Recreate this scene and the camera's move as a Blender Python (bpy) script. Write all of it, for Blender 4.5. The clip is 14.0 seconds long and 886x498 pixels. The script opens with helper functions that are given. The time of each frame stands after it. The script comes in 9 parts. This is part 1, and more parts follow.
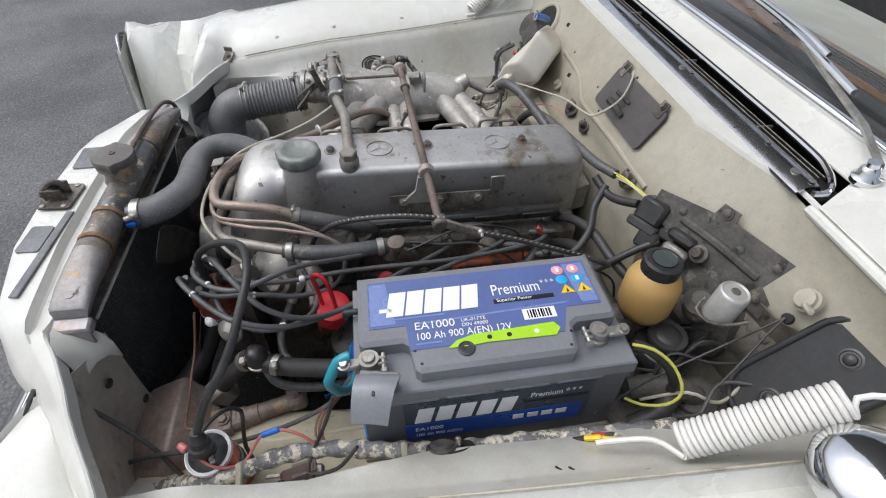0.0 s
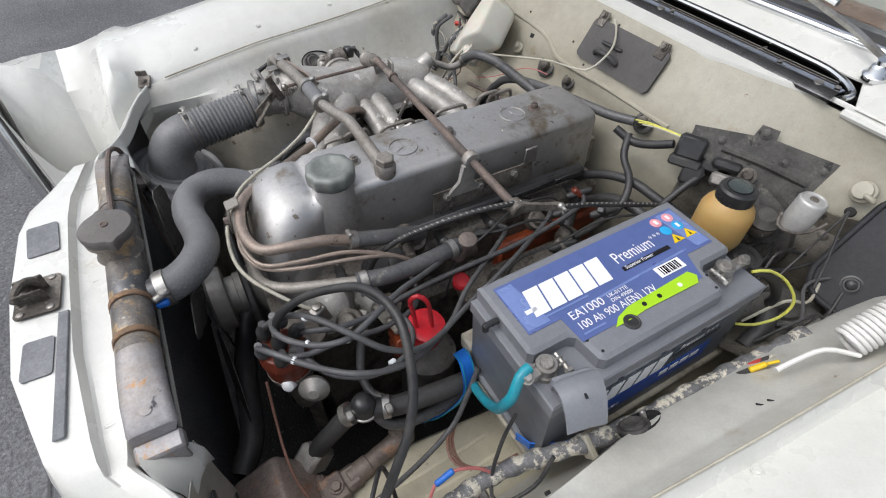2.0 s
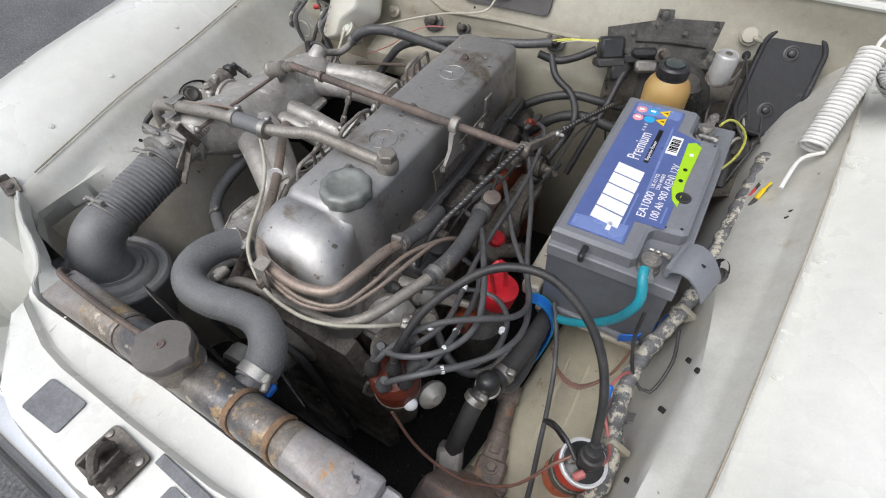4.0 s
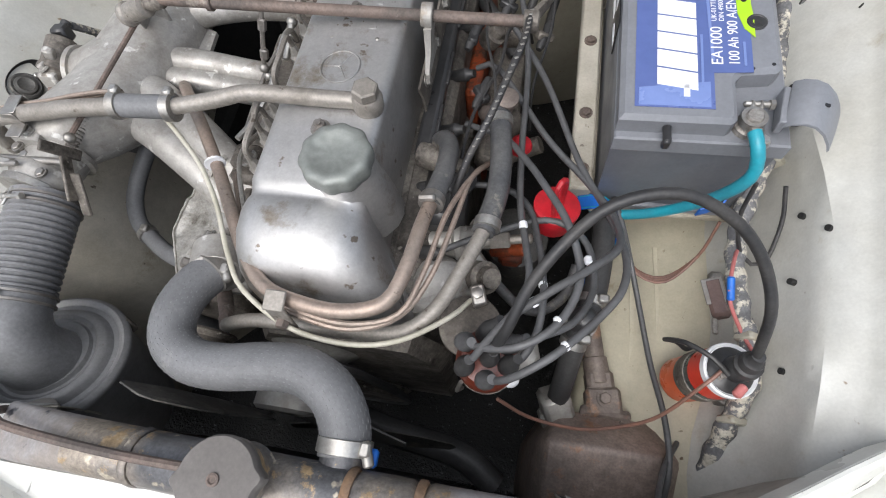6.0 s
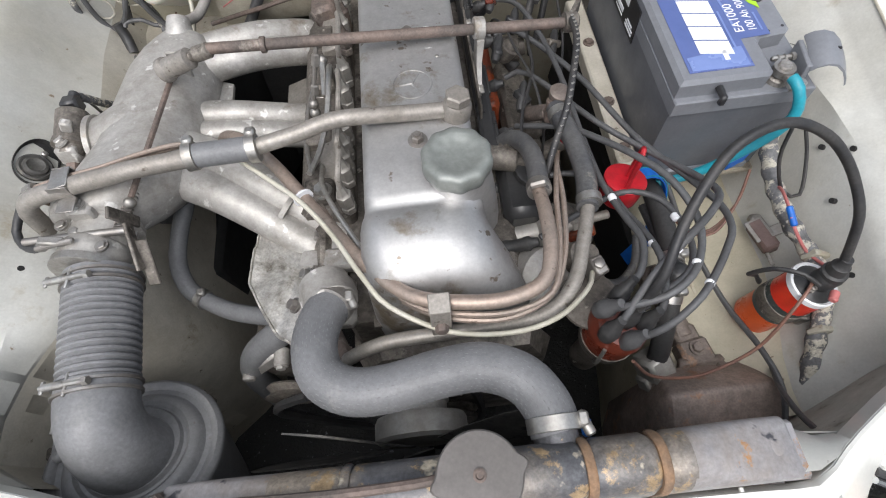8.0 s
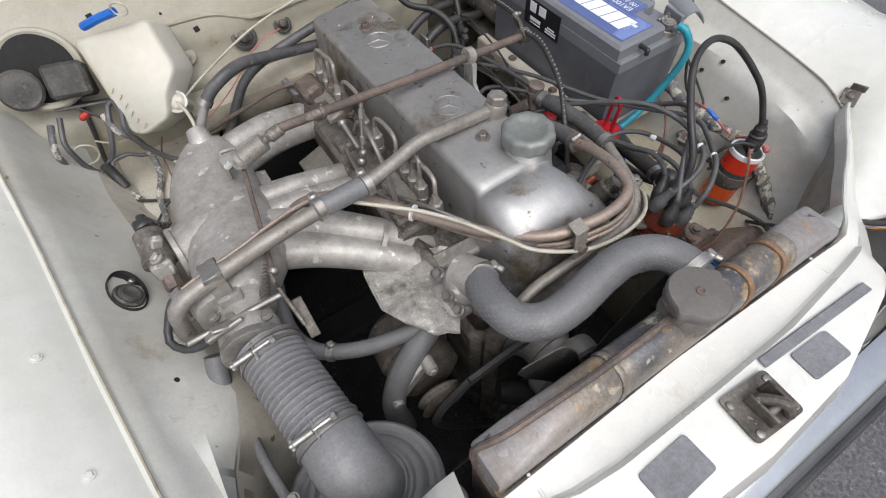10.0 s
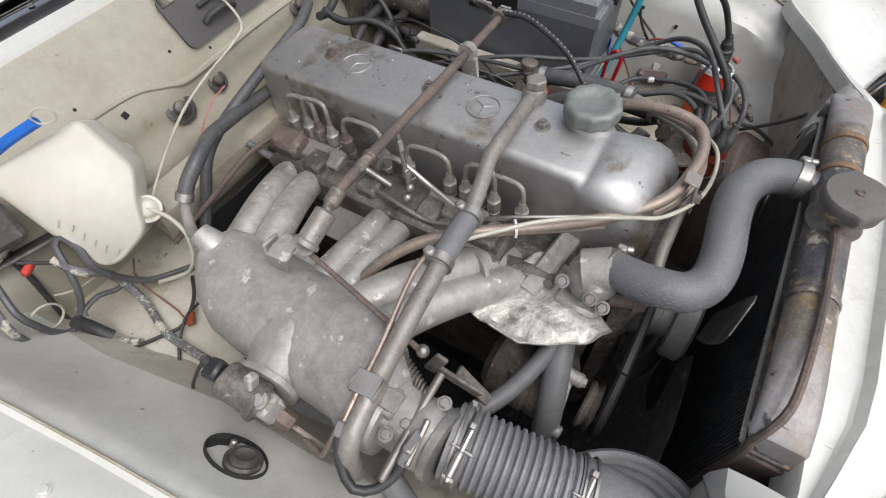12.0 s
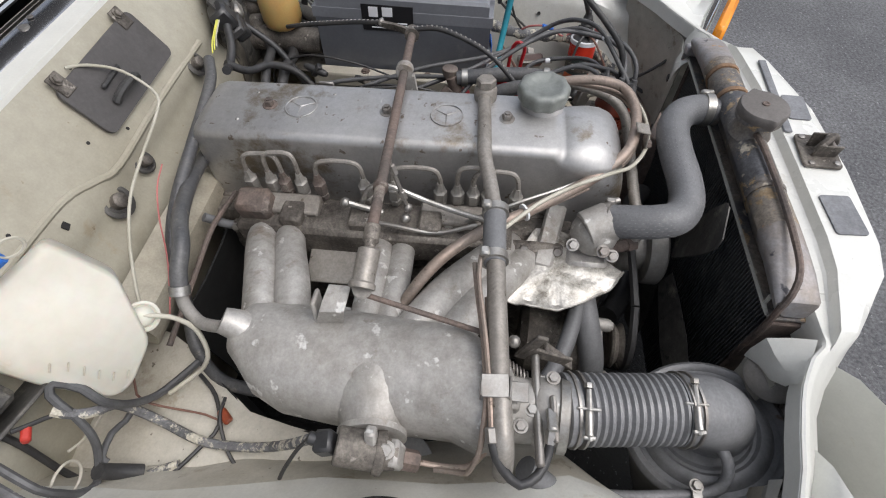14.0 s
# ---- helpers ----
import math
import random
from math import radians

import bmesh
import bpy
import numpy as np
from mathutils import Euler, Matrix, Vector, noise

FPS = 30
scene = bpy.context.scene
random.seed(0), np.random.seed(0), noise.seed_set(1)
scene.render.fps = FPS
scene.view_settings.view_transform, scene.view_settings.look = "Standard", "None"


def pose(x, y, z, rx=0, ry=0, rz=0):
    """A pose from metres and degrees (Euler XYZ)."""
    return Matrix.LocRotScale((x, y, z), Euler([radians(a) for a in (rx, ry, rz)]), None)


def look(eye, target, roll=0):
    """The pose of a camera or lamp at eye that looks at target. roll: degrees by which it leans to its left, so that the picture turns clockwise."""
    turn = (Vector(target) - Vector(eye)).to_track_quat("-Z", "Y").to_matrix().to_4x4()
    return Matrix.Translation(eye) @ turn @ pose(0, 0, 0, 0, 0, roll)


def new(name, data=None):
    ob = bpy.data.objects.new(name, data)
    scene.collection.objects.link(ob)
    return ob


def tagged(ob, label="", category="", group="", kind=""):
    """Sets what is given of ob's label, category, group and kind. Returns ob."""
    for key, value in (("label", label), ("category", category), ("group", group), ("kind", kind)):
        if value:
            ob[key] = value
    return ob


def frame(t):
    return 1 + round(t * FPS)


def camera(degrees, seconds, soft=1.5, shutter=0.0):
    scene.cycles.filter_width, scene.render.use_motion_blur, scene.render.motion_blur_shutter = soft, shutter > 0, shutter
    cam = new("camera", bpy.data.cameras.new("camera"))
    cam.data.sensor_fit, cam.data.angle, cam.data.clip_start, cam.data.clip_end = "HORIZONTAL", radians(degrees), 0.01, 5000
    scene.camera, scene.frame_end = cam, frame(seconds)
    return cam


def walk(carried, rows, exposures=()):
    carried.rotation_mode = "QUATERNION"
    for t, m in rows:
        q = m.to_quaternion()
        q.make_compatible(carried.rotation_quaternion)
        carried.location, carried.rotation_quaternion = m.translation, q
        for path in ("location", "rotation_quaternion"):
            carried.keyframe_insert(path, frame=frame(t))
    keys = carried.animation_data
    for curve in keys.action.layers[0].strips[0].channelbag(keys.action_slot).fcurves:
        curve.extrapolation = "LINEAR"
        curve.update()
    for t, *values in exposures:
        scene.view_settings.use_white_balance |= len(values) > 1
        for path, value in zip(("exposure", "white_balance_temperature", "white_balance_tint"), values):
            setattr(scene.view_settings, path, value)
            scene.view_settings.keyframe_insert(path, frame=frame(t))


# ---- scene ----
cam = camera(83.9, 14.0, soft=1.1)
PATH = [
    (0, (0.784, -0.121, 1.422), (-0.616, 0.116, 0.014), 2.2),
    (0.5, (0.774, -0.264, 1.422), (-0.593, 0.11, 0.011), 2.8),
    (1, (0.742, -0.36, 1.422), (-0.572, 0.126, -0.005), 2.5),
    (1.5, (0.686, -0.381, 1.411), (-0.578, 0.191, -0.029), 1.7),
    (2, (0.64, -0.396, 1.396), (-0.556, 0.281, -0.057), 1.2),
    (2.5, (0.603, -0.511, 1.413), (-0.507, 0.305, -0.037), 1.2),
    (2.7, (0.589, -0.558, 1.42), (-0.482, 0.306, -0.031), 0.7),
    (4.8, (0.34, -0.611, 1.391), (-0.168, 0.391, -0.263), -8.2),
    (5, (0.317, -0.598, 1.376), (-0.15, 0.369, -0.312), -9.5),
    (5.5, (0.263, -0.545, 1.347), (-0.132, 0.309, -0.418), -13.2),
    (6, (0.238, -0.509, 1.338), (-0.095, 0.247, -0.483), -15.5),
    (6.5, (0.194, -0.518, 1.333), (-0.058, 0.196, -0.519), -13.9),
    (7, (0.101, -0.552, 1.337), (-0.061, 0.195, -0.512), -9.8),
    (7.5, (0.041, -0.575, 1.341), (-0.042, 0.258, -0.475), -6.9),
    (7.7, (0.03, -0.575, 1.342), (-0.017, 0.304, -0.454), -6.2),
    (9.8, (-0.284, -0.645, 1.388), (0.257, 0.392, -0.234), -3.8),
    (10, (-0.335, -0.638, 1.394), (0.262, 0.37, -0.228), -3.4),
    (10.5, (-0.402, -0.579, 1.392), (0.282, 0.365, -0.233), -4.5),
    (11, (-0.397, -0.496, 1.375), (0.369, 0.382, -0.251), -5.6),
    (11.5, (-0.436, -0.427, 1.36), (0.425, 0.344, -0.272), -5.1),
    (12, (-0.494, -0.371, 1.363), (0.443, 0.288, -0.277), -5.3),
    (12.5, (-0.494, -0.337, 1.357), (0.533, 0.194, -0.275), -4.8),
    (13, (-0.501, -0.23, 1.37), (0.586, 0.139, -0.268), -3.5),
    (13.5, (-0.535, -0.18, 1.381), (0.599, 0.064, -0.248), -2.4),
    (14, (-0.582, -0.18, 1.387), (0.573, -0.029, -0.238), -1.5),
]
walk(cam, [(t, look(eye, target, roll)) for t, eye, target, roll in PATH], [(0, -0.04, 6200, 10), (1, -0.07, 6200, 10), (2, 0.0, 6200, 10), (2.5, -0.02, 6220, 10), (5, 0.04, 6220, 10), (6.0, 0.36, 6220, 10), (6.6, 0.42, 6220, 10), (7.5, 0.38, 6220, 10), (10.5, 0.02, 6280, 11), (12, 0.08, 6280, 11), (13, 0.09, 6280, 11), (14, 0.05, 6280, 11)])

# ---- world and light: bright overcast daylight ----
world = bpy.data.worlds.new("overcast_sky")
scene.world = world
world.use_nodes = True
wn, wl = world.node_tree.nodes, world.node_tree.links
wn.clear()
sky = wn.new("ShaderNodeTexSky")
sky.sky_type, sky.sun_disc = "NISHITA", False
sky.sun_elevation, sky.sun_rotation = radians(58), radians(200)
sky.air_density, sky.dust_density, sky.ozone_density = 1.0, 6.0, 1.0
soften = wn.new("ShaderNodeHueSaturation")
soften.inputs["Saturation"].default_value = 0.42
sky_out = wn.new("ShaderNodeBackground")
sky_out.inputs["Strength"].default_value = 0.18
world_out = wn.new("ShaderNodeOutputWorld")
wl.new(sky.outputs[0], soften.inputs["Color"])
wl.new(soften.outputs[0], sky_out.inputs["Color"])
wl.new(sky_out.outputs[0], world_out.inputs["Surface"])

sun = new("sun", bpy.data.lights.new("sun", "SUN"))
sun.data.energy, sun.data.angle, sun.data.color = 0.8, radians(60), (1.0, 0.99, 0.975)
sun.matrix_world = look((0.5, -0.75, 3.0), (0.0, 0.0, 0.0))


# ---- mesh helpers: every shape is a pair of vertices and faces ----
def V(*a):
    return Vector(a)


def join(*shapes):
    vs, fs = [], []
    for v, f in shapes:
        n = len(vs)
        vs += list(v)
        fs += [tuple(i + n for i in q) for q in f]
    return vs, fs


def moved(shape, m):
    return [m @ Vector(v) for v in shape[0]], shape[1]


def axes(d):
    """Two unit vectors square to d."""
    d = Vector(d).normalized()
    a = Vector((0, 0, 1)) if abs(d.z) < 0.9 else Vector((1, 0, 0))
    u = d.cross(a).normalized()
    return u, d.cross(u)


def cbox(c, s, b=0.002, m=None):
    """A box with chamfered edges."""
    h = [max(x / 2, 1e-4) for x in s]
    b = min(b, min(h) * 0.9)
    vs, idx = [], {}
    for sx in (-1, 1):
        for sy in (-1, 1):
            for sz in (-1, 1):
                sg = (sx, sy, sz)
                for k in range(3):
                    idx[(sg, k)] = len(vs)
                    vs.append(Vector([sg[j] * (h[j] - (0 if j == k else b)) for j in range(3)]))
    fs = []
    for k in range(3):
        i, j = (k + 1) % 3, (k + 2) % 3
        for s0 in (-1, 1):
            q = []
            for a, e in ((-1, -1), (1, -1), (1, 1), (-1, 1)):
                sg = [0, 0, 0]
                sg[k], sg[i], sg[j] = s0, a, e
                q.append(idx[(tuple(sg), k)])
            fs.append(tuple(q if s0 > 0 else q[::-1]))
        for a in (-1, 1):
            for e in (-1, 1):
                lo, hi = [0, 0, 0], [0, 0, 0]
                lo[k], hi[k] = -1, 1
                lo[i] = hi[i] = a
                lo[j] = hi[j] = e
                lo, hi = tuple(lo), tuple(hi)
                q = (idx[(lo, i)], idx[(hi, i)], idx[(hi, j)], idx[(lo, j)])
                fs.append(q if a * e < 0 else q[::-1])
    for sg in [(x, y, z) for x in (-1, 1) for y in (-1, 1) for z in (-1, 1)]:
        q = [idx[(sg, k)] for k in range(3)]
        fs.append(tuple(q if sg[0] * sg[1] * sg[2] > 0 else q[::-1]))
    t = Matrix.Translation(c) @ (m if m is not None else Matrix())
    return [t @ v for v in vs], fs


def rot(rx=0, ry=0, rz=0):
    return pose(0, 0, 0, rx, ry, rz)


def lathe(p, d, profile, n=20, wobble=None):
    """Turned shape: profile of (distance along d from p, radius); wobble(angle) scales the radius."""
    p, d = Vector(p), Vector(d).normalized()
    u, w = axes(d)
    vs, fs = [], []
    for s, r in profile:
        for i in range(n):
            a = 2 * math.pi * i / n
            k = r * (wobble(a) if wobble else 1)
            vs.append(p + d * s + (u * math.cos(a) + w * math.sin(a)) * k)
    for j in range(len(profile) - 1):
        for i in range(n):
            k = (i + 1) % n
            fs.append((j * n + i, j * n + k, j * n + n + k, j * n + n + i))
    fs.append(tuple(range(n))[::-1])
    fs.append(tuple(range((len(profile) - 1) * n, len(profile) * n)))
    return vs, fs


def cyl(a, b, r, r2=None, n=16, ch=0.0015):
    a, b = Vector(a), Vector(b)
    length = (b - a).length
    r2 = r if r2 is None else r2
    c = min(ch, r * 0.4, length * 0.3)
    return lathe(a, b - a, [(0, r - c), (c, r), (length - c, r2), (length, r2 - c)], n)


def hexbolt(p, d, r=0.007, h=0.006, washer=True):
    p, d = Vector(p), Vector(d).normalized()
    head = lathe(p, d, [(0, r), (h * 0.85, r), (h, r * 0.85)], 6)
    return join(lathe(p, d, [(-0.001, r * 1.35), (0.0015, r * 1.35)], 14), head) if washer else head


def ball(p, r, n=12, sz=1.0, axis=(0, 0, 1)):
    m = max(5, n // 2)
    return lathe(Vector(p), axis, [(-r * sz * math.cos(math.pi * i / m), max(r * math.sin(math.pi * i / m), 1e-4)) for i in range(m + 1)], n)


def spline(pts, step=0.012):
    """Catmull-Rom curve through the points."""
    p = [Vector(q) for q in pts]
    if len(p) == 2:
        return p
    p = [p[0] * 2 - p[1]] + p + [p[-1] * 2 - p[-2]]
    out = []
    for i in range(1, len(p) - 2):
        a, b, c, d = p[i - 1:i + 3]
        k = max(2, min(24, int((c - b).length / step) + 1))
        for j in range(k):
            t = j / k
            out.append(0.5 * ((2 * b) + (c - a) * t + (2 * a - 5 * b + 4 * c - d) * t * t + (3 * b - a - 3 * c + d) * t ** 3))
    return out + [p[-2]]


def tube(pts, r, n=10, step=0.012, flat=None):
    """A tube along a smooth curve; r is a radius or a function of 0..1."""
    c = spline(pts, step)
    vs, fs = [], []
    u = None
    total = len(c) - 1
    for i, p in enumerate(c):
        d = (c[min(i + 1, total)] - c[max(i - 1, 0)]).normalized()
        u = axes(d)[0] if u is None else (u - d * u.dot(d)).normalized()
        w = d.cross(u)
        k = r(i / total) if callable(r) else r
        for j in range(n):
            a = 2 * math.pi * j / n
            vs.append(p + (u * math.cos(a) + w * math.sin(a)) * k)
    for i in range(total):
        for j in range(n):
            k = (j + 1) % n
            fs.append((i * n + j, i * n + k, i * n + n + k, i * n + n + j))
    fs.append(tuple(range(n))[::-1])
    fs.append(tuple(range(total * n, total * n + n)))
    return vs, fs


def loft(rings, cap=True):
    n = len(rings[0])
    vs = [Vector(v) for r in rings for v in r]
    fs = []
    for i in range(len(rings) - 1):
        for j in range(n):
            k = (j + 1) % n
            fs.append((i * n + j, i * n + k, i * n + n + k, i * n + n + j))
    if cap:
        fs.append(tuple(range(n))[::-1])
        fs.append(tuple(range((len(rings) - 1) * n, len(rings) * n)))
    return vs, fs


def sheet(grid, thick=0.0015, down=(0, 0, -1)):
    """A thin panel from a grid of points (rows of equal length), thickened along `down`."""
    rows, cols = len(grid), len(grid[0])
    top = [Vector(p) for r in grid for p in r]
    dv = Vector(down) * thick
    vs = top + [p + dv for p in top]
    n = rows * cols
    fs = []
    for i in range(rows - 1):
        for j in range(cols - 1):
            a, b, c, d = i * cols + j, i * cols + j + 1, (i + 1) * cols + j + 1, (i + 1) * cols + j
            fs += [(a, b, c, d), (d + n, c + n, b + n, a + n)]
    edge = [j for j in range(cols)] + [i * cols + cols - 1 for i in range(1, rows)]
    edge += [(rows - 1) * cols + j for j in range(cols - 2, -1, -1)] + [i * cols for i in range(rows - 2, 0, -1)]
    for i in range(len(edge)):
        a, b = edge[i], edge[(i + 1) % len(edge)]
        fs.append((b, a, a + n, b + n))
    return vs, fs


def plate(outline, normal, thick, at=(0, 0, 0), u=None):
    """A flat plate: 2D outline (counter-clockwise seen from the normal's tip) in the plane of u and normal x u."""
    nrm = Vector(normal).normalized()
    u = (Vector(u) - nrm * Vector(u).dot(nrm)).normalized() if u is not None else axes(nrm)[0]
    w = nrm.cross(u)
    o = Vector(at)
    k = len(outline)
    vs = [o + u * a + w * b for a, b in outline] + [o + u * a + w * b - nrm * thick for a, b in outline]
    fs = [tuple(range(k)), tuple(range(2 * k - 1, k - 1, -1))]
    fs += [((i + 1) % k, i, i + k, (i + 1) % k + k) for i in range(k)]
    return vs, fs


def rounded(w, h, r, n=4):
    """Outline of a rounded rectangle, centred."""
    out = []
    for cx, cy, a0 in ((w / 2 - r, h / 2 - r, 0), (-w / 2 + r, h / 2 - r, 90), (-w / 2 + r, -h / 2 + r, 180), (w / 2 - r, -h / 2 + r, 270)):
        for i in range(n + 1):
            a = radians(a0 + 90 * i / n)
            out.append((cx + r * math.cos(a), cy + r * math.sin(a)))
    return out


def build(name, shape, mat, sharp=38):
    me = bpy.data.meshes.new(name)
    me.from_pydata([tuple(v) for v in shape[0]], [], shape[1])
    bm = bmesh.new()
    bm.from_mesh(me)
    bmesh.ops.recalc_face_normals(bm, faces=bm.faces)
    bm.to_mesh(me)
    bm.free()
    me.polygons.foreach_set("use_smooth", [True] * len(me.polygons))
    me.set_sharp_from_angle(angle=radians(sharp))
    me.materials.append(mat)
    return me


ORIGIN = {}
# true size: the plan below is drawn at 1 to SIZE, and DROP sets it on the ground
SIZE, DROP = 1.15, Vector((0, 0, -0.10))


def placed(p):
    return Vector(p) * SIZE + DROP


def thing(name, at, label, category, group="", kind=""):
    """An Empty at the thing's base; its parts hang under it."""
    ob = tagged(new(name), label, category, group, kind)
    ob.empty_display_size = 0.02
    ob.location = placed(at)
    ORIGIN[ob.name] = Vector(at)
    return ob


def part(name, shape, mat, parent, label="", sharp=38):
    o = ORIGIN[parent.name]
    ob = new(name, build(name, ([(Vector(v) - o) * SIZE for v in shape[0]], shape[1]), mat, sharp))
    ob.parent = parent
    ORIGIN[ob.name] = o
    return tagged(ob, label)


def solo(name, shape, mat, label, category, group="", kind="", sharp=38):
    c = Vector((0, 0, 0))
    for v in shape[0]:
        c += Vector(v)
    c /= len(shape[0])
    c.z = min(Vector(v).z for v in shape[0])
    ob = new(name, build(name, ([(Vector(v) - c) * SIZE for v in shape[0]], shape[1]), mat, sharp))
    ob.location = placed(c)
    ORIGIN[ob.name] = c
    return tagged(ob, label, category, group, kind)


# ---- materials ----
def surface(name, c1, c2=None, rough=0.5, metal=0.0, s1=6.0, s2=60.0, bump=0.1, mix=0.5, soft=0.2, stain=None, stain_at=0.62,
            stain_scale=14.0, specks=None, speck_at=0.64, speck_scale=70.0, grain=0.12, coat=0.0, rough_var=0.12, trans=0.0, sub=0.0, per_object=0.0, edge=0.06, fine=0.0004):
    """Two colours mixed by broad noise, fine grain, patches of stain, uneven gloss and fine relief."""
    m = bpy.data.materials.new(name)
    m.use_nodes = True
    nt = m.node_tree
    n, l = nt.nodes, nt.links
    bs = n["Principled BSDF"]
    co = n.new("ShaderNodeTexCoord")

    def noise_tex(scale, detail, ro=0.6):
        t = n.new("ShaderNodeTexNoise")
        t.inputs["Scale"].default_value, t.inputs["Detail"].default_value, t.inputs["Roughness"].default_value = scale, detail, ro
        l.new(co.outputs["Object"], t.inputs["Vector"])
        return t

    def ramp(src, lo, hi):
        t = n.new("ShaderNodeMapRange")
        t.inputs["From Min"].default_value, t.inputs["From Max"].default_value = lo, hi
        l.new(src, t.inputs["Value"])
        return t.outputs[0]

    def mixed(fac, a, b, mode="MIX"):
        t = n.new("ShaderNodeMix")
        t.data_type, t.blend_type = "RGBA", mode
        for sock, val in ((t.inputs[0], fac), (t.inputs[6], a), (t.inputs[7], b)):
            if isinstance(val, (int, float)):
                sock.default_value = val
            elif isinstance(val, tuple):
                sock.default_value = (*val, 1)
            else:
                l.new(val, sock)
        return t.outputs[2]

    broad, small = noise_tex(s1, 6), noise_tex(s2, 4)
    c2 = c2 or tuple(x * 0.8 for x in c1)
    col = mixed(ramp(broad.outputs[0], mix - soft / 2, mix + soft / 2), c1, c2)
    if stain:
        spots = noise_tex(stain_scale, 8, 0.7)
        col = mixed(ramp(spots.outputs[0], stain_at, stain_at + edge), col, stain)
    if specks:
        dots = noise_tex(speck_scale, 3, 0.55)
        col = mixed(ramp(dots.outputs[0], speck_at, speck_at + 0.05), col, specks)
    g = ramp(small.outputs[0], 0.3, 0.7)
    gm = n.new("ShaderNodeMapRange")
    gm.inputs["To Min"].default_value, gm.inputs["To Max"].default_value = 1 - grain, 1 + grain
    l.new(g, gm.inputs["Value"])
    mul = n.new("ShaderNodeVectorMath")
    mul.operation = "SCALE"
    l.new(col, mul.inputs[0])
    l.new(gm.outputs[0], mul.inputs["Scale"])
    colour = mul.outputs[0]
    if bump and grain > 0.03:
        dust = noise_tex(330, 3, 0.6)
        dm = n.new("ShaderNodeMapRange")
        dm.inputs["From Min"].default_value, dm.inputs["From Max"].default_value = 0.3, 0.7
        dm.inputs["To Min"].default_value, dm.inputs["To Max"].default_value = 1 - min(0.24, 0.9 * grain), 1 + min(0.20, 0.8 * grain)
        l.new(dust.outputs[0], dm.inputs["Value"])
        mu3 = n.new("ShaderNodeVectorMath")
        mu3.operation = "SCALE"
        l.new(colour, mu3.inputs[0])
        l.new(dm.outputs[0], mu3.inputs["Scale"])
        colour = mu3.outputs[0]
    if per_object:
        info = n.new("ShaderNodeObjectInfo")
        pm = n.new("ShaderNodeMapRange")
        pm.inputs["To Min"].default_value, pm.inputs["To Max"].default_value = 1 - per_object, 1 + per_object
        l.new(info.outputs["Random"], pm.inputs["Value"])
        mu2 = n.new("ShaderNodeVectorMath")
        mu2.operation = "SCALE"
        l.new(colour, mu2.inputs[0])
        l.new(pm.outputs[0], mu2.inputs["Scale"])
        colour = mu2.outputs[0]
    l.new(colour, bs.inputs["Base Color"])
    rm = n.new("ShaderNodeMapRange")
    rm.inputs["From Min"].default_value, rm.inputs["From Max"].default_value = 0.3, 0.7
    rm.inputs["To Min"].default_value, rm.inputs["To Max"].default_value = max(rough - rough_var, 0.03), min(rough + rough_var, 1)
    l.new(broad.outputs[0], rm.inputs["Value"])
    l.new(rm.outputs[0], bs.inputs["Roughness"])
    bs.inputs["Metallic"].default_value = metal
    bs.inputs["Coat Weight"].default_value = coat
    bs.inputs["Transmission Weight"].default_value = trans
    if sub:
        bs.inputs["Subsurface Weight"].default_value, bs.inputs["Subsurface Scale"].default_value = sub, 0.01
    if bump:
        bp = n.new("ShaderNodeBump")
        bp.inputs["Strength"].default_value, bp.inputs["Distance"].default_value = bump, fine
        l.new(small.outputs[0], bp.inputs["Height"])
        l.new(bp.outputs[0], bs.inputs["Normal"])
    return m


PAINT = surface("cream_paint", (0.66, 0.66, 0.62), (0.60, 0.60, 0.555), 0.3, s1=3, s2=40, grain=0.035, bump=0.03, coat=0.3, stain=(0.47, 0.43, 0.345), stain_at=0.64, stain_scale=10, edge=0.12, specks=(0.24, 0.19, 0.13), speck_at=0.74, speck_scale=65)
WING = surface("pale_wing_paint", (0.53, 0.53, 0.495), (0.42, 0.405, 0.35), 0.42, s1=5, s2=50, grain=0.06, bump=0.08, coat=0.15, stain=(0.33, 0.285, 0.205), stain_at=0.60, stain_scale=11, soft=0.35, edge=0.14, specks=(0.22, 0.17, 0.11), speck_at=0.71, speck_scale=55)
BAY = surface("dusty_bay_paint", (0.395, 0.376, 0.308), (0.305, 0.282, 0.218), 0.5, s1=5, s2=60, grain=0.06, bump=0.1, stain=(0.26, 0.215, 0.145), stain_at=0.60, stain_scale=15, edge=0.16, soft=0.35, specks=(0.22, 0.17, 0.11), speck_at=0.71, speck_scale=75)
GRIMY = surface("grimy_bay_paint", (0.44, 0.41, 0.33), (0.30, 0.27, 0.21), 0.7, s1=6, s2=45, grain=0.12, bump=0.2, stain=(0.10, 0.08, 0.06), stain_at=0.58, stain_scale=12, edge=0.12)
# shaded ground under the car, its darkness and glints put into the colour
GROUNDSHADE = surface("shaded_ground_with_glints", (0.007, 0.007, 0.007), (0.012, 0.012, 0.012), 0.45, s1=14, s2=160, bump=1.0, grain=0.4, fine=0.004, specks=(0.16, 0.16, 0.165), speck_at=0.665, speck_scale=120)
# near black for underside parts; also puts shade of gaps and holes into colour
UNDER = surface("underside_and_shade_black", (0.010, 0.010, 0.010), (0.018, 0.017, 0.016), 0.85, s1=8, s2=80, bump=0.4, grain=0.3)
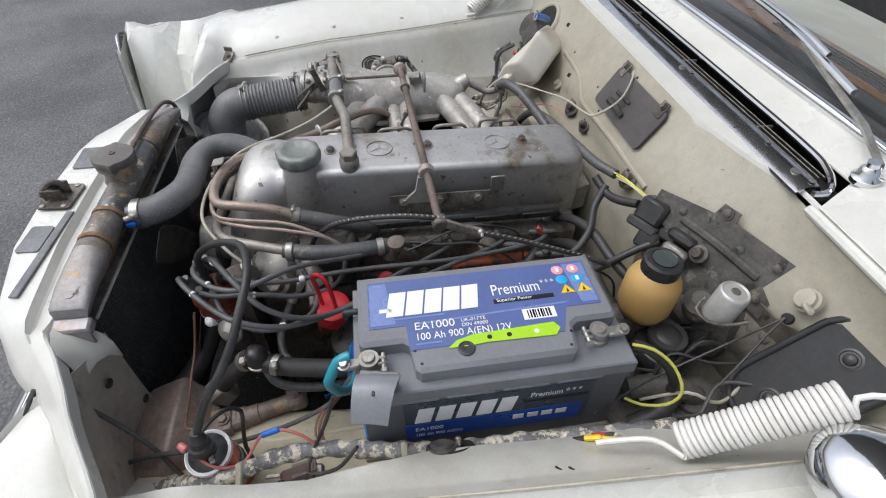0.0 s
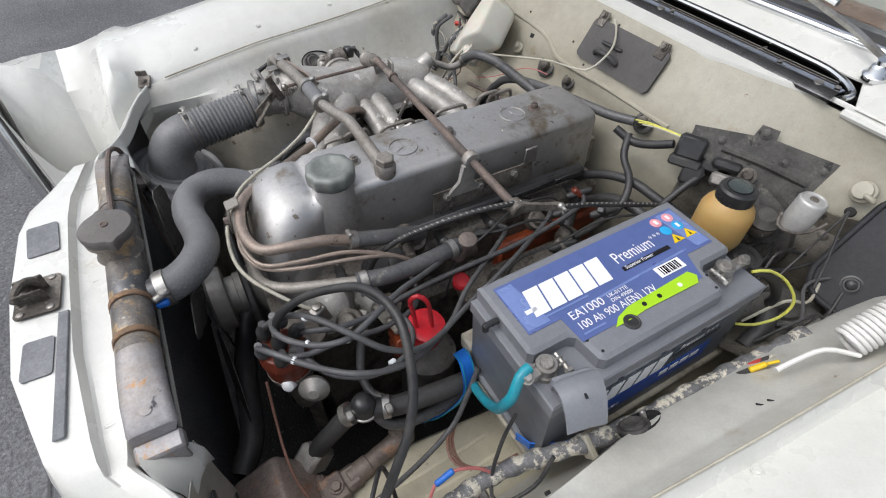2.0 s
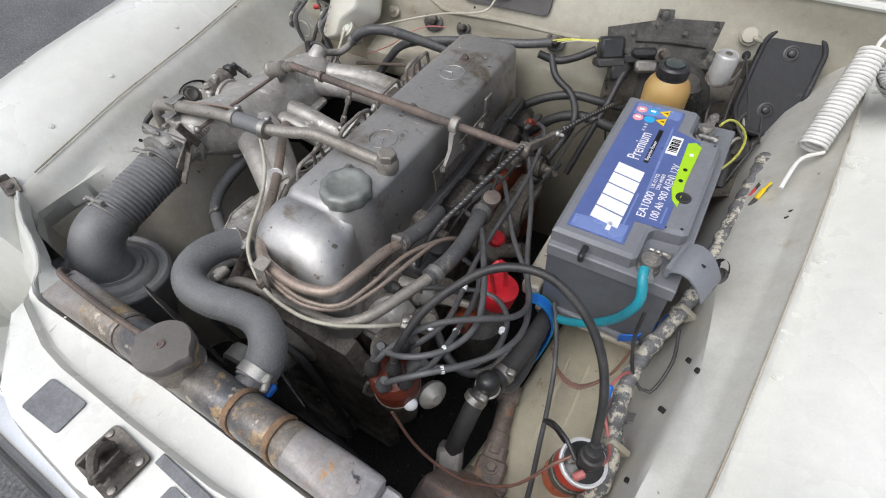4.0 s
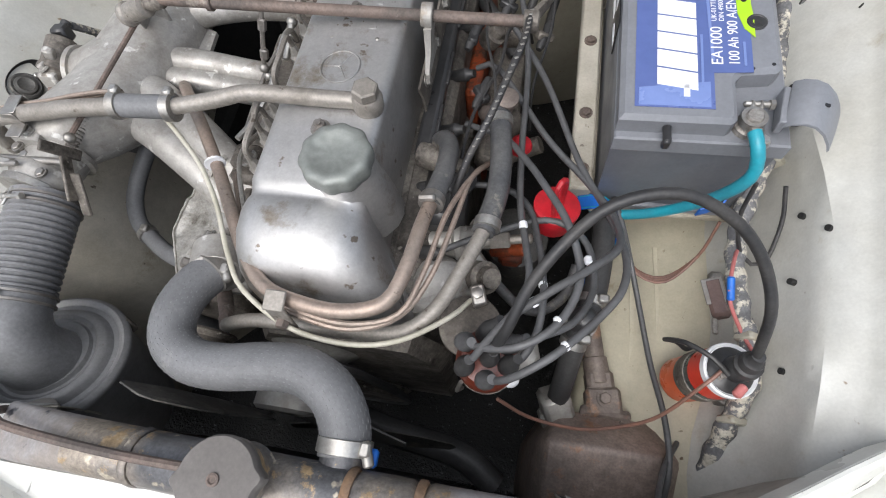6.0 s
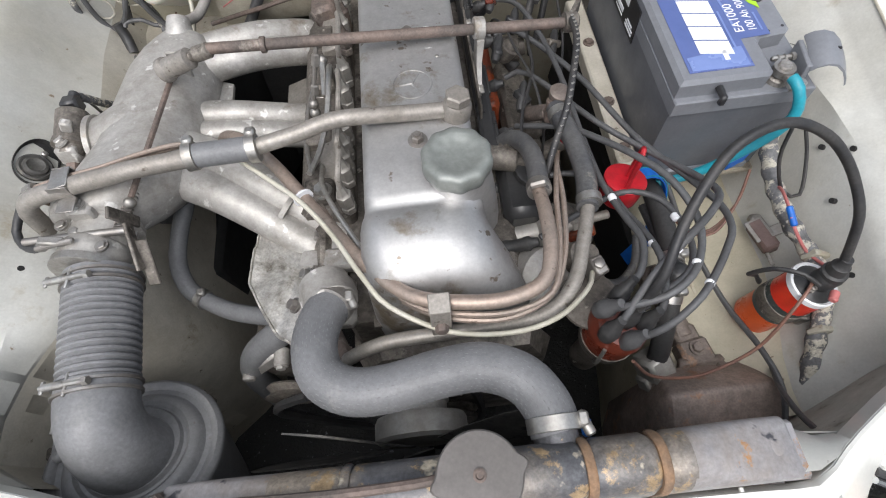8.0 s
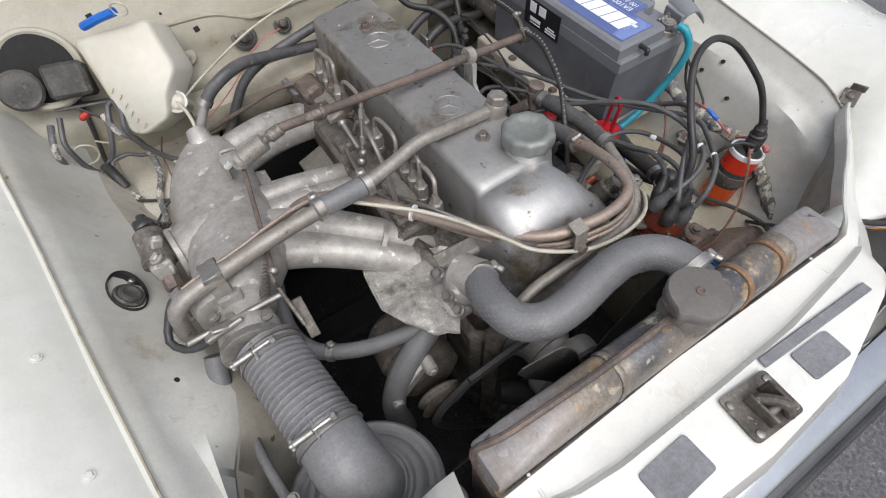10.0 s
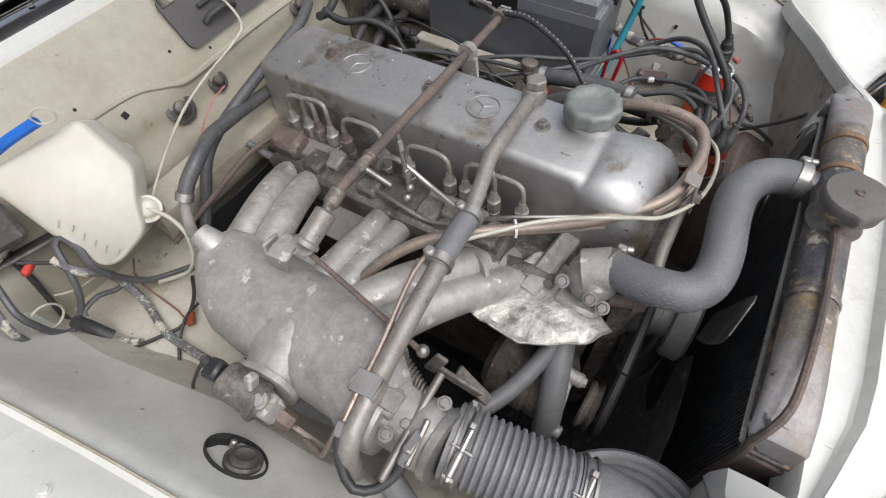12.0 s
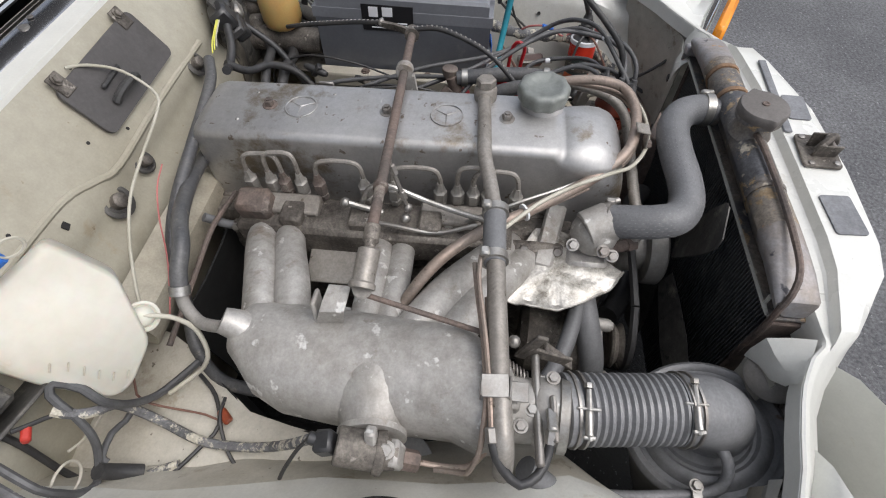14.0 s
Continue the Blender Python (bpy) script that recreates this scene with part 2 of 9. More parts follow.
COVER = surface("polished_cast_cover", (0.54, 0.535, 0.53), (0.39, 0.382, 0.37), 0.52, 0.88, s1=9, s2=110, grain=0.06, bump=0.08, stain=(0.25, 0.21, 0.155), stain_at=0.55, stain_scale=7, rough_var=0.10, edge=0.10, soft=0.4, specks=(0.20, 0.17, 0.14), speck_at=0.66, speck_scale=55)
CAST = surface("dull_cast_aluminium", (0.45, 0.435, 0.41), (0.28, 0.265, 0.24), 0.48, 0.35, s1=26, s2=120, grain=0.10, bump=0.45, stain=(0.23, 0.20, 0.165), stain_at=0.585, stain_scale=19, edge=0.10, soft=0.38, fine=0.0007, specks=(0.62, 0.61, 0.58), speck_at=0.64, speck_scale=48)
DARKCAST = surface("grimy_cast_metal", (0.20, 0.18, 0.155), (0.085, 0.075, 0.065), 0.62, 0.4, s1=18, s2=150, grain=0.28, bump=0.5, stain=(0.045, 0.038, 0.032), stain_at=0.56, stain_scale=28, edge=0.1, specks=(0.30, 0.275, 0.24), speck_at=0.66, speck_scale=70)
STEEL = surface("dull_steel", (0.34, 0.33, 0.31), (0.24, 0.22, 0.20), 0.45, 0.8, s1=20, s2=160, grain=0.12, bump=0.2)
ZINC = surface("zinc_plate", (0.44, 0.43, 0.405), (0.31, 0.295, 0.27), 0.42, 0.85, s1=30, s2=200, grain=0.1, bump=0.15)
RUSTSTEEL = surface("brown_rusted_steel", (0.165, 0.125, 0.105), (0.105, 0.088, 0.078), 0.7, 0.25, s1=18, s2=150, grain=0.2, bump=0.4, stain=(0.25, 0.22, 0.19), stain_at=0.6)
RUSTCOVER = surface("rusty_pressed_steel", (0.30, 0.235, 0.20), (0.19, 0.155, 0.135), 0.55, 0.3, s1=9, s2=90, grain=0.2, bump=0.4, stain=(0.33, 0.19, 0.12), stain_at=0.57, stain_scale=24, edge=0.08, specks=(0.45, 0.41, 0.36), speck_at=0.70, speck_scale=60)
COPPER = surface("tarnished_copper_tube", (0.38, 0.29, 0.235), (0.25, 0.215, 0.185), 0.48, 0.5, s1=16, s2=160, grain=0.12, bump=0.15, mix=0.48, soft=0.35, specks=(0.14, 0.105, 0.08), speck_at=0.66)
GREYTUBE = surface("grey_metal_tube", (0.31, 0.29, 0.262), (0.21, 0.19, 0.165), 0.5, 0.4, s1=18, s2=160, grain=0.14, bump=0.2, soft=0.4, specks=(0.12, 0.10, 0.08), speck_at=0.66)
RUBBER = surface("dusty_grey_rubber", (0.165, 0.167, 0.171), (0.12, 0.122, 0.125), 0.5, s1=11, s2=240, grain=0.10, bump=0.35, stain=(0.235, 0.23, 0.22), stain_at=0.60, stain_scale=26, edge=0.15)
BLACKRUB = surface("black_rubber", (0.028, 0.028, 0.029), (0.045, 0.044, 0.043), 0.5, s1=12, s2=150, grain=0.2, bump=0.2)
OVALRUB = surface("dull_black_rubber_plate", (0.022, 0.023, 0.026), (0.032, 0.033, 0.035), 0.72, s1=10, s2=120, grain=0.15, bump=0.15, stain=(0.06, 0.06, 0.06), stain_at=0.62, stain_scale=25)
WIREGREY = surface("grey_cable_jacket", (0.085, 0.086, 0.088), (0.065, 0.065, 0.066), 0.48, s1=30, s2=200, grain=0.1, bump=0.1)
WIREBLACK = surface("black_cable_jacket", (0.022, 0.022, 0.023), (0.04, 0.038, 0.036), 0.5, s1=30, s2=200, grain=0.2, bump=0.1)
WIREWHITE = surface("pale_plastic_line", (0.46, 0.44, 0.37), (0.36, 0.34, 0.27), 0.45, s1=20, s2=100, grain=0.06, bump=0.05)
WIRERED = surface("red_cable_jacket", (0.50, 0.045, 0.03), (0.40, 0.035, 0.025), 0.45, s1=20, s2=100, grain=0.1)
WIREPINK = surface("faded_red_wire", (0.48, 0.16, 0.15), (0.40, 0.13, 0.12), 0.5, s1=20, s2=100, grain=0.1)
WIREYEL = surface("yellow_green_wire", (0.62, 0.60, 0.10), (0.5, 0.52, 0.12), 0.45, s1=30, s2=100, grain=0.08)
WIREBROWN = surface("brown_wire", (0.20, 0.10, 0.07), (0.15, 0.08, 0.06), 0.5, s1=30, s2=100, grain=0.1)
TEAL = surface("teal_cable_jacket", (0.02, 0.26, 0.33), (0.03, 0.21, 0.27), 0.42, s1=20, s2=100, grain=0.08)
BLUE = surface("bright_blue_plastic", (0.015, 0.14, 0.55), (0.012, 0.11, 0.45), 0.45, s1=20, s2=120, grain=0.08)
TAPE = surface("peeling_taped_loom", (0.16, 0.16, 0.165), (0.095, 0.095, 0.097), 0.65, s1=25, s2=180, grain=0.2, bump=0.5, stain=(0.48, 0.45, 0.37), stain_at=0.50, stain_scale=60, edge=0.05, fine=0.001)
TANK = surface("blistered_black_tank", (0.10, 0.10, 0.105), (0.25, 0.215, 0.175), 0.42, 0.25, s1=8, s2=120, grain=0.25, bump=0.4, mix=0.50, soft=0.16, stain=(0.34, 0.245, 0.14), stain_at=0.565, stain_scale=20, edge=0.04, fine=0.0008, specks=(0.46, 0.41, 0.32), speck_at=0.64, speck_scale=42)
TANKEND = surface("worn_tank_end", (0.315, 0.305, 0.31), (0.265, 0.235, 0.21), 0.5, 0.25, s1=16, s2=120, grain=0.12, bump=0.3, stain=(0.40, 0.21, 0.08), stain_at=0.60, stain_scale=18, edge=0.05, specks=(0.06, 0.06, 0.07), speck_at=0.66, speck_scale=45)
RUSTBAND = surface("orange_rust_band", (0.24, 0.145, 0.08), (0.17, 0.12, 0.085), 0.8, 0.1, s1=25, s2=120, grain=0.2, bump=0.4)
CORE = surface("black_radiator_fins", (0.085, 0.09, 0.095), (0.12, 0.122, 0.122), 0.5, 0.35, s1=20, s2=200, grain=0.3, bump=0.3)
CAPGREY = surface("grey_plastic_cap", (0.15, 0.138, 0.128), (0.12, 0.11, 0.102), 0.6, s1=15, s2=200, grain=0.08, bump=0.15, stain=(0.15, 0.14, 0.13), stain_at=0.62)
FILLER = surface("worn_filler_cap", (0.225, 0.238, 0.222), (0.18, 0.192, 0.178), 0.5, 0.35, s1=25, s2=160, grain=0.08, bump=0.12)
ORANGE = surface("orange_red_engine_paint", (0.27, 0.055, 0.017), (0.15, 0.032, 0.013), 0.45, s1=16, s2=100, grain=0.2, bump=0.3, stain=(0.045, 0.028, 0.02), stain_at=0.52, stain_scale=26, edge=0.1)
DISTCAP = surface("brown_bakelite", (0.15, 0.032, 0.018), (0.11, 0.026, 0.015), 0.3, s1=25, s2=120, grain=0.15, bump=0.1)
REDPLAS = surface("bright_red_plastic", (0.50, 0.016, 0.026), (0.36, 0.014, 0.02), 0.4, s1=30, s2=100, grain=0.08, bump=0.1, stain=(0.55, 0.16, 0.16), stain_at=0.63, stain_scale=40)
COILRED = surface("coil_red_band", (0.68, 0.035, 0.02), (0.62, 0.05, 0.02), 0.32, s1=20, s2=100, grain=0.05, bump=0.05)
COILORANGE = surface("coil_orange_band", (0.66, 0.10, 0.02), (0.58, 0.09, 0.02), 0.32, s1=20, s2=100, grain=0.05, bump=0.05)
COILDARK = surface("coil_dark_band", (0.06, 0.075, 0.07), (0.05, 0.06, 0.06), 0.3, s1=20, s2=100, grain=0.08, bump=0.05)
BLACKPLAS = surface("black_plastic", (0.025, 0.025, 0.026), (0.035, 0.035, 0.035), 0.35, s1=15, s2=120, grain=0.15, bump=0.08)
GREYPLATE = surface("charcoal_rubber_sheet", (0.075, 0.07, 0.068), (0.06, 0.056, 0.054), 0.6, s1=8, s2=120, grain=0.1, bump=0.15, stain=(0.11, 0.10, 0.09), stain_at=0.62)
DUSTYBLACK = surface("dusty_black_steel", (0.085, 0.081, 0.073), (0.045, 0.043, 0.04), 0.6, s1=16, s2=120, grain=0.25, bump=0.3, stain=(0.18, 0.165, 0.135), stain_at=0.57, stain_scale=22, edge=0.12, specks=(0.02, 0.02, 0.019), speck_at=0.62, speck_scale=50)
BATGREY = surface("battery_grey_plastic", (0.19, 0.198, 0.215), (0.165, 0.172, 0.187), 0.42, s1=9, s2=160, grain=0.05, bump=0.1, stain=(0.24, 0.24, 0.245), stain_at=0.64, stain_scale=12, edge=0.15)
BATDARK = surface("battery_dark_case", (0.115, 0.122, 0.135), (0.095, 0.10, 0.112), 0.42, s1=9, s2=160, grain=0.05, bump=0.1, stain=(0.16, 0.16, 0.165), stain_at=0.62, stain_scale=14, edge=0.15)
LABEL = surface("label_blue", (0.095, 0.13, 0.31), (0.08, 0.115, 0.28), 0.34, s1=12, s2=90, grain=0.04, bump=0.0, coat=0.1)
LABELDOT = surface("label_dotted_blue", (0.17, 0.23, 0.46), (0.15, 0.21, 0.43), 0.3, s1=12, s2=90, grain=0.04, bump=0.0)
LABELSIDE = surface("label_slate", (0.05, 0.065, 0.085), (0.045, 0.058, 0.078), 0.32, s1=12, s2=90, grain=0.04, bump=0.0)
LABELCOBALT = surface("label_cobalt", (0.015, 0.07, 0.36), (0.015, 0.06, 0.30), 0.32, s1=12, s2=90, grain=0.04, bump=0.0)
PRINTWHITE = surface("white_print", (0.78, 0.79, 0.80), (0.74, 0.75, 0.77), 0.4, s1=10, s2=90, grain=0.02, bump=0.0)
PRINTBLACK = surface("black_print", (0.012, 0.012, 0.014), (0.016, 0.016, 0.018), 0.35, s1=10, s2=90, grain=0.05, bump=0.0)
PRINTGREEN = surface("lime_print", (0.36, 0.62, 0.02), (0.34, 0.58, 0.02), 0.35, s1=10, s2=90, grain=0.03, bump=0.0)
PRINTYEL = surface("yellow_print", (0.75, 0.52, 0.01), (0.72, 0.5, 0.01), 0.35, s1=10, s2=90, grain=0.03, bump=0.0)
PRINTPINK = surface("pink_print", (0.72, 0.32, 0.36), (0.70, 0.3, 0.34), 0.35, s1=10, s2=90, grain=0.03, bump=0.0)
PRINTCYAN = surface("cyan_print", (0.03, 0.36, 0.68), (0.03, 0.34, 0.64), 0.35, s1=10, s2=90, grain=0.03, bump=0.0)
LEAD = surface("lead_terminal", (0.36, 0.34, 0.31), (0.25, 0.23, 0.21), 0.5, 0.7, s1=40, s2=200, grain=0.2, bump=0.3)
BOTTLE = surface("milky_plastic", (0.57, 0.555, 0.49), (0.50, 0.475, 0.395), 0.42, s1=6, s2=60, grain=0.03, bump=0.05, sub=0.2, stain=(0.46, 0.39, 0.27), stain_at=0.60, stain_scale=9, edge=0.15)
AMBER = surface("amber_plastic", (0.50, 0.34, 0.13), (0.40, 0.24, 0.075), 0.42, s1=5, s2=80, grain=0.05, bump=0.05, sub=0.3, stain=(0.30, 0.19, 0.07), stain_at=0.62, stain_scale=14, edge=0.15)
DUCT = surface("dusty_duct_rubber", (0.205, 0.206, 0.21), (0.15, 0.151, 0.153), 0.42, s1=14, s2=200, grain=0.12, bump=0.15, stain=(0.20, 0.195, 0.185), stain_at=0.60, stain_scale=24, edge=0.12)
FILTERBOX = surface("grey_pressed_steel", (0.23, 0.23, 0.232), (0.18, 0.179, 0.178), 0.48, 0.15, s1=8, s2=120, grain=0.1, bump=0.15, stain=(0.14, 0.085, 0.06), stain_at=0.64, stain_scale=14)
FOIL = surface("crumpled_foil", (0.50, 0.48, 0.44), (0.30, 0.285, 0.25), 0.42, 0.7, s1=30, s2=90, grain=0.2, bump=0.7, fine=0.002, stain=(0.16, 0.14, 0.115), stain_at=0.58, stain_scale=30, specks=(0.6, 0.58, 0.53), speck_at=0.66, speck_scale=45)
CHROME = surface("chrome", (0.75, 0.76, 0.77), (0.68, 0.69, 0.70), 0.10, 1.0, s1=10, s2=90, grain=0.02, bump=0.0, rough_var=0.05)
SPRINGWHITE = surface("white_enamel_spring", (0.72, 0.71, 0.68), (0.66, 0.65, 0.61), 0.4, s1=20, s2=100, grain=0.05, bump=0.05)
WOOD = surface("brown_wood_trim", (0.27, 0.13, 0.045), (0.19, 0.085, 0.03), 0.35, s1=14, s2=90, grain=0.15, bump=0.05)
ORANGELENS = surface("orange_lens", (0.85, 0.30, 0.02), (0.75, 0.26, 0.02), 0.2, s1=20, s2=100, grain=0.05, bump=0.05)
PATCHGREY = surface("grey_foam_pad", (0.20, 0.205, 0.215), (0.17, 0.175, 0.185), 0.7, s1=20, s2=120, grain=0.15, bump=0.3)
ASPHALT = surface("worn_asphalt", (0.125, 0.126, 0.13), (0.09, 0.091, 0.095), 0.75, s1=1.3, s2=90, grain=0.5, bump=0.9, fine=0.006, stain=(0.23, 0.23, 0.232), stain_at=0.60, stain_scale=75, edge=0.05)
POLISHED = surface("polished_trim", (0.66, 0.66, 0.67), (0.56, 0.56, 0.57), 0.16, 1.0, s1=14, s2=120, grain=0.05, bump=0.05, specks=(0.25, 0.25, 0.26), speck_at=0.68)
HOSERIB = surface("grey_braided_rubber", (0.19, 0.19, 0.193), (0.155, 0.155, 0.157), 0.55, s1=40, s2=300, grain=0.2, bump=0.2)
SMUDGE = surface("faint_brown_smudge", (0.50, 0.455, 0.37), (0.56, 0.52, 0.44), 0.6, s1=60, s2=200, grain=0.1, bump=0.05)
PALEHOSE = surface("dusty_pale_grey_hose", (0.26, 0.245, 0.225), (0.19, 0.18, 0.165), 0.55, s1=20, s2=160, grain=0.12, bump=0.15)
DARKHOSE = surface("dusty_black_hose", (0.065, 0.066, 0.069), (0.095, 0.094, 0.093), 0.42, s1=18, s2=150, grain=0.2, bump=0.2, stain=(0.17, 0.16, 0.14), stain_at=0.6, stain_scale=30)
BAFFLE = surface("grey_green_baffle_paint", (0.46, 0.45, 0.40), (0.37, 0.36, 0.315), 0.5, s1=9, s2=70, grain=0.08, bump=0.1, stain=(0.20, 0.17, 0.13), stain_at=0.60, stain_scale=18, edge=0.1, specks=(0.08, 0.07, 0.06), speck_at=0.68, speck_scale=50)
COLUMN = surface("dusty_column_steel", (0.20, 0.165, 0.14), (0.14, 0.115, 0.10), 0.6, 0.3, s1=14, s2=100, grain=0.2, bump=0.35, stain=(0.28, 0.17, 0.11), stain_at=0.58, stain_scale=26, edge=0.08)
FLOORPAINT = surface("yellowed_floor_paint", (0.52, 0.485, 0.375), (0.42, 0.385, 0.285), 0.5, s1=7, s2=60, grain=0.06, bump=0.1, stain=(0.30, 0.25, 0.17), stain_at=0.60, stain_scale=15, edge=0.1, soft=0.35, specks=(0.14, 0.10, 0.065), speck_at=0.69)
SHELF = surface("dirty_shelf_paint", (0.50, 0.475, 0.41), (0.36, 0.33, 0.265), 0.55, s1=9, s2=60, grain=0.08, bump=0.15, stain=(0.22, 0.18, 0.12), stain_at=0.59, stain_scale=12, edge=0.14, soft=0.4, specks=(0.12, 0.10, 0.075), speck_at=0.69)
PALECAST = surface("pale_stained_can", (0.40, 0.385, 0.355), (0.28, 0.265, 0.24), 0.5, 0.5, s1=20, s2=120, grain=0.08, bump=0.2)
CANGREY = surface("dull_tin_can", (0.46, 0.455, 0.44), (0.36, 0.355, 0.345), 0.45, 0.35, s1=18, s2=120, grain=0.06, bump=0.08, stain=(0.24, 0.21, 0.17), stain_at=0.62, stain_scale=30)
GREASE = surface("greasy_floor_paint", (0.14, 0.125, 0.10), (0.055, 0.05, 0.042), 0.6, s1=16, s2=70, grain=0.25, bump=0.4, soft=0.35, stain=(0.28, 0.255, 0.205), stain_at=0.60, stain_scale=18, edge=0.1, specks=(0.03, 0.027, 0.023), speck_at=0.62, speck_scale=45)
BONNETPAD = surface("black_bonnet_felt", (0.02, 0.02, 0.021), (0.03, 0.03, 0.031), 0.9, s1=10, s2=140, grain=0.25, bump=0.5)
BROWNRES = surface("brown_ceramic", (0.15, 0.10, 0.09), (0.12, 0.08, 0.07), 0.6, s1=30, s2=120, grain=0.15, bump=0.2)


def clear_glass():
    m = bpy.data.materials.new("window_glass")
    m.use_nodes = True
    b = m.node_tree.nodes["Principled BSDF"]
    b.inputs["Base Color"].default_value = (0.93, 0.96, 0.95, 1)
    b.inputs["Roughness"].default_value, b.inputs["Transmission Weight"].default_value, b.inputs["IOR"].default_value = 0.02, 1.0, 1.45
    return m


GLASS = clear_glass()


def lerp(a, b, t):
    return a + (b - a) * t


def interp(x, table):
    """Piecewise linear look-up in rows of (x, value)."""
    if x <= table[0][0]:
        return table[0][1]
    for (a, u), (b, v) in zip(table, table[1:]):
        if x <= b:
            return lerp(u, v, (x - a) / (b - a))
    return table[-1][1]

# ---- ground ----
solo("ground", sheet([[(-250, -250, 0.087), (250, -250, 0.087)], [(-250, 250, 0.087), (250, 250, 0.087)]], 0.05), ASPHALT,
     "worn dark grey asphalt yard under the car", "asphalt", kind="structure")

# ---- car body ----
car = thing("car", (0, 0, 0), "cream white classic saloon car with its bonnet open, parked on asphalt", "car")

RIDGE_R = [(-0.42, 0.457), (-0.25, 0.478), (0.0, 0.507), (0.2, 0.535), (0.7, 0.585)]
RIDGE_L = [(-0.42, 0.495), (-0.385, 0.499), (-0.33, 0.510), (-0.25, 0.518), (0.0, 0.539), (0.2, 0.552), (0.7, 0.58)]
RIDGE_ZR = [(-0.42, 0.834), (-0.2, 0.860), (0.0, 0.872), (0.2, 0.888), (0.7, 0.925)]
RIDGE_ZL = [(-0.385, 0.8165), (-0.34, 0.833), (-0.28, 0.843), (0.0, 0.875), (0.2, 0.893), (0.7, 0.93)]
NOSE = [(-0.70, 0.66), (-0.66, 0.50), (-0.62, 0.40), (-0.58, 0.312), (-0.555, 0.276), (-0.53, 0.262), (-0.51, 0.274), (-0.495, 0.297), (-0.478, 0.328), (-0.46, 0.378), (-0.44, 0.425), (-0.42, 0.457)]
NOSE_L = [(-0.66, 0.70), (-0.63, 0.63), (-0.605, 0.575), (-0.575, 0.505), (-0.547, 0.440), (-0.530, 0.400), (-0.520, 0.372), (-0.512, 0.350), (-0.498, 0.340), (-0.478, 0.364), (-0.455, 0.405), (-0.435, 0.440), (-0.41, 0.476), (-0.385, 0.496)]
STATIONS_L = [0.75, 0.6, 0.45, 0.3, 0.2, 0.1, 0.0, -0.1, -0.2, -0.28, -0.34, -0.36, -0.385, -0.41, -0.435, -0.455, -0.478, -0.498, -0.512, -0.520, -0.530, -0.547, -0.575, -0.605, -0.63, -0.66]
STATIONS = [0.75, 0.6, 0.45, 0.3, 0.2, 0.1, 0.0, -0.1, -0.2, -0.3, -0.36, -0.40, -0.42, -0.44, -0.46, -0.478, -0.495, -0.51, -0.53, -0.555, -0.58, -0.62, -0.66, -0.70]


def ridge(side, y):
    if side > 0 and y < -0.385:
        return interp(y, NOSE_L), 0.8165 - 0.10 * min(0.1, -0.385 - y)
    if y < -0.42:
        return interp(y, NOSE), 0.834 - interp(y, [(-0.70, -0.018), (-0.66, -0.018), (-0.635, 0.008), (-0.62, 0.024), (-0.47, 0.024), (-0.42, 0.0)])
    return interp(y, RIDGE_R if side < 0 else RIDGE_L), interp(y, RIDGE_ZR if side < 0 else RIDGE_ZL)


def lamp_dip(x, y):
    """Fall of the right wing's nose between the cross panel and the headlamp."""
    return min(0.32, 4.2 * max(0.0, -0.474 - y)) * min(1.0, max(0.0, (0.57 - abs(x)) / 0.12))


